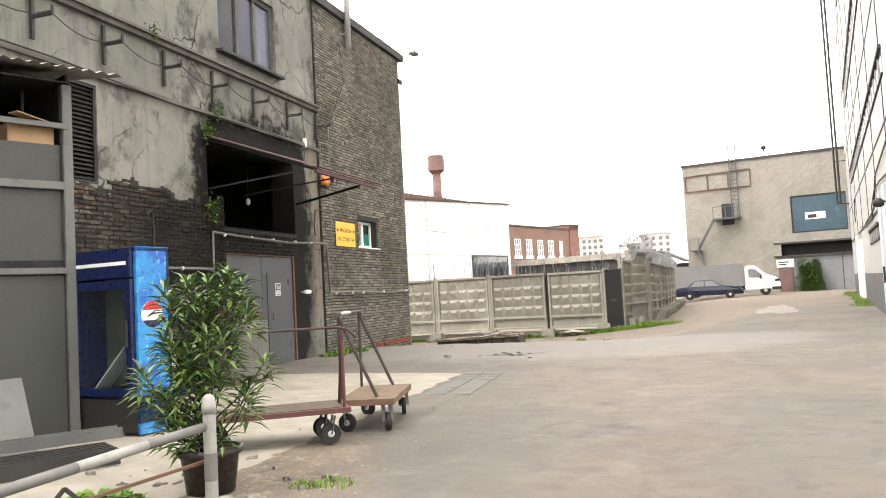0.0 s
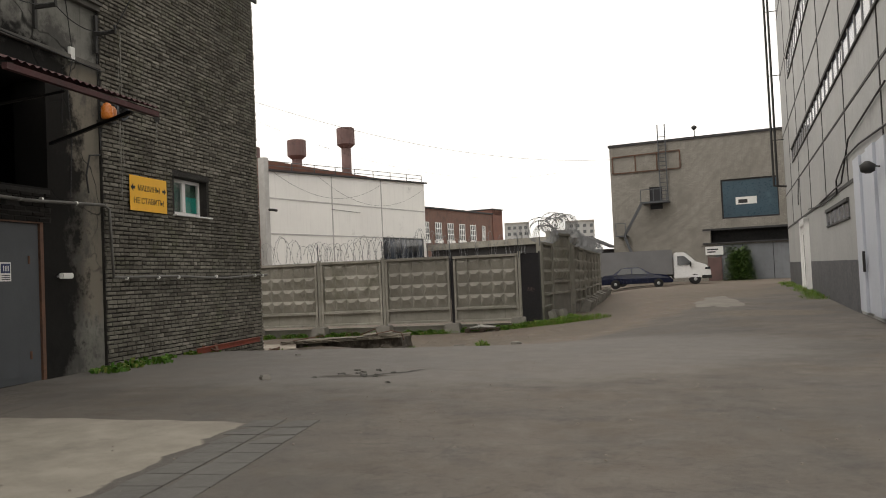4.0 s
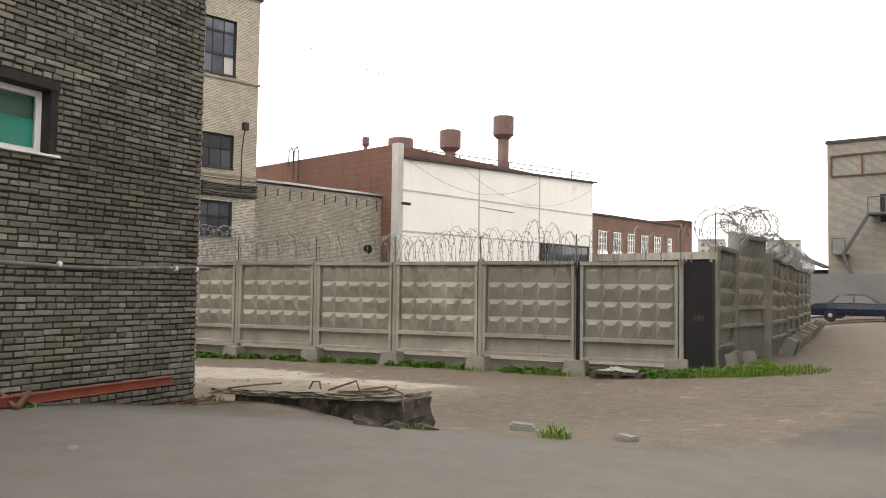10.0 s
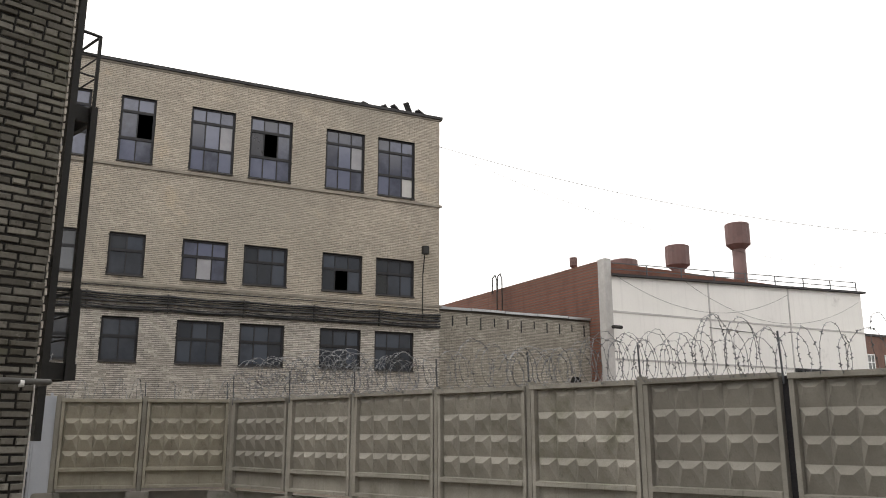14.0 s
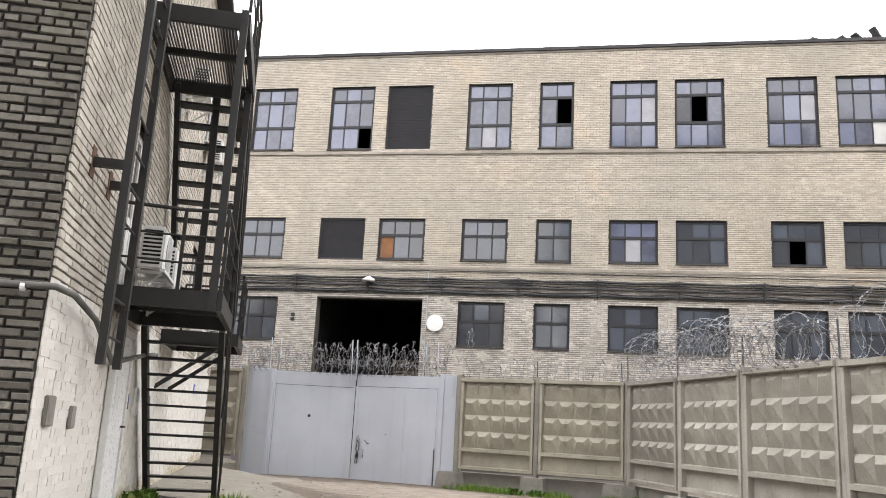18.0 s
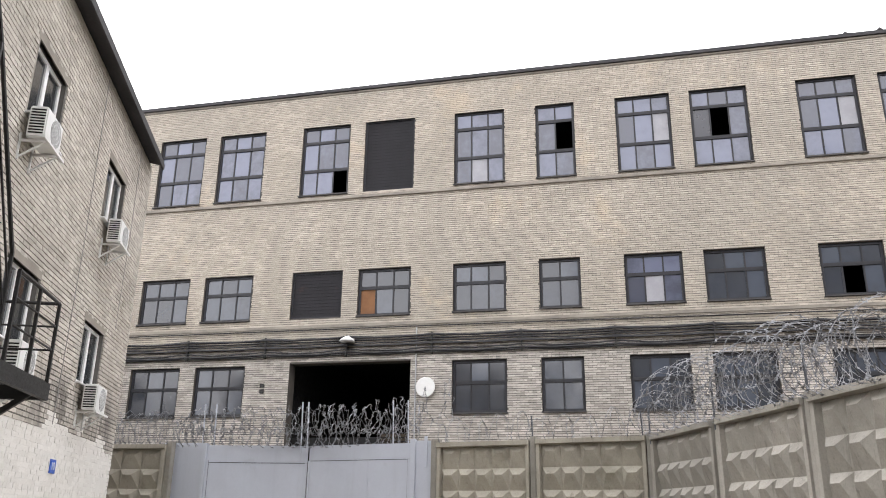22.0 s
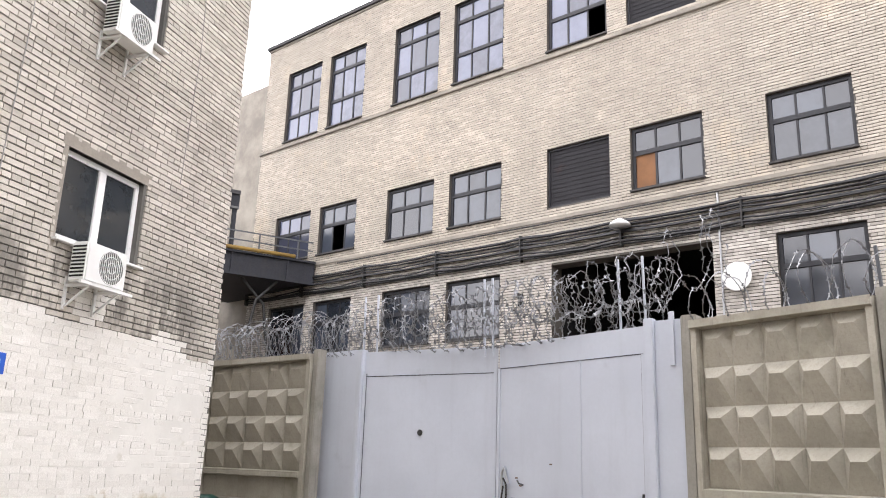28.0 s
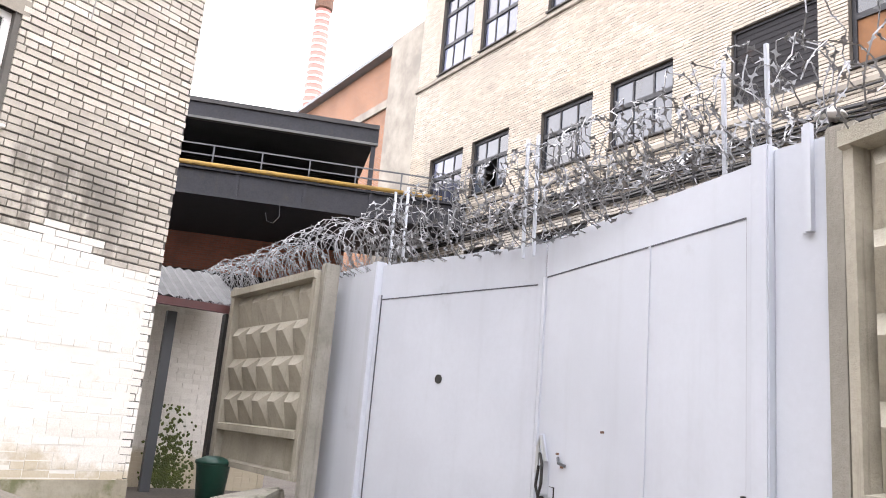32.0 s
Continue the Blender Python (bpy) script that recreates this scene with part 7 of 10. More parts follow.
for s, wall_s in ((8.2, 7.32), (9.6, 9.6), (10.9, 10.9)):
    part("rafter", Mesh().bar((s, 0.0, 4.86), (s, 2.4, 4.0), 0.06), STEEL_BLACK, cn)
    part("strut", Mesh().bar((wall_s, 0.0, 3.86), (s, 2.05, 4.02), 0.05 if s < 9 else 0.03), STEEL_BLACK, cn)
part("front_beam", Mesh().bar((8.1, 2.4, 3.97), (11.0, 2.4, 3.97), 0.07), CANOPY_RED, cn)
al = thing("alarm_lamp", FRONT.stand(6.1, 0.0, 4.6), "orange alarm lamp on the edge of the plaster", "lamp")
part("dome", Mesh().lathe([(0.075, -0.14), (0.10, -0.1), (0.10, 0.06), (0.06, 0.13), (0.02, 0.15)], 14, 0.0, 0.17), surface("orange_lamp_glass", (0.62, 0.20, 0.03), (0.50, 0.15, 0.03), rough=0.3, big=4, fine=20, height=0.0005), al, "orange lamp glass", smooth=True)
part("second_dome", Mesh().lathe([(0.06, -0.10), (0.085, -0.07), (0.085, 0.05), (0.05, 0.11), (0.02, 0.12)], 14, -0.16, 0.15), surface("faded_orange_lamp_glass", (0.42, 0.14, 0.035), (0.32, 0.11, 0.03), rough=0.4, big=4, fine=20, height=0.0005), al, "faded orange lamp glass", smooth=True)
part("bracket", Mesh().box(-0.22, 0.03, -0.02, 0.2, -0.19, -0.14), STEEL_BLACK, al)
lamp = thing("hall_lamp", FRONT.stand(9.0, -0.3, 3.78), "small white lamp inside the dark hall", "lamp")
part("bulb", Mesh().lathe([(0.015, -0.06), (0.05, -0.02), (0.05, 0.03), (0.02, 0.1)], 12), AC_WHITE, lamp, smooth=True)
part("cord", Mesh().tube([(0, 0, 0.1), (0, 0, 1.14)], 0.008, 5), CABLE, lamp)

br = thing("cable_brackets", FRONT.m, "row of steel brackets carrying a slack black cable", "cables")
spots = [6.15, 7.63, 9.14, 10.7, 12.23, 13.8, 15.3, 16.8, 18.3]
for s in spots:
    part("bracket", Mesh().box(s - 0.03, s + 0.03, 0.0, 0.05, 5.62, 6.28).box(s - 0.025, s + 0.025, 0.05, 0.42, 5.93, 5.98).box(s - 0.02, s + 0.02, 0.395, 0.42, 5.98, 6.07), STEEL_BLACK, br)
for k, (o, sag) in enumerate(((0.36, 0.2),)):
    pts = []
    for a, b in zip(spots, spots[1:]):
        pts += sag_line((a, o, 6.0), (b, o, 6.0), sag, 10)[:-1]
    part("cable", Mesh().tube(pts, 0.009, 6), CABLE, br)
part("cable", Mesh().tube([(6.1, 0.08, 5.3), (9, 0.1, 5.38), (12, 0.1, 5.3), (15, 0.1, 5.42), (20, 0.1, 5.4)], 0.016, 6), CABLE, br)
part("cable", Mesh().tube([(6.1, 0.36, 6.0), (5.4, 0.5, 7.2), (4.9, 0.2, 8.4)], 0.01, 5), CABLE, br)
wj = thing("junction_box", FRONT.stand(6.75, -0.04, 5.45), "small pale junction box with thin hanging cables", "box")
part("box", Mesh().box(-0.06, 0.06, 0, 0.06, -0.12, 0.12), AC_WHITE, wj, bevel=0.01)
part("cable", Mesh().tube([(0.1, 0.02, 0.9), (0.03, 0.04, 0.3), (0.0, 0.04, 0.1)], 0.008, 5), CABLE, wj)
part("cable", Mesh().tube([(0.0, 0.04, -0.1), (0.12, 0.03, -0.6), (0.05, 0.03, -1.5), (0.12, 0.03, -2.4)], 0.008, 5), CABLE, wj)
part("cable", Mesh().tube([(-0.05, 0.04, -0.1), (0.25, 0.03, -0.3), (0.28, 0.03, -1.2)], 0.007, 5), CABLE, wj)
part("hanging_tube", Mesh().tube([(-0.65, 0.05, -1.6), (-0.35, 0.06, -1.65), (-0.25, 0.06, -2.0), (-0.3, 0.06, -2.3)], 0.016, 6), CABLE, wj)
part("edge_cable", Mesh().tube([(-0.68, 0.03, 2.0), (-0.66, 0.035, 0.4), (-0.69, 0.03, -1.5)], 0.01, 5), CABLE, wj)
vc = thing("wall_cable", FRONT.stand(12.75, 0.06, 0.0), "dark hose hanging down the bare brick wall", "cable")
part("hose", Mesh().tube([(0.16, 0.0, 3.18), (0.08, 0.02, 3.24), (0.01, 0.02, 3.16), (0.0, 0.02, 2.8), (0.02, 0.02, 1.6)], 0.024, 8), CABLE, vc)
fp = thing("flue_pipe", FRONT.stand(4.3, 0.2, 8.5), "bright galvanised flue pipe above the brick front", "pipe")
part("pipe", Mesh().tube([(0, 0, 0), (0, 0, 3.6)], 0.085, 12), STEEL_GALV, fp, smooth=True)
part("clamp", Mesh().box(-0.02, 0.02, -0.2, 0.02, 0.4, 0.44), STEEL_GALV, fp)
fl = thing("corner_floodlight", FRONT.stand(-0.1, 0.05, 9.2), "floodlight on an arm at the roof corner", "lamp")
part("arm", Mesh().bar((0.1, 0, 0.2), (-0.25, 0.35, 0.34), 0.03), STEEL_GREY, fl)
part("head", Mesh().box(-0.52, -0.2, 0.26, 0.5, 0.34, 0.44), STEEL_GREY, fl, bevel=0.02)
ho = thing("round_vent", FRONT.stand(5.5, 0.03, 4.74), "round grey metal vent with slats in dark brick", "vent")
part("ring", Mesh().lathe([(0.185, 0), (0.185, 0.05), (0.15, 0.06), (0.145, 0.0)], 28), STEEL_GREY, ho, m=Matrix.Rotation(radians(-90), 4, "X"))
part("backing", Mesh().lathe([(0.146, 0.0), (0.146, 0.006), (0.01, 0.006)], 24), SHADE_BLACK, ho, m=Matrix.Rotation(radians(-90), 4, "X"))
for k in range(-4, 5):
    h_ = math.sqrt(0.145 ** 2 - (0.03 * k) ** 2)
    part("slat", Mesh().bar((-h_, 0.028, 0.03 * k), (h_, 0.028, 0.03 * k), 0.02, 0.004), STEEL_BLACK, ho)
LIME = surface("lime_run", (0.26, 0.25, 0.225), (0.16, 0.155, 0.14), big=8, fine=50, height=0.001)
for k, (s0, z0, z1, w_) in enumerate(((5.52, 4.55, 2.7, 0.010), (5.45, 4.53, 3.6, 0.008), (5.56, 4.56, 3.2, 0.006), (5.46, 6.2, 4.93, 0.012), (5.53, 5.7, 4.93, 0.008), (4.37, 4.72, 4.3, 0.02))):
    run_ = Mesh().tube([(s0 + 0.012 * math.sin(2.3 * i_ + k), 0.026, z0 + (z1 - z0) * i_ / 9) for i_ in range(10)], w_, 5, w_ * 0.5)
    solid("lime_run", run_, LIME, FRONT.m, "thin white lime run down the dark bricks", "stain", "lime runs on the brick front")
ph = thing("pipe_hole", FRONT.stand(4.36, 0.02, 4.8), "empty round pipe hole with a pale rim", "hole")
part("rim", Mesh().lathe([(0.10, 0.0), (0.10, 0.012), (0.085, 0.012)], 20), MORTAR_DARK, ph, m=Matrix.Rotation(radians(-90), 4, "X"))
part("plug", Mesh().lathe([(0.086, 0.0), (0.086, 0.004), (0.01, 0.004)], 18), PLASTER, ph, "old mortar plug", m=Matrix.Rotation(radians(-90), 4, "X"))
for s, o, z in ((0.1, 0.05, 8.55),):
    solid("wall_hook", Mesh().box(-0.25, 0.05, 0.0, 0.06, -0.05, 0.1), STEEL_BLACK, FRONT.stand(s, o - 0.02, z), "dark iron bracket at the house corner", "bracket", bevel=0.01)

# ---- lean-to shed beside the front ----
SHED = Frame(-9.07, 4.64, -0.088, -0.996, True)
sh = thing("metal_shed", SHED.m, "lean-to shed of grey metal sheets with an open top", "shed")
part("post", Mesh().box(-0.06, 0.05, -0.06, 0.05, 0.05, 4.15), SHED_RAIL, sh, "grey steel post", bevel=0.008)
part("sheet", Mesh().box(0.06, 5.0, -0.03, 0.0, 0.1, 1.96), SHED_GREY, sh)
part("sheet", Mesh().box(0.06, 5.0, -0.05, -0.02, 2.12, 2.94), SHED_GREY, sh)
part("sheet", Mesh().box(0.06, 5.0, -0.05, -0.02, 3.0, 3.45), SHED_GREY, sh)
part("rail", Mesh().box(0.05, 5.0, -0.02, 0.05, 2.93, 3.02), SHED_RAIL, sh, bevel=0.006)
part("rail", Mesh().box(0.05, 5.0, -0.02, 0.06, 1.97, 2.04), SHED_RAIL, sh, bevel=0.006)
# black strip that paints the rail's shadow between the sheets
part("gap", Mesh().box(0.06, 5.0, -0.06, 0.004, 1.955, 2.125), SHADE_BLACK, sh)
part("rail", Mesh().bar((0.0, 0.04, 3.66), (5.0, 0.04, 3.7), 0.06), SHED_RAIL, sh)
for k in range(5):
    part("inner_bar", Mesh().bar((0.25 + 0.3 * k, -0.6, 3.4), (0.25 + 0.3 * k, -0.6, 4.3), 0.03), SHED_GREY, sh)
q = Mesh()
for i in range(36):
    s = -0.5 + i * 0.15
    for a, b, h0, h1 in ((s, s + 0.075, 0.0, 0.035), (s + 0.075, s + 0.15, 0.035, 0.0)):
        q.face((a, 0.4, 4.24 + h0), (b, 0.4, 4.24 + h1), (b, -3.2, 4.95 + h1), (a, -3.2, 4.95 + h0))
part("corrugated_roof", q, surface("pale_asbestos_sheet", (0.36, 0.35, 0.33), (0.25, 0.245, 0.23), (0.12, 0.12, 0.10), big=1.5, fine=20, height=0.004), sh)
# near-black back sheet and ceiling added to keep the open top dark
part("back_sheet", Mesh().box(-0.1, 5.0, -3.1, -3.05, 0.0, 4.8), SHADE_BLACK, sh)
part("end_sheet", Mesh().box(-0.06, -0.03, -3.0, -0.06, 0.05, 4.3), STEEL_BLACK, sh)
part("ceiling_sheet", Mesh().box(-0.06, 5.0, -3.0, 0.0, 4.18, 4.2), STEEL_BLACK, sh)
CARD = surface("brown_cardboard", (0.33, 0.215, 0.12), (0.27, 0.175, 0.10), big=3, fine=20, height=0.001)
bx = thing("cardboard_box", SHED.stand(0.35, -0.25, 3.45), "brown cardboard box lying on the shed rail", "box")
part("carton", Mesh().box(-0.25, 0.25, -0.18, 0.18, 0, 0.22), CARD, bx, bevel=0.008)
part("flap", Mesh().bar((-0.25, 0.2, 0.22), (0.25, 0.34, 0.3), 0.16, 0.01), CARD, bx)

# ---- drinks fridge ----
FRIDGE_BLUE = surface("dark_blue_enamel", (0.004, 0.010, 0.060), (0.003, 0.007, 0.042), rough=0.35, big=2, fine=20, height=0.0004)


def picture_side():
    n = Nodes("ice_picture_print")
    a = n.noise(4.0, 6.0, 0.7)
    b = n.noise(11.0, 5.0, 0.7)
    c = n.mix(n.step(a, 0.4, 0.6), (0.008, 0.085, 0.34), (0.02, 0.22, 0.50))
    c = n.mix(n.step(b, 0.56, 0.7, 0.0, 0.6), c, (0.40, 0.56, 0.64))
    return n.done(c, 0.35)


fr_ = thing("drinks_fridge", pose(-8.635, 4.83, 0.16, 0, 0, 10.5), "old blue glass-door drinks fridge with an icy print", "fridge")
part("body", Mesh().box(-0.49, 0.49, 0.43, 0.47, 0.12, 2.05).box(-0.49, -0.45, 0.0, 0.43, 0.12, 2.05).box(-0.45, 0.49, 0.0, 0.43, 2.01, 2.05).box(-0.45, 0.49, 0.0, 0.43, 0.12, 0.42), FRIDGE_BLUE, fr_)
part("side_print", Mesh().box(0.45, 0.49, 0.0, 0.46, 0.0, 2.06), picture_side(), fr_, "blue side panel printed with ice")
LOGO_RED = surface("red_print", (0.45, 0.02, 0.02), (0.4, 0.02, 0.02), rough=0.35)
part("round_mark", Mesh().lathe([(0.15, 0.0), (0.15, 0.003)], 28), PVC, fr_, "plain round mark", m=Matrix.Translation((0.491, 0.2, 1.3)) @ Matrix.Rotation(radians(90), 4, "Y"))
for nm, lo, hi, paint in (("round_mark_top", 20, 160, LOGO_RED), ("round_mark_foot", 205, 335, FRIDGE_BLUE)):
    cap = Mesh()
    cap.face(*[(0.4955, 0.2 + 0.148 * math.cos(radians(lo + (hi - lo) * i / 14)), 1.3 + 0.148 * math.sin(radians(lo + (hi - lo) * i / 14))) for i in range(15)])
    part(nm, cap, paint, fr_)
part("header_panel", Mesh().box(-0.49, 0.45, -0.06, 0.0, 1.72, 2.04), FRIDGE_BLUE, fr_, bevel=0.01)
part("header_strip", Mesh().box(-0.42, 0.4, -0.065, -0.06, 1.86, 1.9), PVC, fr_)
dr = part("door", Mesh().box(-0.49, -0.40, -0.06, -0.01, 0.42, 1.7).box(0.36, 0.45, -0.06, -0.01, 0.42, 1.7).box(-0.4, 0.36, -0.06, -0.01, 1.6, 1.7).box(-0.4, 0.36, -0.06, -0.01, 0.42, 0.5), FRIDGE_BLUE, fr_)
gp = part("glass", Mesh().box(-0.4, 0.36, -0.04, -0.03, 0.5, 1.6), CLEAR.mat, dr)
gp.visible_shadow = False
part("handle", Mesh().box(0.37, 0.41, -0.1, -0.06, 0.95, 1.25), STEEL_BLACK, dr, bevel=0.008)
part("inner_back", Mesh().box(-0.45, 0.45, 0.37, 0.41, 0.42, 2.0), surface("grimy_fridge_liner", (0.10, 0.115, 0.11), (0.06, 0.07, 0.068), big=3, fine=20), fr_)
part("fallen_shelf", Mesh().bar((-0.3, 0.15, 0.46), (0.25, 0.22, 1.05), 0.25, 0.015), AC_WHITE, fr_)
# black panel painted for the darkness of an open base
part("base_grille", Mesh().box(-0.45, 0.45, -0.02, 0.02, 0.02, 0.38), STEEL_BLACK, fr_)

# ---- wrapped goods, bag, tyres, tank, pallets along the wall ----
def pallet(m, label="weathered wooden pallet", group="pallets"):
    t = thing("pallet", m, label, "pallet", group)
    for y in (-0.35, 0.0, 0.35):
        part("runner", Mesh().box(-0.6, 0.6, y - 0.05, y + 0.05, 0.0, 0.02), WOOD_OLD, t)
        for x in (-0.53, 0.0, 0.53):
            part("block", Mesh().box(x - 0.07, x + 0.07, y - 0.05, y + 0.05, 0.02, 0.1), WOOD_OLD, t)
    for k in range(7):
        part("slat", Mesh().box(-0.6 + k * 0.18, -0.6 + k * 0.18 + 0.11, -0.4, 0.4, 0.12, 0.14), WOOD_OLD, t)
    part("stringer", Mesh().box(-0.6, 0.6, -0.4, -0.31, 0.1, 0.12), WOOD_OLD, t)
    part("stringer", Mesh().box(-0.6, 0.6, 0.31, 0.4, 0.1, 0.12), WOOD_OLD, t)
    return t


WRAP = Nodes("stretch_wrapped_goods")
g1 = WRAP.noise(2.4, 4.0, 0.55, stretch=(3.0, 3.0, 0.9))
WRAP.done(WRAP.mix(WRAP.step(g1, 0.35, 0.65), (0.29, 0.29, 0.285), (0.35, 0.35, 0.345)), WRAP.step(g1, 0.3, 0.7, 0.25, 0.4), g1, 0.05)
WRAP = WRAP.mat
p1 = FRONT.stand
pallet(p1(14.35, 0.9, ground(-11.8, 7.2)), "weathered pallet under wrapped goods")
zg = ground(-11.8, 7.2) + 0.145
solid("wrapped_stack", Mesh().box(-0.58, 0.58, -0.4, 0.4, 0, 0.78), WRAP, p1(14.35, 0.9, zg), "pallet load wrapped in clear white film", "pallet load", "wrapped pallet loads", bevel=0.05)
pallet(p1(14.35, 0.85, zg + 0.785), "weathered pallet between two wrapped loads")
solid("wrapped_stack", Mesh().box(-0.5, 0.5, -0.36, 0.36, 0, 0.72), WRAP, p1(14.4, 0.85, zg + 0.93), "smaller load of white sacks wrapped in film", "pallet load", "wrapped pallet loads", bevel=0.06)
BAG = surface("blue_tarpaulin", (0.011, 0.025, 0.110), (0.007, 0.017, 0.077), rough=0.4, big=3, fine=15, height=0.006)
bg = thing("blue_sack", p1(13.32, 1.12, ground(-12.2, 8.0)), "tall blue printed tarpaulin sack, slumped", "sack")
q = Mesh()
rows_ = [(0.0, 0.46, 0.26), (0.15, 0.55, 0.30), (0.5, 0.54, 0.27), (0.9, 0.48, 0.2), (1.15, 0.43, 0.15), (1.27, 0.46, 0.1)]
for z, rx, ry in rows_:
    for k in range(20):
        a = 2 * math.pi * k / 20
        w_ = 1 + 0.07 * math.sin(3 * a + z * 5) + 0.05 * math.sin(7 * a - z * 9)
        q.v.append((rx * math.copysign(abs(math.cos(a)) ** 0.45, math.cos(a)) * w_, ry * math.copysign(abs(math.sin(a)) ** 0.6, math.sin(a)) * w_ + 0.1 * (1.3 - z) * 0.4, z + 0.04 * math.sin(2 * a + 1) * (z > 1.0)))
for i in range(len(rows_) - 1):
    for k in range(20):
        q.f.append((i * 20 + k, i * 20 + (k + 1) % 20, (i + 1) * 20 + (k + 1) % 20, (i + 1) * 20 + k))
q.f.append(tuple(range(100, 120)))
part("sack", q, BAG, bg, smooth=True)
wp = Mesh()
wp.face((0.32, 0.345, 0.62), (0.0, 0.345, 0.62), (0.0, 0.325, 0.78), (0.28, 0.325, 0.86))
wp.face((0.24, 0.32, 0.84), (0.08, 0.32, 0.80), (0.10, 0.275, 1.06), (0.19, 0.275, 1.10))
PRINT = surface("faded_print", (0.30, 0.32, 0.38), (0.18, 0.20, 0.28), (0.05, 0.07, 0.16), big=6, fine=30, height=0.001)
part("white_print", wp, PRINT, bg, "faded white print")
for k, w_ in enumerate((0.4, 0.3, 0.34)):
    part("print_line", Mesh().box(0.0, w_, 0.328, 0.335, 0.3 - k * 0.06, 0.322 - k * 0.06), PRINT, bg, "faded line of print")


def tyre(m, label):
    q = Mesh()
    prof = [(0.22, -0.1), (0.28, -0.12), (0.32, -0.1), (0.335, 0.0), (0.32, 0.1), (0.28, 0.12), (0.22, 0.1)]
    n = 28
    for k in range(n):
        a = 2 * math.pi * k / n
        for r, h in prof:
            q.v.append((r * math.cos(a), r * math.sin(a), h))
    m_ = len(prof)
    for k in range(n):
        for j in range(m_):
            q.f.append((k * m_ + j, ((k + 1) % n) * m_ + j, ((k + 1) % n) * m_ + (j + 1) % m_, k * m_ + (j + 1) % m_))
    return solid("tyre", q, RUBBER, m, label, "tyre", "old tyres by the wall", smooth=True)


tyre(p1(12.96, 1.36, ground(-11.6, 8.5) + 0.33) @ Matrix.Rotation(radians(35), 4, "Z") @ Matrix.Rotation(radians(80), 4, "X"), "worn black tyre leaning on the blue sack")
tyre(p1(13.15, 0.72, 1.63) @ Matrix.Scale(1.35, 4), "large worn tyre lying on a crate")
solid("crate", Mesh().box(-0.45, 0.45, -0.3, 0.3, 0, 1.3), PANEL_GREY, p1(13.2, 0.45, 0.18), "grey plastic crate stack behind the sack", "crate", bevel=0.03)
gt = ground(-11.9, 9.2)
pallet(p1(12.2, 1.25, gt), "dark weathered pallet under the tank")
tk = thing("grey_tank", p1(12.25, 1.25, gt + 0.145), "grey concrete ring tank on a pallet, dusty", "tank")
TANK = surface("grey_tub_concrete", (0.108, 0.104, 0.092), (0.078, 0.076, 0.067), (0.054, 0.052, 0.045), rough=0.6, big=1.5, fine=12, height=0.003, streak=0.3)
part("tub", Mesh().lathe([(0.62, 0.0), (0.63, 0.015), (0.63, 0.905), (0.62, 0.92), (0.55, 0.92)], 36), TANK, tk)
for k in range(3):
    pallet(p1(12.4 + 0.04 * k, 1.2 - 0.03 * k, gt + 1.08 + 0.142 * k) @ Matrix.Rotation(radians(4 * k - 3), 4, "Z"), "weathered wooden pallet stacked on the tub")


# ---- two hand trolleys ----
def wheel(parent, x, y, z, r, width, turn, name="wheel"):
    w_ = part(name, Mesh().lathe([(r * 0.55, -width / 2), (r * 0.95, -width / 2), (r, -width * 0.25), (r, width * 0.25), (r * 0.95, width / 2), (r * 0.55, width / 2)], 22), RUBBER, parent, m=Matrix.Translation((x, y, z)) @ Matrix.Rotation(radians(turn), 4, "Z") @ Matrix.Rotation(radians(90), 4, "X"))
    part("rim", Mesh().lathe([(r * 0.18, -width * 0.6), (r * 0.56, -width * 0.35), (r * 0.56, width * 0.35), (r * 0.18, width * 0.6)], 16), STEEL_GALV, w_)
    return w_


def caster(parent, x, y, top, r, turn):
    wheel(parent, x, y, r, r, 0.05, turn)
    fk = Mesh()
    a = radians(turn)
    for sgn in (-1, 1):
        ox, oy = -math.sin(a) * 0.04 * sgn, math.cos(a) * 0.04 * sgn
        fk.bar((x + ox, y + oy, r), (x + ox + 0.04 * math.cos(a), y + oy + 0.04 * math.sin(a), top), 0.045, 0.008)
    part("fork", fk, SHED_RAIL, parent)


z2 = ground(-6.4, 6.9)
c2 = thing("platform_trolley", pose(-6.46, 6.86, z2, 0, 0, 123), "brown plywood platform trolley with a tubular handle", "trolley", "hand trolleys")
part("deck", Mesh().box(-0.7, 0.7, -0.31, 0.31, 0.325, 0.35), WOOD_CART, c2, bevel=0.004)
part("deck_frame", Mesh().box(-0.7, 0.7, -0.31, -0.27, 0.285, 0.325).box(-0.7, 0.7, 0.27, 0.31, 0.285, 0.325).box(-0.7, -0.66, -0.27, 0.27, 0.285, 0.325).box(0.66, 0.7, -0.27, 0.27, 0.285, 0.325), STEEL_RUST, c2)
BROWN = surface("brown_painted_tube", (0.038, 0.024, 0.020), (0.026, 0.018, 0.016), (0.06, 0.045, 0.04), rough=0.75, big=5, fine=40, height=0.0006)
for x in (-0.52, 0.62):
    part("handle_leg", Mesh().tube([(x, 0.29, 0.35), (x, 0.29, 1.27)], 0.017, 8), BROWN, c2)
    part("brace", Mesh().tube([(x, 0.29, 1.24), (x - 0.0, -0.1, 0.35)], 0.019, 8), BROWN, c2)
part("handle_bar", Mesh().tube([(-0.62, 0.29, 1.22), (-0.6, 0.29, 1.27), (0.72, 0.29, 1.27), (0.74, 0.29, 1.2)], 0.016, 8), BROWN, c2)
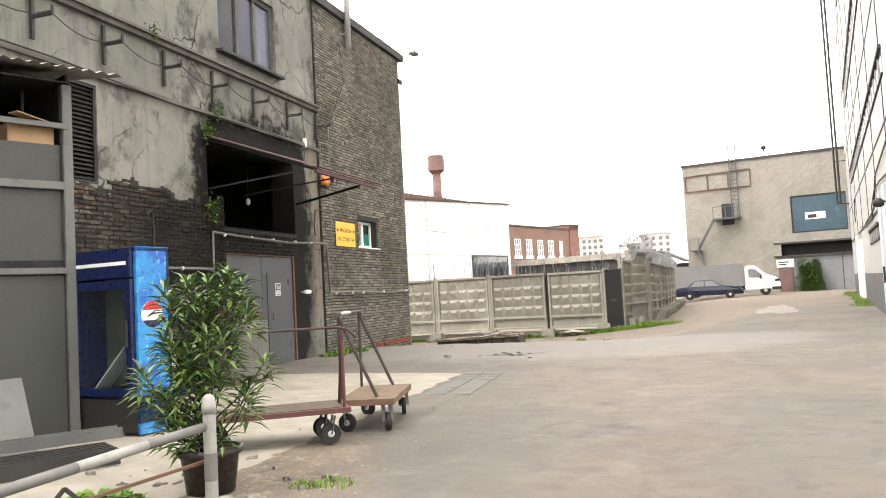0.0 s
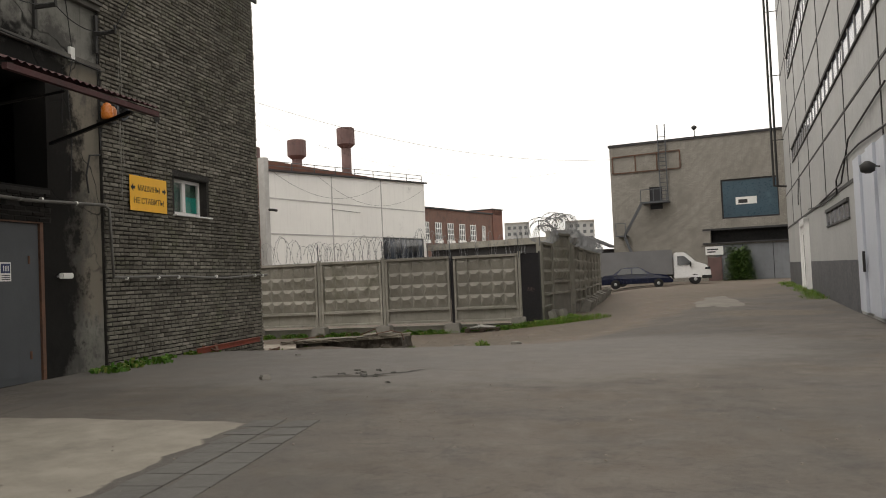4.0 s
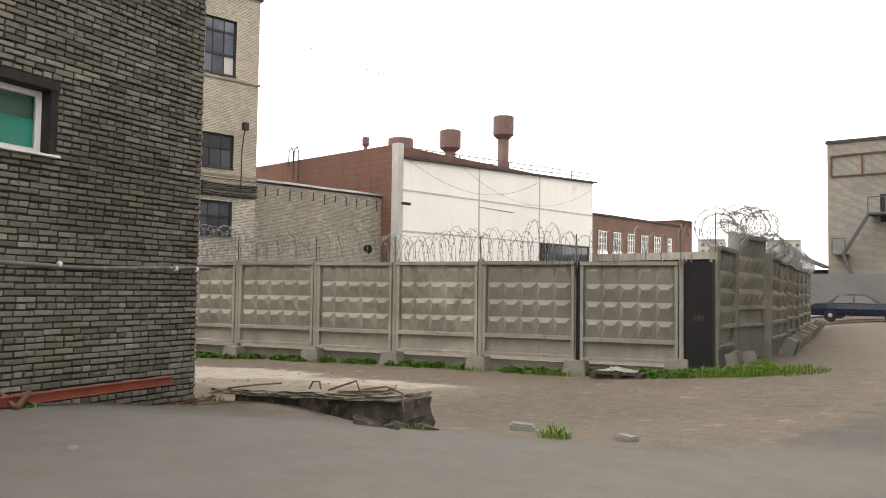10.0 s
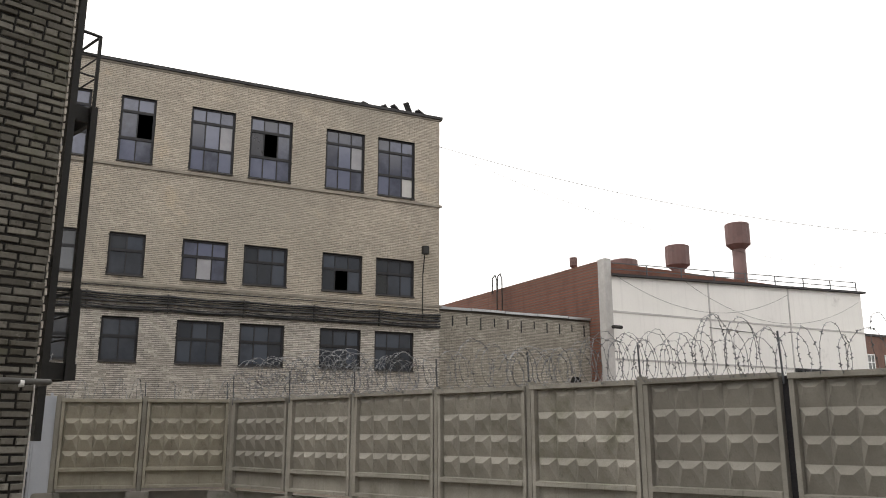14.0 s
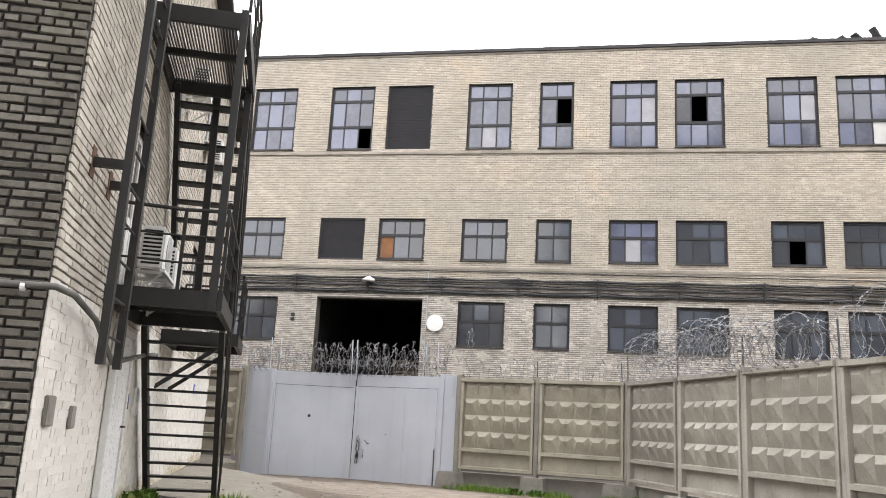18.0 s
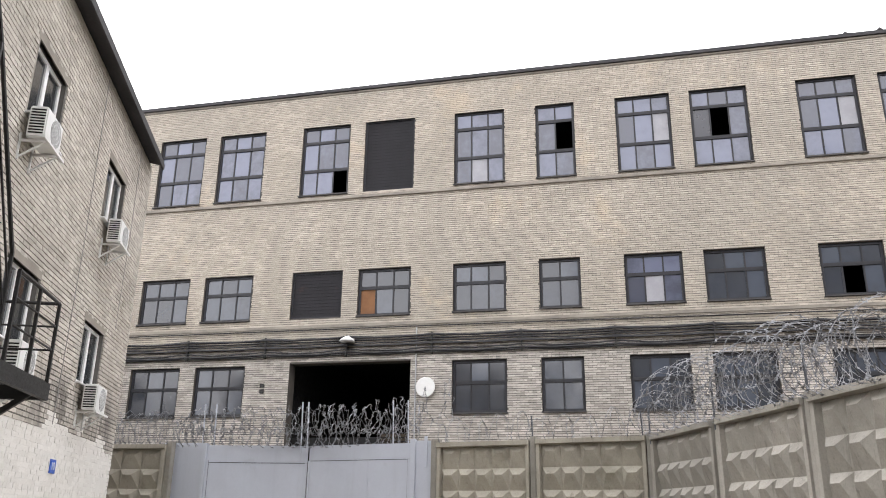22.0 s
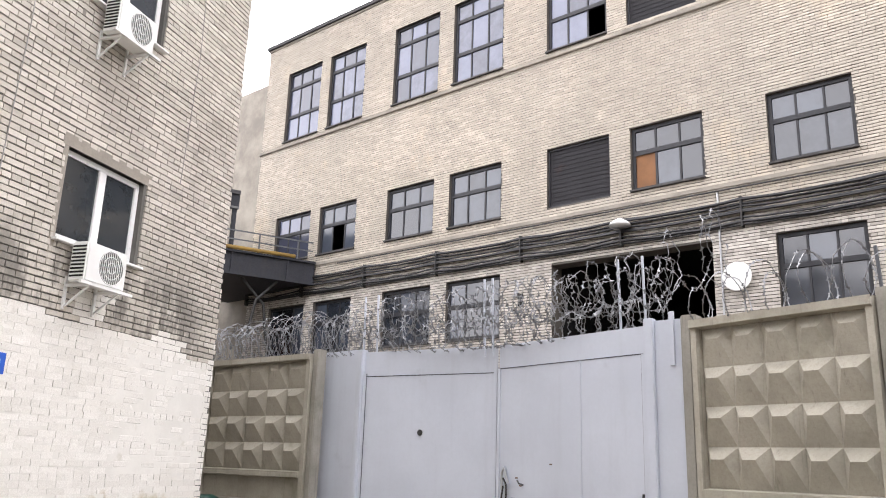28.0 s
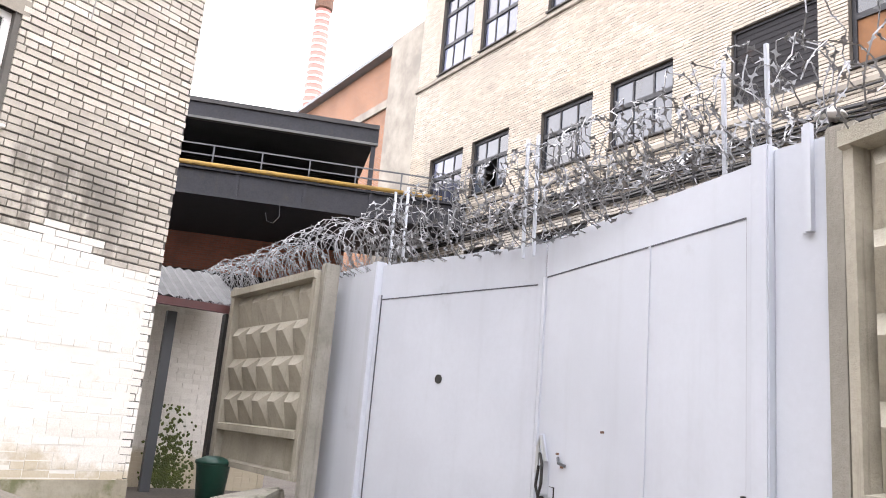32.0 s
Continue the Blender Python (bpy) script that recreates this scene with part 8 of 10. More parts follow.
part("taped_grip", Mesh().tube([(-0.4, 0.29, 1.27), (0.1, 0.29, 1.27)], 0.0175, 8), STEEL_GALV, c2, "pale worn tape")
for x, y, tn in ((-0.6, -0.22, 20), (-0.6, 0.22, 80), (0.6, -0.22, 10), (0.6, 0.22, 60)):
    caster(c2, x, y, 0.285, 0.10, tn)
z1 = ground(-6.3, 5.3)
c1 = thing("platform_trolley", pose(-6.44, 5.34, z1, 0, 0, 54) @ Matrix.Diagonal((1, 1, 0.95, 1)), "red steel platform trolley with worn boards and a tall handle", "trolley", "hand trolleys")
part("deck_frame", Mesh().box(-0.72, 0.72, -0.36, -0.32, 0.32, 0.37).box(-0.72, 0.72, 0.32, 0.36, 0.32, 0.37).box(-0.72, -0.68, -0.32, 0.32, 0.32, 0.37).box(0.68, 0.72, -0.32, 0.32, 0.32, 0.37), RED_OXIDE, c1)
for k in range(4):
    part("deck_board", Mesh().box(-0.66, 0.66, -0.3 + k * 0.152, -0.3 + k * 0.152 + 0.145, 0.33, 0.375), WOOD_OLD, c1)
for x in (-0.68, 0.66):
    part("handle_leg", Mesh().tube([(x, -0.33, 0.37), (x, -0.33, 1.18)], 0.017, 8), RED_OXIDE, c1)
    part("brace", Mesh().tube([(x, -0.33, 1.1), (x, 0.0, 0.37)], 0.019, 8), BROWN, c1)
part("handle_bar", Mesh().tube([(-1.0, -0.33, 1.19), (0.62, -0.33, 1.2), (0.72, -0.36, 1.17), (0.8, -0.4, 1.08)], 0.014, 8), BROWN, c1)
for x, y, tn in ((0.52, -0.26, 10), (0.5, 0.24, 30), (-0.55, -0.25, 0), (-0.55, 0.25, 20)):
    caster(c1, x, y, 0.29, 0.105, tn)

# ---- barrier, oleander, ground bits ----
PAINT_W = surface("worn_white_barrier_paint", (0.275, 0.275, 0.264), (0.215, 0.215, 0.206), (0.130, 0.124, 0.115), rough=0.55, big=4, fine=30, height=0.001)
PAINT_G = surface("grey_barrier_paint", (0.135, 0.135, 0.130), (0.10, 0.10, 0.097), (0.07, 0.066, 0.062), rough=0.55, big=4, fine=30, height=0.001)
zb = ground(-4.63, 3.29)
bl = thing("barrier_post", pose(-4.63, 3.29, zb), "pale steel barrier post with a rounded cap and stripes", "bollard")
part("post", Mesh().lathe([(0.043, -0.2), (0.043, 0.40), (0.043, 0.41), (0.043, 0.72)], 16), PAINT_W, bl, smooth=False)
part("stripe", Mesh().lathe([(0.0445, 0.28), (0.0445, 0.46)], 16), PAINT_G, bl)
part("cap", Mesh().lathe([(0.049, 0.72), (0.049, 0.77), (0.04, 0.82), (0.02, 0.845)], 16), PAINT_W, bl, smooth=True)
bm_ = thing("barrier_boom", pose(-4.6, 3.22, 0.72), "horizontal grey and white barrier pole", "barrier")
dv = Vector((0.54, -1.6, -0.04)).normalized()
for k in range(5):
    part("pole_section", Mesh().tube([dv * (0.55 * k), dv * (0.55 * (k + 1))], 0.030, 12), PAINT_W if k % 2 else PAINT_G, bm_, smooth=True)
tr = thing("timber_strut", pose(-4.7, 3.35, 0.2), "rusty bar running below the barrier with a diamond eye", "bar")
part("bar", Mesh().bar((0, 0, 0.28), (-0.1, -1.7, 0.12), 0.02), STEEL_RUST, tr)
q = Mesh()
for a, b in (((0, 0, 0.1), (0, 0.1, 0)), ((0, 0.1, 0), (0, 0, -0.1)), ((0, 0, -0.1), (0, -0.1, 0)), ((0, -0.1, 0), (0, 0, 0.1))):
    q.bar(a, b, 0.022)
part("eye", q, STEEL_BLACK, tr, m=Matrix.Translation((-0.02, -1.0, 0.2)))
cp = thing("steel_channel", pose(-7.9, 3.3, ground(-7.9, 3.3), 0, 0, 75), "galvanised steel channel lying on dark grating", "channel")
part("channel", Mesh().box(-2.0, 1.1, -0.1, 0.1, 0.14, 0.16).box(-2.0, 1.1, -0.1, -0.085, 0.16, 0.24).box(-2.0, 1.1, 0.085, 0.1, 0.16, 0.24), SHED_RAIL, cp)
for k in range(6):
    part("grating_bar", Mesh().box(-2.0, 0.9, -0.75 + k * 0.1, -0.72 + k * 0.1, 0.0, 0.14), STEEL_BLACK, cp)
lb = thing("leaning_board", pose(-8.85, 3.7, 0.12, 0, 0, -95), "pale board leaning on the shed", "board")
part("board", Mesh().bar((0.0, 0.45, 0.0), (0.0, 0.05, 0.75), 0.5, 0.03), SHED_RAIL, lb)

LEAF = Nodes("oleander_leaf")
lr = LEAF.random()
LEAF.done(LEAF.mix(lr, (0.020, 0.052, 0.012), (0.125, 0.205, 0.045)), 0.38)
LEAF = LEAF.mat
zp = ground(-5.45, 3.75)
po = thing("potted_oleander", pose(-5.37, 3.81, zp), "bushy green oleander in a dark round pot", "plant")
part("pot", Mesh().lathe([(0.18, 0.0), (0.22, 0.28), (0.25, 0.29), (0.25, 0.34), (0.22, 0.34), (0.21, 0.28)], 26), surface("dark_brown_pot_plastic", (0.03, 0.022, 0.02), (0.02, 0.016, 0.015), rough=0.5, big=4, fine=20, height=0.001), po, smooth=True)
part("soil", Mesh().lathe([(0.21, 0.29), (0.21, 0.3)], 20), surface("potting_soil", (0.05, 0.035, 0.025), (0.03, 0.022, 0.016), big=8, fine=50, height=0.01), po)
g = random.Random(21)
stems, leaves = Mesh(), Mesh()


def leaf_at(mb, p, d, length, width):
    d = d.normalized()
    side = d.cross(Vector((0, 0, 1)))
    side = side.normalized() if side.length > 1e-3 else Vector((1, 0, 0))
    up = side.cross(d)
    droop = Vector((0, 0, -0.16 * length))
    a, b, c = p, p + d * length * 0.5 + up * 0.012, p + d * length + droop
    n_ = len(mb.v)
    mb.v += [tuple(a), tuple(b + side * width), tuple(c), tuple(b - side * width), tuple(b - up * 0.01)]
    mb.f += [(n_, n_ + 1, n_ + 4), (n_ + 1, n_ + 2, n_ + 4), (n_ + 2, n_ + 3, n_ + 4), (n_ + 3, n_, n_ + 4)]


trunk = [Vector((0.03, 0.02, 0.28)), Vector((-0.02, 0.0, 0.7)), Vector((0.03, 0.03, 1.15))]
stems.tube(trunk, 0.022, 6, 0.012)
stems.tube([Vector((-0.05, -0.03, 0.28)), Vector((-0.12, 0.02, 0.8)), Vector((-0.1, 0.0, 1.2))], 0.018, 6, 0.01)
for k in range(84):
    a = g.uniform(0, 2 * math.pi)
    h_ = 0.46 + 1.2 * (k + g.random()) / 84
    reach = 0.40 * math.sqrt(max(0.05, 1 - ((h_ - 1.08) / 0.74) ** 2)) * (1 + 0.28 * math.sin(3 * a + 1) + 0.15 * math.sin(5 * a + 4 * h_))
    if h_ < 0.85 and math.cos(a - 2.0) > 0.2:
        continue
    rr = reach * math.sqrt(g.uniform(0.1, 1.0))
    tip = Vector((rr * math.cos(a), rr * math.sin(a), h_))
    root = Vector((0.03 * math.cos(a), 0.03 * math.sin(a), max(0.32, h_ - 0.3 - 0.3 * rr)))
    mid = root.lerp(tip, 0.6) + Vector((0.03 * math.cos(a), 0.03 * math.sin(a), -0.02))
    stems.tube([root, mid, tip], 0.008, 5, 0.004)
    turn = g.uniform(0, 6.28)
    for i in range(20):
        a2 = turn + i * 2.4
        up_ = 1.0 - 1.4 * (i / 20) + g.uniform(-0.2, 0.2)
        d_ = Vector((math.cos(a2), math.sin(a2), up_)) + Vector((math.cos(a), math.sin(a), 0)) * 0.3
        leaf_at(leaves, tip - Vector((0, 0, 0.009 * i)), d_, g.uniform(0.14, 0.22), g.uniform(0.015, 0.023))
part("stem", stems, WOOD_OLD, po)["kind"] = "stuff"
cr = part("crown", leaves, LEAF, po)
cr["kind"] = "stuff"
# ---- fence feet, blocks, debris ----
g = random.Random(31)


def block(fr, s, o, w_, d_, h_, turn, label, sink=0.12, tilt=0.0, group="concrete fence feet"):
    x, y, _ = fr.at(s, o)
    mb = Mesh()
    t = 0.82
    mb.v = [(-w_ / 2, -d_ / 2, 0), (w_ / 2, -d_ / 2, 0), (w_ / 2, d_ / 2, 0), (-w_ / 2, d_ / 2, 0), (-w_ / 2 * t, -d_ / 2 * t, h_ + sink), (w_ / 2 * t, -d_ / 2 * t, h_ + sink), (w_ / 2 * t, d_ / 2 * t, h_ + sink), (-w_ / 2 * t, d_ / 2 * t, h_ + sink)]
    mb.f = [(0, 3, 2, 1), (4, 5, 6, 7), (0, 1, 5, 4), (1, 2, 6, 5), (2, 3, 7, 6), (3, 0, 4, 7)]
    solid("concrete_block", mb, CONCRETE_OLD, Matrix.Translation((x, y, ground(x, y) - sink)) @ fr.stand(0).to_3x3().to_4x4() @ Euler((tilt, 0, radians(turn))).to_matrix().to_4x4(), label, "block", group, bevel=0.02)


for s in (0.1, 2.74, 5.28, 8.05, 10.6, 13.12, 15.7, 18.1):
    block(NORTH, s, 0.1, 0.62, 0.5, 0.36, g.uniform(-6, 6), "rough concrete foot under a fence post")
for s in (0.0, 2.35, 4.5):
    block(GATE_R, s, 0.15, 0.7, 0.55, 0.42, g.uniform(-10, 10), "crumbling concrete foot beside the gate fence")
for i in range(11):
    s = 0.2 + i * 1.65
    block(EAST, s, 0.38, 0.42, 0.4, 0.52, g.uniform(-12, 12), "tilted concrete buttress block along the road fence", tilt=-0.38, group="road fence buttresses")
for s, o in ((0.35, 0.4), (1.2, 0.4), (0.7, 0.75)):
    block(EAST_A, s, o, 0.42, 0.22, 0.42, g.uniform(-25, 25), "loose concrete block at the fence corner", tilt=0.3, group="road fence buttresses")
ft = Mesh()
ft.box(-0.2, -18.3, -0.3, -0.1, -1.1, -0.3)
tagged(part("footing_north", ft, CONCRETE_OLD, m=NORTH.m), "damp concrete footing under the yard fence", "footing", kind="structure")
ft = Mesh()
ft.box(0.0, -4.8, -0.3, -0.1, -1.1, -0.3)
tagged(part("footing_gate", ft, CONCRETE_OLD, m=GATE_R.m), "damp concrete footing under the gate fence", "footing", kind="structure")

for fr_name, fr, a_, b_, top_ in (("footing_road", EAST, 0.0, 18.1, 0.12), ("footing_corner", EAST_A, -0.05, 2.42, 0.18), ("footing_raised", EAST_B, 0.0, 2.45, 0.62)):
    tagged(part(fr_name, Mesh().box(-a_, -b_, -0.09, 0.02, -1.0, top_), CONCRETE_OLD, m=fr.m), "stained concrete footing under the road fence", "footing", kind="structure")
# broken slab by the house corner


def ragged_slab(half, width, thick, count, seed):
    """A slab with a broken outline, undercut edge and uneven top."""
    gg = random.Random(seed)
    q = Mesh()
    rim = []
    for i in range(count):
        a = 2 * math.pi * i / count
        x = half * math.copysign(abs(math.cos(a)) ** 0.35, math.cos(a))
        y = width * math.copysign(abs(math.sin(a)) ** 0.35, math.sin(a)) * (0.72 + 0.28 * x / half)
        rim.append((x + gg.uniform(-0.05, 0.05), y + gg.uniform(-0.06, 0.06)))
    for z_, k in ((-thick, 0.93), (-thick * 0.55, 1.03), (-0.03, 0.99), (0.0, 0.94), (0.005, 0.5)):
        q.v += [(x * (k + gg.uniform(-0.02, 0.02)), y * (k + gg.uniform(-0.06, 0.04)), z_ + (gg.uniform(-0.012, 0.012) if z_ > -thick else 0)) for x, y in rim]
    for l in range(4):
        for i in range(count):
            q.f.append((l * count + i, l * count + (i + 1) % count, (l + 1) * count + (i + 1) % count, (l + 1) * count + i))
    q.f.append(tuple(4 * count + i for i in range(count)))
    return q


x, y, _ = GATE_L.at(0.3, 0.45)
solid("boulder", ragged_slab(0.48, 0.36, 0.75, 22, 37), surface("mossy_boulder_concrete", (0.24, 0.225, 0.19), (0.15, 0.14, 0.115), (0.085, 0.10, 0.03), big=2.2, fine=12, height=0.03), pose(x, y, ground(x, y) + 0.36, 8, 5, 40), "mossy rounded lump of concrete beside the gate", "rubble")
def rough_slab(length, width, thick, seed):
    """A slab with broken edges and an uneven top; x along it, y across, the top at 0."""
    nx, ny = int(length / 0.07), max(4, int(width / 0.08))
    off = Vector((seed * 3.7, seed * 1.3, 0))
    q = Mesh()

    def put(u, v, z):
        x, y = length * (u - 0.5), width * (v - 0.5)
        e = noise.noise(Vector((x * 2.2, y * 2.2, 0)) + off) * 0.10 + noise.noise(Vector((x * 7, y * 7, z * 6)) + off) * 0.045
        x += e * (1 if u > 0.98 else -1 if u < 0.02 else 0) * 0.8
        y += e * (1 if v > 0.98 else -1 if v < 0.02 else 0)
        return (x, y, z + 0.012 * noise.noise(Vector((x * 5, y * 5, 3.0)) + off))

    for j in range(ny + 1):
        for i in range(nx + 1):
            q.v.append(put(i / nx, j / ny, 0.0))
    w = nx + 1
    q.f = [(j * w + i, j * w + i + 1, (j + 1) * w + i + 1, (j + 1) * w + i) for j in range(ny) for i in range(nx)]
    edge = list(range(w)) + [j * w + nx for j in range(1, ny + 1)] + [ny * w + i for i in range(nx - 1, -1, -1)] + [j * w for j in range(ny - 1, 0, -1)]
    last = edge
    for k in (0.25, 0.5, 0.75, 1.0):
        ring = []
        for a in edge:
            x, y, _ = q.v[a]
            r = 1 + 0.05 * noise.noise(Vector((x * 6, y * 6, k * 9)) + off) * (3 if k < 1 else 1)
            ring.append(len(q.v))
            q.v.append((x + (r - 1) * 0.4 * math.copysign(1, x), y + (r - 1) * 0.6 * math.copysign(1, y), -thick * k + 0.01 * noise.noise(Vector((x * 9, y * 9, k)))))
        n = len(edge)
        q.f += [(last[(m + 1) % n], last[m], ring[m], ring[(m + 1) % n]) for m in range(n)]
        last = ring
    return q


SLAB = surface("broken_slab_concrete", (0.270, 0.238, 0.190), (0.175, 0.152, 0.120), (0.075, 0.066, 0.052), big=3.5, fine=26, height=0.02, stain_at=(0.5, 0.68))
# darker copy of the slab concrete, painted for the shaded lower face
SLAB_DARK = surface("darkened_slab_concrete", (0.085, 0.072, 0.055), (0.045, 0.038, 0.030), (0.16, 0.14, 0.11), big=5, fine=26, height=0.03, stain_at=(0.55, 0.68))
solid("broken_slab", rough_slab(3.0, 0.7, 0.075, 5), SLAB, pose(-15.14, 20.66, 0.14, -1.0, -2.3, 15.6), "long thin broken concrete slab by the house corner", "slab")
solid("broken_slab", rough_slab(2.7, 0.6, 0.42, 7), SLAB_DARK, pose(-14.97, 20.76, 0.075, 0, -2.3, 15.6), "thick broken slab edge under the thin slab", "slab")
solid("broken_slab", rough_slab(0.7, 0.36, 0.04, 9), SLAB, pose(-14.25, 20.8, 0.235, 3, -4, 24), "broken piece lying on the long slab", "slab")
rb2 = thing("rebar_scrap", pose(-14.15, 20.6, 0.17, 0, 0, 16), "bent rusty reinforcement bars sticking out of the slab", "scrap")
for pts in ([(-0.75, 0, 0.02), (-0.72, 0.03, 0.11), (-0.62, 0.04, 0.12), (-0.58, 0.02, 0.03)], [(-0.35, -0.12, 0.05), (0.02, -0.06, 0.18), (0.06, -0.03, 0.04)], [(0.0, 0.05, 0.06), (0.35, 0.1, 0.12), (0.62, 0.05, 0.06), (0.72, -0.1, -0.08)], [(-2.1, -0.05, -0.06), (-1.7, 0.1, 0.0), (-1.4, 0.22, 0.03)]):
    part("bar", Mesh().tube(pts, 0.012, 6), STEEL_RUST, rb2)
tufts_spots = [(-13.25, 20.75, 0.2), (-16.9, 20.2, 0.15), (-15.9, 20.2, 0.1)]
for k in range(9):
    w_ = g.uniform(0.07, 0.2)
    x, y = -13.62 + g.uniform(-0.3, 0.35), 20.62 + g.uniform(-0.35, 0.35)
    solid("rubble_lump", ragged_slab(w_, w_ * 0.7, w_ * 0.6, 9, 40 + k), SLAB_DARK, pose(x, y, ground(x, y) + w_ * 0.3, g.uniform(-20, 20), g.uniform(-20, 20), g.uniform(0, 360)), "broken lump of concrete on the ground", "rubble", "rubble lumps")

BEAM_RED = surface("rusty_red_beam", (0.25, 0.055, 0.03), (0.16, 0.045, 0.028), (0.09, 0.05, 0.035), rough=0.75, big=4, fine=30, height=0.003)
rbm = thing("rusty_beam", FRONT.stand(2.2, 0.3, 0.2, 2), "rusty red steel beam lying along the brick wall", "beam")
part("web", Mesh().box(-1.5, 1.5, -0.012, 0.012, -0.04, 0.045), BEAM_RED, rbm)
part("flange", Mesh().box(-1.5, 1.5, -0.045, 0.045, 0.045, 0.056), BEAM_RED, rbm)
part("flange", Mesh().box(-1.5, 1.5, -0.045, 0.045, -0.051, -0.04), BEAM_RED, rbm)
for k in range(7):
    x, y, _ = FRONT.at(0.2 + 0.12 * k if k < 4 else 2.5 + 0.1 * k, 0.35 + g.uniform(-0.1, 0.15))
    solid("scrap_metal", Mesh().bar((-0.18, 0, 0.03), (0.18, 0.05, g.uniform(0.04, 0.16)), 0.05, 0.03), STEEL_RUST, pose(x, y, ground(x, y), 0, 0, g.uniform(0, 180)), "bent rusty scrap at the wall foot", "scrap", "scrap by the wall")
RAG = surface("pale_rag", (0.46, 0.45, 0.42), (0.33, 0.32, 0.30), (0.2, 0.19, 0.17), big=4, fine=20, height=0.004)
x, y, _ = NORTH.at(16.9, 0.75)
pallet(pose(x, y, ground(x, y), 0, 0, 22), "grey pallet strewn with rags by the fence")
for k in range(9):
    solid("rag_heap", Mesh().tube([(-0.45 + 0.05 * k, -0.25 + 0.06 * k, 0.17), (-0.1 + 0.03 * (k % 3), -0.15 + 0.05 * k, 0.2 + 0.02 * (k % 4)), (0.15, -0.2 + 0.05 * k, 0.17 + 0.015 * (k % 3)), (0.42, 0.05 * k - 0.2, 0.16)], 0.022, 6), RAG, pose(x, y, ground(x, y) + 0.0, 0, 0, 22 + 15 * k), "pale rags piled on the pallet", "rags", "rags on the pallet", smooth=True)


# ---- grass and weeds ----
def grass_material(name, a, b, dry):
    n = Nodes(name)
    r = n.random()
    return n.done(n.mix(n.step(r, 0.8, 0.95), n.mix(r, a, b), dry), 0.6)


GRASS = grass_material("yard_grass", (0.060, 0.135, 0.014), (0.150, 0.255, 0.026), (0.26, 0.23, 0.09))
WEED = grass_material("broad_weeds", (0.045, 0.115, 0.015), (0.105, 0.20, 0.03), (0.17, 0.20, 0.05))


def tufts(name, spots, count, height, label, mat, broad=False, seed=1):
    """Blades of grass or weed leaves scattered round spots (x, y, radius)."""
    g = random.Random(seed)
    mb = Mesh()
    for x0, y0, r in spots:
        for _ in range(count):
            a, d = g.uniform(0, 2 * math.pi), r * math.sqrt(g.random())
            x, y = x0 + d * math.cos(a), y0 + d * math.sin(a)
            z = ground(x, y) - 0.01
            h_ = height * g.uniform(0.4, 1.1) * (1.1 - 0.6 * d / r)
            b = g.uniform(0, 2 * math.pi)
            lean = h_ * g.uniform(0.1, 0.9)
            w_ = g.uniform(0.02, 0.045) if broad else g.uniform(0.004, 0.009)
            sx, sy = -math.sin(b) * w_, math.cos(b) * w_
            m1 = (x + lean * 0.35 * math.cos(b), y + lean * 0.35 * math.sin(b), z + h_ * 0.65)
            tip = (x + lean * math.cos(b), y + lean * math.sin(b), z + h_ * (0.75 if broad else 1.0))
            n_ = len(mb.v)
            k = 1.0 if broad else 0.8
            mb.v += [(x - sx * 0.4, y - sy * 0.4, z), (x + sx * 0.4, y + sy * 0.4, z), (m1[0] + sx * k, m1[1] + sy * k, m1[2]), (m1[0] - sx * k, m1[1] - sy * k, m1[2]), tip]
            mb.f += [(n_, n_ + 1, n_ + 2, n_ + 3), (n_ + 3, n_ + 2, n_ + 4)]
    return tagged(part(name, mb, mat), label, "grass", kind="stuff")


def along(fr, s0, s1, o, r, step):
    return [(*fr.at(s0 + i * step, o + g.uniform(-0.1, 0.1))[:2], r * g.uniform(0.6, 1.2)) for i in range(int((s1 - s0) / step) + 1) if g.random() > 0.25]


tufts("grass_patch", along(NORTH, 0.6, 18, 0.14, 0.34, 0.42), 190, 0.26, "weeds and grass along the foot of the yard fence", WEED, True, 2)
tufts("grass_patch", along(NORTH, 0.4, 18, 0.2, 0.32, 0.8), 150, 0.22, "green grass along the foot of the yard fence", GRASS, False, 3)
tufts("grass_patch", along(NORTH, 17.9, 20.6, 0.75, 0.7, 0.45) + along(EAST_A, -1.0, 1.2, 0.75, 0.5, 0.5), 700, 0.26, "thick grass at the fence corner by the black door", GRASS, False, 4)
tufts("grass_patch", along(NORTH, 17.6, 20.4, 0.6, 0.55, 0.35) + along(EAST_A, -0.9, 2.6, 0.6, 0.4, 0.4), 240, 0.26, "broad weeds at the fence corner", WEED, True, 5)
tufts("grass_patch", along(GATE_R, 0.4, 4.6, 0.5, 0.5, 0.45), 420, 0.22, "bright green grass before the gate fence", GRASS, False, 6)
tufts("grass_patch", along(GATE_R, 2.0, 4.6, 0.6, 0.4, 0.6), 60, 0.3, "broad weeds before the gate fence", WEED, True, 7)
tufts("grass_patch", along(SIDE, 0.9, 5.2, 0.26, 0.26, 0.55), 170, 0.25, "grass and weeds along the whitewashed wall", GRASS, False, 8)
tufts("grass_patch", along(SIDE, 0.6, 5.5, 0.24, 0.26, 0.5), 50, 0.27, "leafy weeds along the whitewashed wall", WEED, True, 9)
tufts("grass_patch", [(*SIDE.at(6.3, 1.35)[:2], 0.4), (*SIDE.at(5.6, 1.3)[:2], 0.34), (*SIDE.at(4.9, 1.5)[:2], 0.28)], 330, 0.22, "tuft of grass at the foot of the escape stairs", GRASS, False, 10)
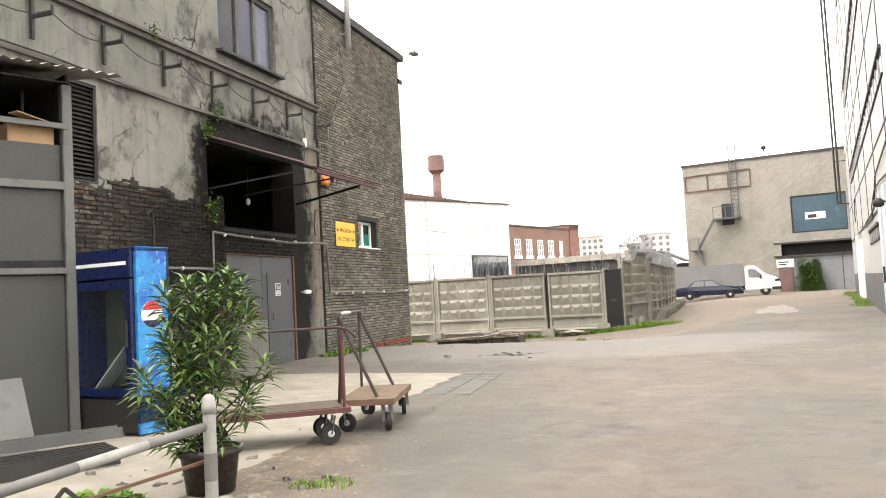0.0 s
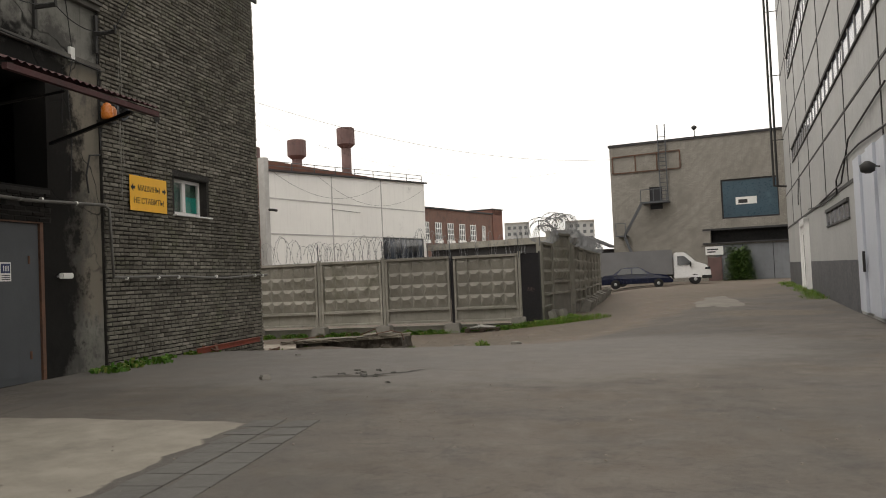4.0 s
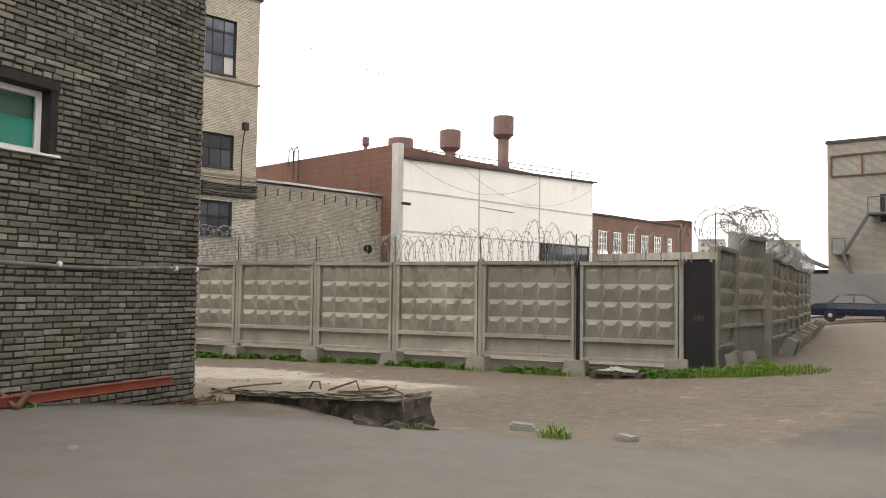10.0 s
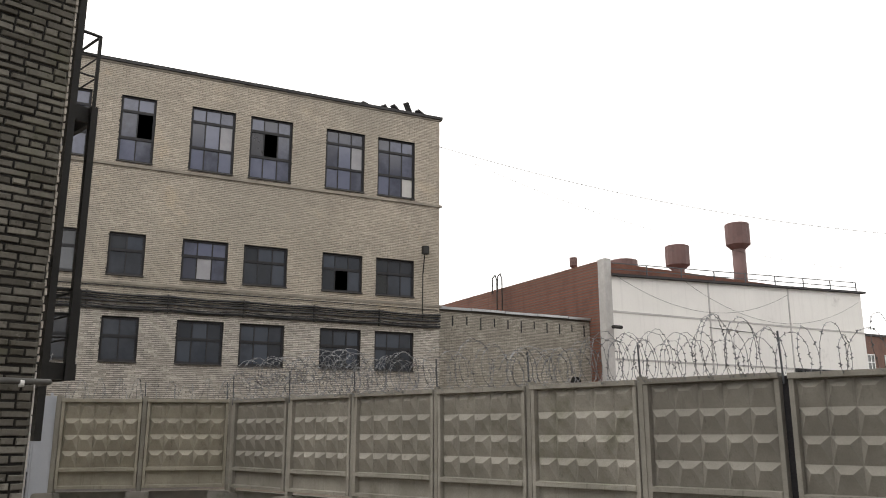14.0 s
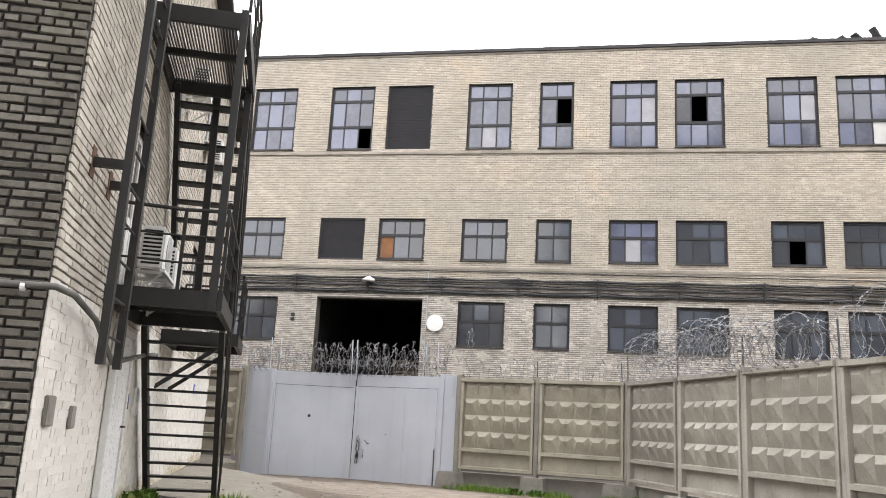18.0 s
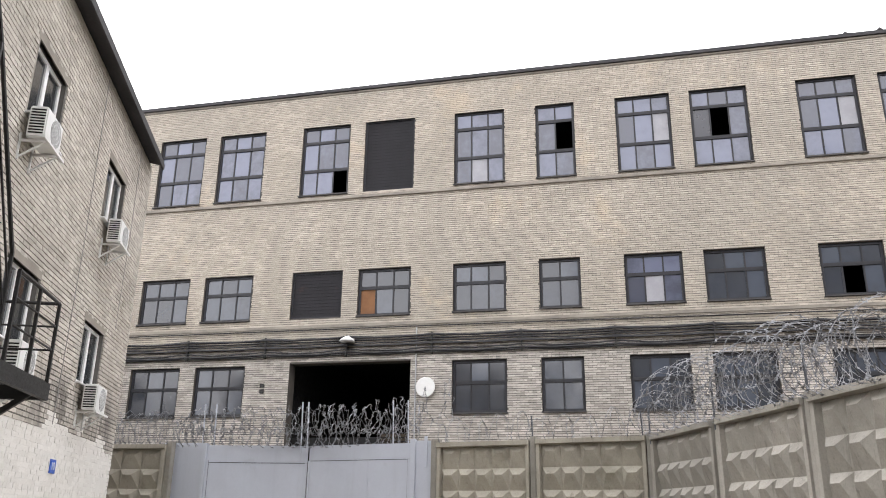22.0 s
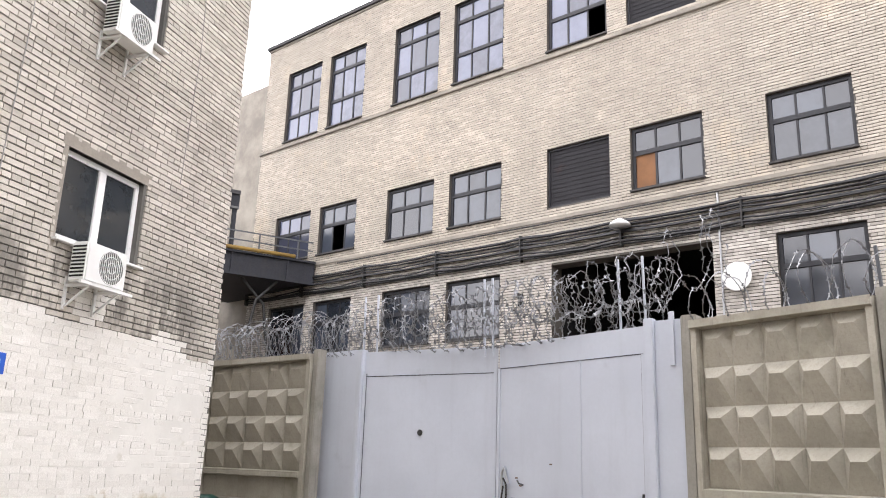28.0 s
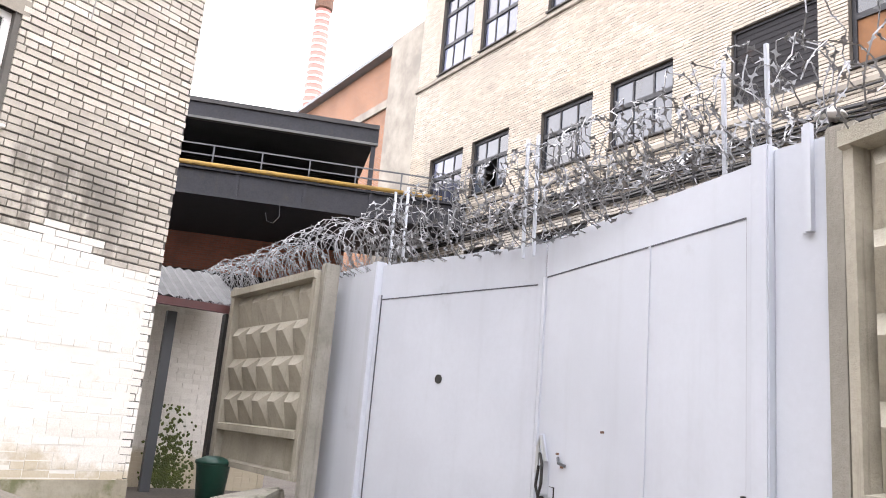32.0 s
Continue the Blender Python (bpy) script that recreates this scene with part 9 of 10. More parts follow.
tufts("grass_patch", along(FRONT, 3.0, 7.0, 0.25, 0.2, 0.7), 45, 0.13, "low weeds along the dark brick wall", WEED, True, 11)
tufts("grass_patch", along(FRONT, 5.4, 6.9, 0.42, 0.3, 0.3), 70, 0.24, "leafy weeds where brick and plaster meet", WEED, True, 17)
tufts("grass_patch", tufts_spots, 60, 0.12, "weeds growing out of the broken slab", WEED, False, 16)
tufts("grass_patch", [(-11.85, 21.5, 0.18)], 170, 0.2, "single dry tuft of grass in the gravel", GRASS, False, 12)
tufts("grass_patch", [(-4.6, 2.4, 0.55), (-4.9, 2.9, 0.5), (-4.3, 1.9, 0.5), (-5.4, 2.6, 0.5), (-4.85, 4.3, 0.13), (-4.7, 4.45, 0.2)], 110, 0.09, "sparse grass round the barrier post", GRASS, False, 13)
tufts("grass_patch", [(-5.0, 2.2, 0.5), (-4.6, 2.9, 0.4), (-5.6, 3.0, 0.4)], 160, 0.2, "dandelion weeds under the barrier", WEED, True, 14)
tufts("grass_patch", along(PANELS, 8, 30, 0.35, 0.5, 0.9), 160, 0.22, "grass strip along the panel building", GRASS, False, 15)
st_ = Mesh()
for _ in range(1100):
    pick = g.random()
    if pick < 0.55:
        x, y, _z = NORTH.at(g.uniform(2, 19), g.uniform(1.0, 9.5))
    elif pick < 0.8:
        x, y = g.uniform(-33, -22), g.uniform(17, 24)
    else:
        x, y = g.uniform(-9, -3), g.uniform(3, 20)
    r = g.choice((0.008, 0.012, 0.016)) if pick >= 0.8 else g.choice((0.006, 0.008, 0.011, 0.014, 0.02, 0.03))
    z = ground(x, y)
    n_ = len(st_.v)
    for k in range(5):
        a = k * 1.257 + g.uniform(-0.3, 0.3)
        st_.v.append((x + r * math.cos(a), y + r * math.sin(a), z - 0.004))
    for k in range(5):
        a = k * 1.257 + g.uniform(-0.3, 0.3)
        st_.v.append((x + r * 0.6 * math.cos(a), y + r * 0.6 * math.sin(a), z + r * g.uniform(0.5, 0.9)))
    for k in range(5):
        st_.f.append((n_ + k, n_ + (k + 1) % 5, n_ + 5 + (k + 1) % 5, n_ + 5 + k))
    st_.f.append(tuple(n_ + 5 + k for k in range(5)))
tagged(part("loose_stones", st_, surface("loose_stone", (0.29, 0.26, 0.22), (0.19, 0.168, 0.142), big=4, fine=30, vary=0.8)), "scattered grey stones and rubble on the ground", "stones", kind="stuff")
for k, (x, y, w_) in enumerate(((-11.2, 21.9, 0.22), (-12.9, 22.2, 0.3), (-13.1, 16.9, 0.09), (-5.0, 3.65, 0.14), (-11.0, 14.0, 0.2))):
    solid("rubble_lump", Mesh().box(-w_ / 2, w_ / 2, -w_ / 3, w_ / 3, -0.02, w_ * 0.3), CONCRETE_OLD, pose(x, y, ground(x, y), 0, 4, 37 * k), "broken lump of concrete on the ground", "rubble", "rubble lumps", bevel=w_ * 0.08)


# ---- panel building: joints, windows, doors, pipes ----
JOINT = surface("tarred_joint", (0.06, 0.058, 0.056), (0.04, 0.04, 0.04), (0.2, 0.19, 0.18), big=2, fine=14)
jm = Mesh()
for z in (5.6, 9.3, 13.0, 16.8, 20.6, 24.4):
    jm.box(-9, 31, -0.01, 0.02, z - 0.035, z + 0.035)
for s in (-5.2, 0.8, 6.9, 13.0, 19.0, 25.0):
    jm.box(s - 0.03, s + 0.03, -0.01, 0.022, 3.6, 27)
jm.box(-9, 31, -0.01, 0.03, 3.52, 3.62)
tagged(part("panel_joints_tall", jm, JOINT, m=PANELS.m), "dark tarred joints between the wall panels", "joints", kind="structure")
bb = Mesh().box(-0.3, 14.9, -0.01, 0.012, -0.3, 1.45).box(18.4, 31.0, -0.01, 0.012, -0.3, 1.45)
tagged(part("dark_base_band", bb, PANEL_BASE, m=PANELS.m), "dark grey painted base of the panel building", "plinth", kind="structure")
wnum = 120
for z0, z1, s0, s1 in ((6.75, 7.55, -6, 23), (11.3, 12.5, -6, 23), (17.4, 18.6, -6, 23), (2.6, 3.2, 0.9, 7.0)):
    t = thing("window_%d" % wnum, PANELS.m, "ribbon of dusty panes in the panel wall", "window", kind="structure")
    wnum += 1
    part("window_frame", Mesh().box(s0, s1, 0, 0.05, z0, z0 + 0.06).box(s0, s1, 0, 0.08, z1 - 0.1, z1), JOINT, t)
    k = int((s1 - s0) / 1.22)
    for i in range(k):
        a, b = s0 + i * (s1 - s0) / k, s0 + (i + 1) * (s1 - s0) / k
        part("pane", pane_data(b - a - 0.06, z1 - z0 - 0.18, GLASS_UP), GLASS_UP, t, m=Matrix.Translation(((a + b) / 2, 0.012, (z0 + z1) / 2 - 0.02)))
        part("mullion", Mesh().box(b - 0.03, b + 0.03, 0, 0.04, z0 + 0.06, z1 - 0.1), PANEL_GREY, t)
bd = thing("door_6", PANELS.stand(-3.3, 0.0, 0.15), "tall pale blue folding steel gate in the panel wall", "door", kind="structure")
for k in range(4):
    part("leaf", Mesh().box(-2.2 + k * 1.1, -1.12 + k * 1.1, 0.0, 0.12 if k % 2 else 0.06, 0, 3.85), STEEL_BLUE, bd, bevel=0.012)
part("handle", Mesh().box(0.9, 0.96, 0.12, 0.18, 1.0, 1.5), STEEL_BLACK, bd)
lm = thing("gate_lamp", PANELS.stand(-4.9, 0.0, 3.4), "round dark lamp beside the blue gate", "lamp")
part("head", Mesh().lathe([(0.05, -0.12), (0.14, -0.08), (0.16, 0.06), (0.05, 0.14)], 14, 0, 0.3), STEEL_BLACK, lm, smooth=True)
part("arm", Mesh().bar((0, 0, 0), (0, 0.3, 0.05), 0.03), STEEL_BLACK, lm)
wd = thing("door_7", PANELS.stand(16.6, 0.0, 0.2), "tall white plastic entrance door with a small canopy", "door", kind="structure")
part("door_frame", Mesh().box(-1.6, -1.3, 0, 0.2, 0, 3.2).box(1.3, 1.6, 0, 0.2, 0, 3.2).box(-1.6, 1.6, 0, 0.2, 2.9, 3.2), PVC, wd)
part("leaf", Mesh().box(-1.3, -0.05, 0, 0.1, 0, 2.9), PVC, wd, bevel=0.01)
part("leaf", Mesh().box(0.0, 1.3, 0, 0.1, 0, 2.9), PVC, wd, bevel=0.01)
part("pane", Mesh().box(0.35, 0.6, 0.1, 0.11, 0.4, 2.5), GLASS_DARK, wd)
dp = thing("drain_pipes", PANELS.m, "pair of dark pipes standing clear of the far corner", "pipe")
for o, s in ((0.52, 29.6), (0.72, 29.75)):
    part("pipe", Mesh().tube([(s, o, 6.2), (s, o, 27)], 0.07, 8), STEEL_BLACK, dp)
part("pipe", Mesh().tube([(29.7, 0.75, 6.2), (29.7, 0.0, 6.1)], 0.06, 8), STEEL_BLACK, dp)
for z in (9, 13, 17, 21):
    part("clamp", Mesh().bar((29.7, 0, z), (29.7, 0.75, z), 0.05), STEEL_BLACK, dp)
cw = thing("wall_cable_run", PANELS.m, "black cables straggling across the wall panels", "cables")
for pts in ([(-6, 0.05, 4.15), (-2, 0.06, 4.3), (1.1, 0.05, 4.3), (3.2, 0.06, 3.9), (3.3, 0.05, 3.5), (8, 0.05, 3.45), (14, 0.06, 3.7)], [(-6, 0.05, 5.0), (0, 0.05, 4.7), (2.0, 0.06, 3.7), (9, 0.05, 3.6)], [(19, 0.05, 5.5), (19.2, 0.1, 4.6), (20, 0.05, 4.3)]):
    part("cable", Mesh().tube(pts, 0.025, 6), CABLE, cw)

# ---- grey building at the end of the road ----
BLUEGLASS = surface("dark_blue_shutter", (0.028, 0.07, 0.10), (0.02, 0.05, 0.075), (0.05, 0.10, 0.13), rough=0.35, big=0.7, fine=8)
bw = thing("window_140", FAR.stand(11.2, -0.15, 5.2), "large dark blue glazed opening in grey brick", "window", kind="structure")
part("window_frame", Mesh().box(-2.2, 2.2, -0.03, 0.08, 0, 0.12).box(-2.2, 2.2, -0.03, 0.08, 3.08, 3.2).box(-2.2, -2.08, -0.03, 0.08, 0.12, 3.08).box(2.08, 2.2, -0.03, 0.08, 0.12, 3.08), FRAME_DARK, bw)
part("pane", Mesh().box(-2.08, 2.08, 0.0, 0.03, 0.12, 3.08), BLUEGLASS, bw)
part("poster", Mesh().box(-0.5, 1.1, 0.03, 0.05, 1.1, 1.7), AC_WHITE, bw, "white notice")
part("poster_print", Mesh().box(0.2, 0.9, 0.05, 0.06, 1.2, 1.5), BLACK_INK, bw)
gd = thing("door_8", FAR.stand(12.3, -0.1, 0.1), "wide pale blue-grey steel gates of the grey building", "door", kind="structure")
for a, b in ((-4.2, -1.9), (-1.85, 0.4), (0.45, 2.4), (2.45, 4.1)):
    part("leaf", Mesh().box(-a, -b, 0, 0.06, 0, 3.0), GATE_GREY, gd, bevel=0.01)
fd = thing("door_9", FAR.stand(8.25, -0.05, 0.15), "brown steel door with a white sign above", "door", kind="structure")
part("leaf", Mesh().box(-0.46, 0.46, 0.12, 0.18, 0, 1.95), CHIMNEY, fd, bevel=0.01)
part("door_frame", Mesh().box(-0.55, -0.46, 0.1, 0.2, 0, 2.05).box(0.46, 0.55, 0.1, 0.2, 0, 2.05), CHIMNEY, fd)
part("sign_board", Mesh().box(-0.7, 0.7, 0.12, 0.16, 2.15, 2.85), PVC, fd)
for k in range(2):
    part("sign_line", Mesh().box(-0.1 - 0.2 * k, 0.55, 0.16, 0.17, 2.35 + 0.2 * k, 2.45 + 0.2 * k), FRAME_DARK, fd)
cb2 = Mesh().box(-7.4, -16.4, 0.0, 0.25, 3.18, 3.3).box(-7.4, -16.4, 0.0, 0.06, 4.3, 4.45)
tagged(part("gate_canopy", cb2, ROOF_DARK, m=FAR.m), "dark canopy band above the gates", "canopy", kind="structure")
lf = thing("far_ladder", FAR.m, "steel roof ladder with hoops on the grey building", "ladder")
for s in (4.2, 4.8):
    part("rail", Mesh().bar((-s, 0.2, 7.0), (-s, 0.2, 13.5), 0.08), STEEL_GREY, lf)
for i in range(16):
    part("rung", Mesh().bar((-4.2, 0.2, 7.2 + i * 0.35), (-4.8, 0.2, 7.2 + i * 0.35), 0.05), STEEL_GREY, lf)
rf_ = thing("wall_frame", FAR.m, "rusty steel sign frame on the grey building", "frame")
for a, b in (((0.25, 9.7), (0.25, 11.1)), ((2.2, 9.7), (2.2, 11.15)), ((4.0, 9.7), (4.0, 11.2)), ((5.9, 9.7), (5.9, 11.2)), ((0.25, 9.7), (5.9, 9.7)), ((0.25, 11.1), (5.9, 11.2))):
    part("bar", Mesh().bar((-a[0], 0.08, a[1]), (-b[0], 0.08, b[1]), 0.09), STEEL_RUST, rf_)
es = thing("outside_stair", FAR.m, "steel outside stair with a landing and door", "stairs")
part("landing", Mesh().box(-2.7, -4.9, 0.0, 1.3, 6.85, 7.0), STEEL_GREY, es)
part("door_leaf", Mesh().box(-3.25, -4.3, -0.2, -0.1, 6.4, 8.3), FRAME_DARK, es)
for s in (2.75, 3.8, 4.85):
    part("rail_post", Mesh().bar((-s, 1.25, 7.0), (-s, 1.25, 8.0), 0.06), STEEL_GREY, es)
part("rail", Mesh().bar((-2.75, 1.25, 8.0), (-4.85, 1.25, 8.0), 0.06), STEEL_GREY, es)
part("stringer", Mesh().bar((-2.75, 1.0, 6.9), (-1.2, 1.0, 4.3), 0.2), STEEL_GREY, es)
part("mid_landing", Mesh().box(-0.5, -1.35, 0.0, 1.3, 4.2, 4.3), STEEL_GREY, es)
part("rail", Mesh().box(-0.5, -0.56, 1.2, 1.26, 4.3, 5.35).box(-1.3, -1.36, 1.2, 1.26, 4.3, 5.35).box(-0.5, -1.36, 1.2, 1.26, 5.3, 5.36), STEEL_GREY, es)
part("stringer", Mesh().bar((-1.25, 1.2, 4.2), (-2.6, 1.2, 0.3), 0.2), STEEL_GREY, es)
pv = thing("roof_antenna", FAR.stand(7.1, -0.5, 12.0), "thin roof pole with a round head", "antenna")
part("pole", Mesh().tube([(0, 0, 0), (0, 0, 0.9)], 0.04, 6), STEEL_BLACK, pv)
part("head", Mesh().lathe([(0.05, 0.8), (0.22, 0.95), (0.22, 1.1), (0.05, 1.2)], 10), STEEL_BLACK, pv, smooth=True)
dl = thing("far_shed", FAR.stand(-1.2, -1.0, 0.1), "dark lean-to beside the grey building", "shed")
part("wall", Mesh().box(-1.2, 1.0, -3, 0, 0, 3.2), ROOF_DARK, dl)
part("roof", Mesh().bar((-1.0, 0.2, 3.3), (1.4, 0.2, 4.4), 3.0, 0.1), ROOF_DARK, dl)
# bush before the gates
bu = thing("bush", FAR.stand(10.2, 0.9, 0.15), "dense green bush before the grey gates", "bush")
q = Mesh()
g2 = random.Random(41)
for _ in range(4200):
    a, b = g2.uniform(0, 2 * math.pi), g2.random()
    hgt = 2.5 * b
    rr = (1.15 - 0.35 * b) * (0.55 + 0.45 * g2.random()) * (1 + 0.15 * math.sin(3 * a))
    leaf_at(q, Vector((rr * math.cos(a), rr * 0.8 * math.sin(a), hgt * (1 + 0.1 * math.sin(2 * a)))), Vector((math.cos(a), math.sin(a), g2.uniform(-0.3, 0.9))), g2.uniform(0.16, 0.3), g2.uniform(0.05, 0.09))
cr = part("crown", q, LEAF, bu)
cr["kind"] = "stuff"
part("stems", Mesh().tube([(0, 0, 0), (0.1, 0, 1.0), (0.2, 0.1, 2.0)], 0.06, 6).tube([(0, 0, 0), (-0.3, 0, 1.0), (-0.5, 0.1, 1.8)], 0.05, 6), WOOD_OLD, bu)


# ---- parked vehicles ----
def hull(profile, y0, y1, top_in):
    """A car body: a side profile drawn out across, the roof drawn in."""
    mb = Mesh()
    n_ = len(profile)
    zmax = max(p[1] for p in profile)
    for sgn, y in ((-1, y0), (1, y1)):
        for x, z in profile:
            k = max(0.0, (z - 0.85) / max(0.01, zmax - 0.85))
            mb.v.append((x, y - sgn * top_in * k * (1 if sgn > 0 else 1) if sgn > 0 else y + top_in * k, z))
    mb.f.append(tuple(range(n_ - 1, -1, -1)))
    mb.f.append(tuple(range(n_, 2 * n_)))
    for i in range(n_):
        j = (i + 1) % n_
        mb.f.append((i, j, n_ + j, n_ + i))
    return mb


CAR_BLUE = surface("dark_blue_car_paint", (0.006, 0.010, 0.036), (0.005, 0.008, 0.028), rough=0.2, big=1, fine=6, height=0.0002)
CAR_WHITE = surface("white_van_paint", (0.78, 0.78, 0.78), (0.74, 0.74, 0.74), rough=0.3, big=1, fine=6, height=0.0002)
TARP = surface("grey_truck_cover", (0.20, 0.20, 0.205), (0.17, 0.17, 0.175), rough=0.6, big=0.8, fine=6, height=0.002)
car = thing("sedan_car", pose(-21.7, 59.3, ground(-21.7, 59.3), 0, 0, 18.8), "dark blue sedan parked across the road end", "car")
part("body", hull([(-2.3, 0.32), (-2.32, 0.7), (-2.2, 0.92), (-1.55, 0.98), (-1.0, 1.36), (-0.6, 1.43), (0.2, 1.42), (0.95, 0.98), (1.9, 0.86), (2.25, 0.68), (2.3, 0.32)], -0.86, 0.86, 0.2), CAR_BLUE, car, bevel=0.04)
for y in (-0.872, 0.862):
    k = 0.16 if y < 0 else -0.16
    for a, b, c, d in ((-1.28, -0.95, -0.32, -0.34), (-0.26, -0.26, 0.22, 0.72)):
        q = Mesh()
        q.v = [(a, y, 0.97), (d, y, 0.97), (c, y + k, 1.36), (b, y + k, 1.36)] + [(a, y - 0.02, 0.97), (d, y - 0.02, 0.97), (c, y + k - 0.02, 1.36), (b, y + k - 0.02, 1.36)]
        q.f = [(0, 1, 2, 3), (7, 6, 5, 4), (0, 4, 5, 1), (1, 5, 6, 2), (2, 6, 7, 3), (3, 7, 4, 0)]
        part("side_window", q, GLASS_DARK, car)
for x in (-1.4, 1.42):
    for y in (-0.78, 0.78):
        wheel(car, x, y, 0.32, 0.32, 0.2, 0)
for y in (-0.6, 0.6):
    part("headlight", Mesh().box(2.16, 2.27, y - 0.2, y + 0.2, 0.6, 0.72), AC_WHITE, car, bevel=0.02)
part("bumper", Mesh().box(2.25, 2.36, -0.8, 0.8, 0.34, 0.55), CAR_BLUE, car, bevel=0.03)
van = thing("box_van", pose(-21.9, 63.4, ground(-21.9, 63.4), 0, 0, 18.8), "white box van with a grey load cover", "van")
part("cab", hull([(1.4, 0.45), (1.4, 2.2), (1.6, 2.3), (2.2, 2.28), (2.9, 1.62), (3.6, 1.36), (3.86, 1.12), (3.92, 0.8), (3.9, 0.45)], -0.98, 0.98, 0.14), CAR_WHITE, van, bevel=0.05)
part("load_box", Mesh().box(-3.7, 1.35, -1.1, 1.1, 0.75, 2.5), TARP, van, bevel=0.03)
part("chassis", Mesh().box(-3.6, 3.4, -0.45, 0.45, 0.45, 0.75), STEEL_BLACK, van)
for y in (-0.985, 0.975):
    sw_ = Mesh()
    k = 0.07 if y < 0 else -0.07
    sw_.v = [(1.68, y, 1.4), (2.62, y, 1.4), (2.62, y + k * 0.2, 1.58), (2.15, y + k, 2.02), (1.68, y + k, 2.02)] + [(1.68, y + k * 0.15, 1.4), (2.62, y + k * 0.15, 1.4), (2.62, y + k * 0.35, 1.58), (2.15, y + k * 1.15, 2.02), (1.68, y + k * 1.15, 2.02)]
    sw_.f = [(0, 1, 2, 3, 4), (9, 8, 7, 6, 5)] + [(i, 5 + i, 5 + (i + 1) % 5, (i + 1) % 5) for i in range(5)]
    part("side_window", sw_, GLASS_DARK, van)
ws_ = Mesh()
ws_.v = [(2.30, -0.78, 2.22), (2.30, 0.78, 2.22), (2.92, 0.86, 1.64), (2.92, -0.86, 1.64)]
ws_.f = [(0, 1, 2, 3)]
part("windscreen", ws_, GLASS_DARK, van)
part("dark_sill", Mesh().box(3.3, 3.96, -1.0, 1.0, 0.4, 0.62), STEEL_BLACK, van, bevel=0.02)
for x in (-2.2, 2.85):
    for y in (-0.85, 0.85):
        wheel(van, x, y, 0.37, 0.37, 0.24, 0)
part("mirror", Mesh().box(2.5, 2.6, -1.2, -1.02, 1.25, 1.6), STEEL_BLACK, van, bevel=0.02)
for y in (-0.8, 0.8):
    part("headlight", Mesh().box(3.5, 3.88, y - 0.17, y + 0.17, 1.0, 1.2), GLASS_DARK, van, bevel=0.03)

# ---- overhead wires ----
for sag, r in ((1.9, 0.012), (3.9, 0.007)):
    solid("overhead_wire", Mesh().tube(sag_line((-44.1, 36.7, 15.4), (-28.2, 72.6, 11.0), sag, 40), r, 5), CABLE, Matrix.Identity(4), "thin black wire sagging between the buildings", "wire", "overhead wires")
# plain building closing the place behind the camera
bk = Mesh().box(-25, 25, 0, 8, -0.5, 9)
tagged(part("wall_behind", bk, PLASTER, m=pose(0, -22, 0, 0, 0, 20)), "plain plaster building across the yard", "wall", kind="structure")
# ---- cracks, patches and marks ----
CRACK = surface("broken_asphalt_edge", (0.035, 0.031, 0.027), (0.02, 0.018, 0.016), (0.10, 0.088, 0.075), big=3, fine=40, height=0.015)
PATCH = surface("pale_cement_patch", (0.216, 0.198, 0.169), (0.151, 0.138, 0.119), (0.108, 0.097, 0.083), big=1.2, fine=20, height=0.008)
ASPHALT_PATCH = surface("smooth_asphalt_patch", (0.115, 0.108, 0.099), (0.080, 0.075, 0.069), (0.15, 0.138, 0.124), big=1.5, fine=40, height=0.006)
PAVER = surface("worn_paving_slab", (0.125, 0.120, 0.110), (0.085, 0.081, 0.075), (0.055, 0.052, 0.048), big=1.6, fine=18, height=0.006, vary=0.5)


def crack(points, width, seed, label):
    """A ragged dark strip lying in the asphalt along a line of points."""
    g = random.Random(seed)
    mb = Mesh()
    line = []
    for (x0, y0), (x1, y1) in zip(points, points[1:]):
        n = max(2, int(math.hypot(x1 - x0, y1 - y0) / 0.09))
        line += [(x0 + (x1 - x0) * i / n + g.uniform(-0.025, 0.025), y0 + (y1 - y0) * i / n + g.uniform(-0.025, 0.025)) for i in range(n)]
    for (x0, y0), (x1, y1) in zip(line, line[1:]):
        d = math.hypot(x1 - x0, y1 - y0) + 1e-6
        nx, ny = -(y1 - y0) / d, (x1 - x0) / d
        w0, w1 = width * g.uniform(0.15, 1.0), width * g.uniform(0.1, 0.9)
        mb.face(*[(x, y, ground(x, y) + 0.006) for x, y in ((x0 + nx * w0, y0 + ny * w0), (x0 - nx * w1, y0 - ny * w1), (x1 - nx * w1, y1 - ny * w1), (x1 + nx * w0, y1 + ny * w0))])
    tagged(part("asphalt_crack", mb, CRACK), label, "crack", kind="structure")


crack([(-10.5, 14.94), (-9.95, 14.8), (-9.65, 15.45), (-9.55, 16.0)], 0.05, 61, "broken edge of asphalt with a dark hollow")
crack([(-9.55, 16.0), (-8.98, 16.0), (-8.3, 16.44)], 0.012, 62, "thin crack running on through the asphalt")
crack([(-6.9, 25.3), (-6.4, 25.43), (-5.88, 25.61)], 0.06, 63, "short dark crack in the road")
crack([(-7.0, 9.2), (-6.7, 8.2), (-6.2, 7.4)], 0.008, 65, "seam where the apron meets the asphalt")


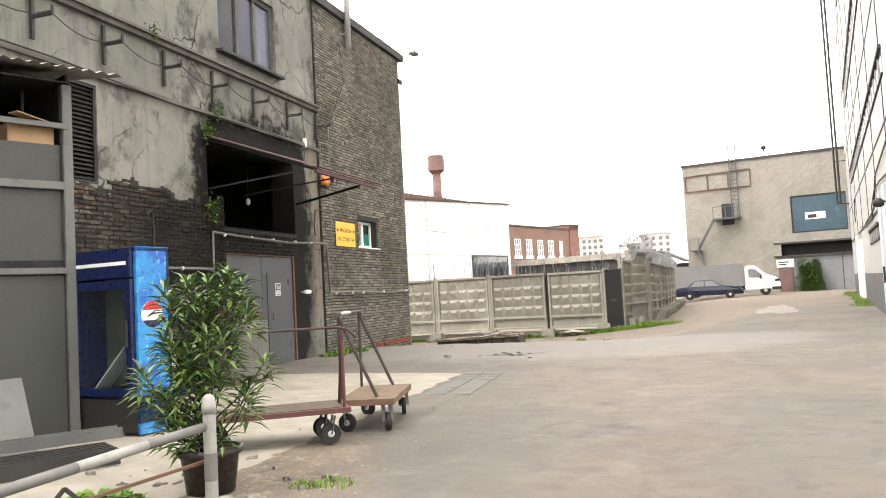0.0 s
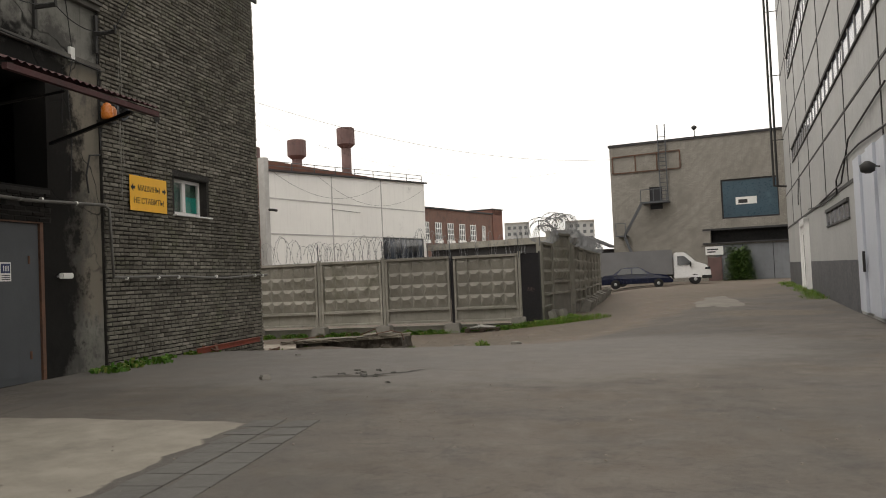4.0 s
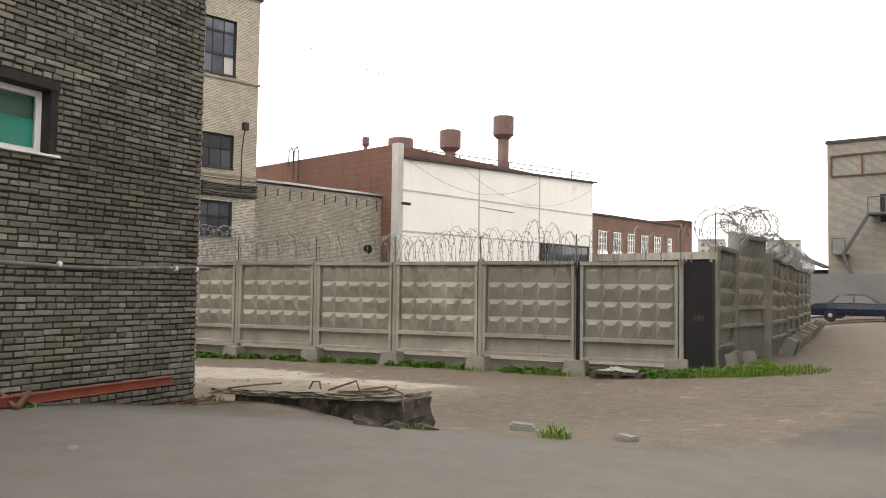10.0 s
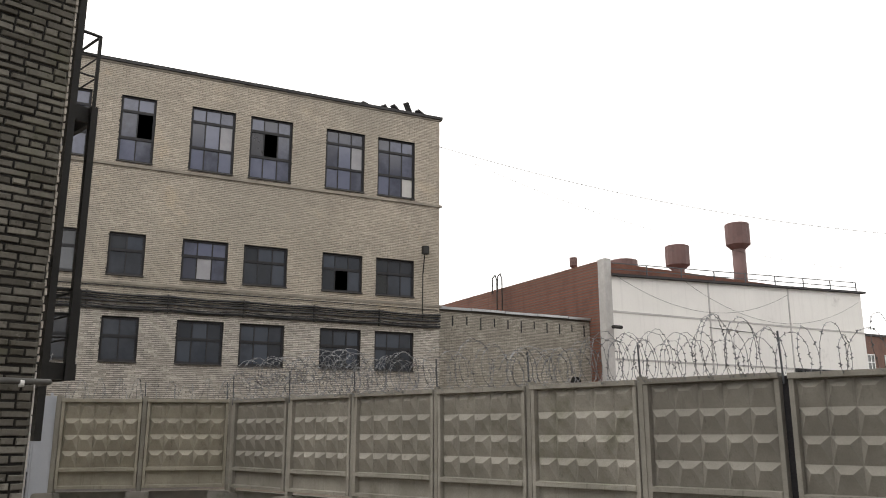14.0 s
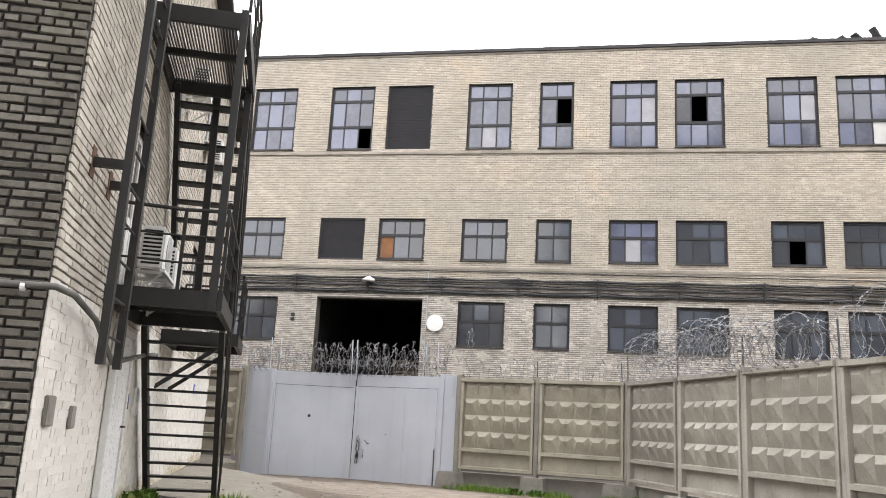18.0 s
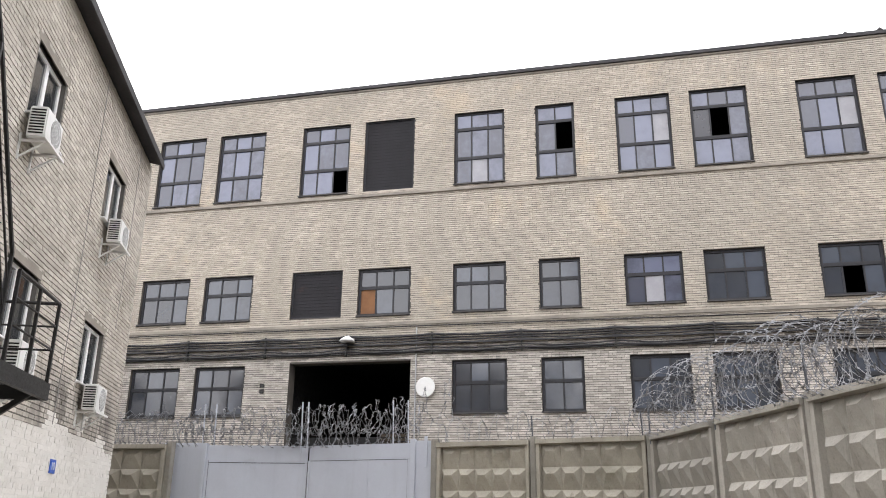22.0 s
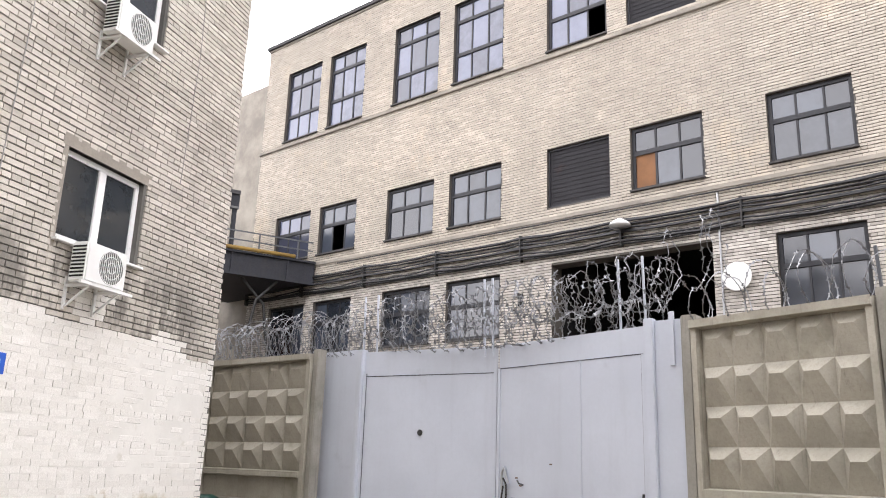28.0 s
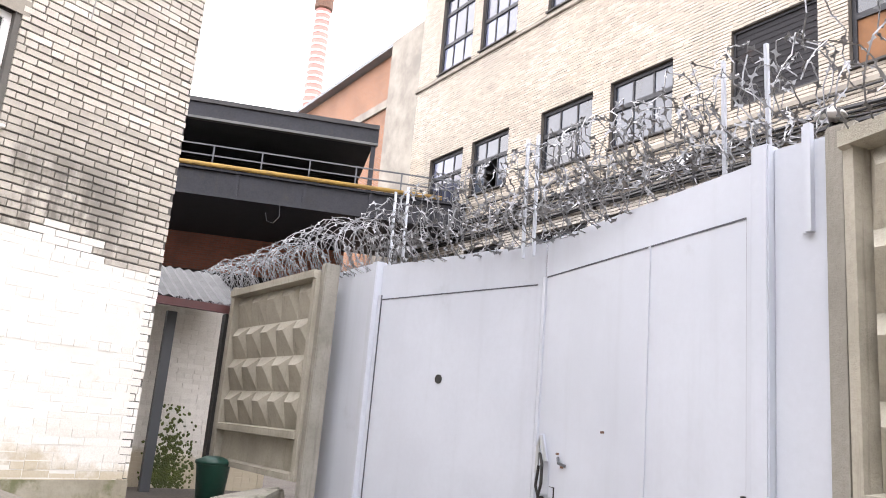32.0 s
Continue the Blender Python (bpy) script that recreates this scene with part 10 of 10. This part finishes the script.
def blot(cx, cy, rx, ry, turn, seed, mat, label, name="cement_patch"):
    """A ragged thin patch lying on the ground."""
    g = random.Random(seed)
    mb = Mesh()
    a0 = radians(turn)
    rim = []
    for i in range(40):
        a = 2 * math.pi * i / 40
        k = 1 + 0.16 * math.sin(3 * a + seed) + 0.1 * math.sin(7 * a + 2 * seed) + g.uniform(-0.07, 0.07)
        u, v = rx * k * math.cos(a), ry * k * math.sin(a)
        rim.append((cx + u * math.cos(a0) - v * math.sin(a0), cy + u * math.sin(a0) + v * math.cos(a0)))
    for i in range(40):
        p, q = rim[i], rim[(i + 1) % 40]
        for k0, k1 in ((0.0, 0.35), (0.35, 0.7), (0.7, 1.0)):
            ring = [(cx + (e[0] - cx) * k, cy + (e[1] - cy) * k) for e, k in ((p, k0), (p, k1), (q, k1), (q, k0))]
            pts = [(x, y, ground(x, y) + 0.007) for x, y in ring]
            mb.face(*(pts if k0 else pts[1:]))
    tagged(part(name, mb, mat, smooth=True), label, "patch", kind="structure")


DIRT = surface("crumbled_asphalt_dirt", (0.070, 0.058, 0.045), (0.038, 0.032, 0.026), (0.12, 0.10, 0.08), big=2.2, fine=30, height=0.02)
blot(-10.05, 14.78, 0.5, 0.1, 30, 77, DIRT, "crumbled dark asphalt round the hollow", "crumbled_patch")
g = random.Random(78)
for k in range(16):
    x, y = -10.0 + g.gauss(0, 0.45), 15.0 + g.gauss(0, 0.4)
    w_ = g.uniform(0.008, 0.024)
    solid("asphalt_crumb", ragged_slab(w_, w_ * 0.8, w_ * 0.7, 7, 300 + k), PAVER, pose(x, y, ground(x, y) + w_ * 0.62, 0, 0, g.uniform(0, 360)), "small crumb of broken asphalt", "rubble", "asphalt crumbs")
for k in range(22):
    x, y = -5.3 + g.gauss(0, 0.8), 4.0 + g.gauss(0, 0.7)
    w_ = g.uniform(0.012, 0.045)
    solid("pebble", ragged_slab(w_, w_ * 0.75, w_ * 0.7, 7, 340 + k), PATCH, pose(x, y, ground(x, y) + w_ * 0.62, 0, 0, g.uniform(0, 360)), "pale pebble on the bare earth", "stone", "loose pebbles")
blot(-10.6, 37.0, 4.0, 0.8, 105, 71, PATCH, "pale cement repair on the road")
blot(-18.75, 20.75, 1.15, 0.5, 24, 72, ASPHALT_PATCH, "smooth dark asphalt patch by the whitewashed wall", "asphalt_patch")
blot(-12.6, 22.4, 0.35, 0.18, 10, 73, PATCH, "small pale patch in the gravel")
pv_ = thing("paving_strip", Matrix.Identity(4), "strip of worn paving slabs along the concrete apron", "paving", kind="structure")
g = random.Random(75)
dx, dy = -0.41, 0.912
for i in range(8):
    for j in range(2):
        x, y = -7.55 + dx * 0.36 * i + 0.912 * (0.06 + 0.36 * j), 9.2 + dy * 0.36 * i + 0.41 * (0.06 + 0.36 * j)
        part("paving_slab", Mesh().box(-0.177, 0.177, -0.177, 0.177, -0.03, 0.004), PAVER, pv_, bevel=0.004, m=pose(x, y, ground(x, y), g.uniform(-0.4, 0.4), g.uniform(-0.4, 0.4), 24.2 + g.uniform(-1, 1)))

# marks and boxes on the whitewashed wall
GRAF = surface("blue_spray_paint", (0.06, 0.12, 0.24), (0.05, 0.10, 0.2), rough=0.6)
gf = thing("graffiti", SIDE.stand(3.75, 0.02, 0.75), "faded blue scrawl on the whitewash", "graffiti")
for k, pts in enumerate(([(-0.3, 0, 0.1), (-0.25, 0, 0.28), (-0.18, 0, 0.05), (-0.12, 0, 0.22)], [(0.0, 0, 0.25), (0.02, 0, 0.0), (0.12, 0, 0.1), (0.02, 0, 0.14)], [(0.22, 0, 0.02), (0.28, 0, 0.24), (0.34, 0, 0.04)])):
    part("stroke", Mesh().tube(pts, 0.012, 4), GRAF, gf)
for s, z, w_, h_, mat, lab in ((0.44, 0.8, 0.24, 0.24, CONCRETE_OLD, "bare grey repair in the whitewash"), (1.23, 0.75, 0.16, 0.2, CONCRETE_OLD, "small bare grey repair in the whitewash"), (4.55, 0.95, 0.3, 0.36, PVC, "white flat electric box on the whitewash"), (5.6, 0.9, 0.22, 0.3, STEEL_GREY, "small grey electric box on the wall")):
    solid("wall_box", Mesh().box(-w_ / 2, w_ / 2, 0, 0.035, -h_ / 2, h_ / 2), mat, SIDE.stand(s, 0.008, z), lab, "box", bevel=0.008)
# scrawl on the black fence door
sc = thing("door_scrawl", NORTH.stand(18.58, 0.024, 0.82), "pale scrawl sprayed on the black door", "graffiti")
for pts in ([(0.12, 0, 0.0), (0.09, 0, 0.16), (0.05, 0, 0.02)], [(0.03, 0, 0.14), (0.0, 0, 0.0), (-0.04, 0, 0.15)], [(-0.06, 0, 0.0), (-0.09, 0, 0.13), (-0.13, 0, 0.05)]):
    part("stroke", Mesh().tube(pts, 0.009, 4), CHIMNEY, sc)
# drip holes under the annex roof
cp = thing("annex_coping", ANNEX.m, "pale dented sheet-metal coping along the annex roof", "coping")
for i in range(5):
    part("coping_sheet", Mesh().box(-35.65 - i * 1.97, -37.57 - i * 1.97, 0.06, 0.16, 7.13 + 0.012 * (i % 2), 7.25 + 0.012 * (i % 2)), STEEL_GALV, cp)
dh = thing("drip_marks", ANNEX.m, "row of dark drip marks under the annex roof", "stains")
for i in range(11):
    s = 36.6 + i * 0.8
    part("drip", Mesh().box(-s - 0.035, -s + 0.035, 0.0, 0.02, 6.35 + 0.12 * math.sin(i * 2.3), 6.85), FRAME_DARK, dh)
# slack wires on the white workshop front
sw = thing("slack_wires", SHOP.m, "slack wires along the white workshop front", "wire")
part("wire", Mesh().tube(sag_line((-0.3, 0.1, 9.6), (-14.0, 0.1, 9.4), 1.6, 20), 0.009, 5), CABLE, sw)
part("wire", Mesh().tube(sag_line((-5.5, 0.1, 9.6), (-20.8, 0.1, 9.5), 1.9, 20), 0.008, 5), CABLE, sw)
part("crack_line", Mesh().bar((-7.4, 0.01, 7.05), (-11.2, 0.01, 6.95), 0.05, 0.03), JOINT, sw)
# debris on the works roof corner
rb_ = thing("roof_debris", WORKS.stand(33.8, -0.5, 16.58), "heap of old felt and boards on the roof corner", "debris")
for k, (x, w_, h_) in enumerate(((-1.2, 0.7, 0.3), (-0.3, 0.4, 0.6), (0.3, 0.5, 0.35), (0.9, 0.4, 0.25), (1.6, 0.8, 0.2))):
    part("board", Mesh().bar((x, 0, 0.02), (x + w_, 0.2, h_), 0.3, 0.08), ROOF_DARK, rb_)
# weeds rooted in the old plaster
g = random.Random(81)
for s_, z_, n_, r_ in ((10.6, 5.42, 60, 0.3), (11.0, 4.95, 90, 0.28), (10.95, 3.45, 110, 0.34), (12.6, 6.5, 40, 0.2)):
    q = Mesh()
    for _ in range(n_):
        p_ = Vector((g.gauss(0, r_ * 0.4), g.uniform(0.02, 0.16), g.gauss(0, r_ * 0.45)))
        leaf_at(q, p_, Vector((g.uniform(-1, 1), g.uniform(0.2, 1), g.uniform(-0.6, 0.8))), g.uniform(0.06, 0.11), g.uniform(0.018, 0.034))
    q.tube([(0, -0.06, -r_ * 0.5), (0.03, 0.06, 0), (0.06, 0.1, r_ * 0.7)], 0.006, 4)
    solid("wall_weed", q, WEED, FRONT.stand(s_, -0.03, z_), "green weed rooted in cracked plaster", "weed", "weeds on the wall", kind="stuff")
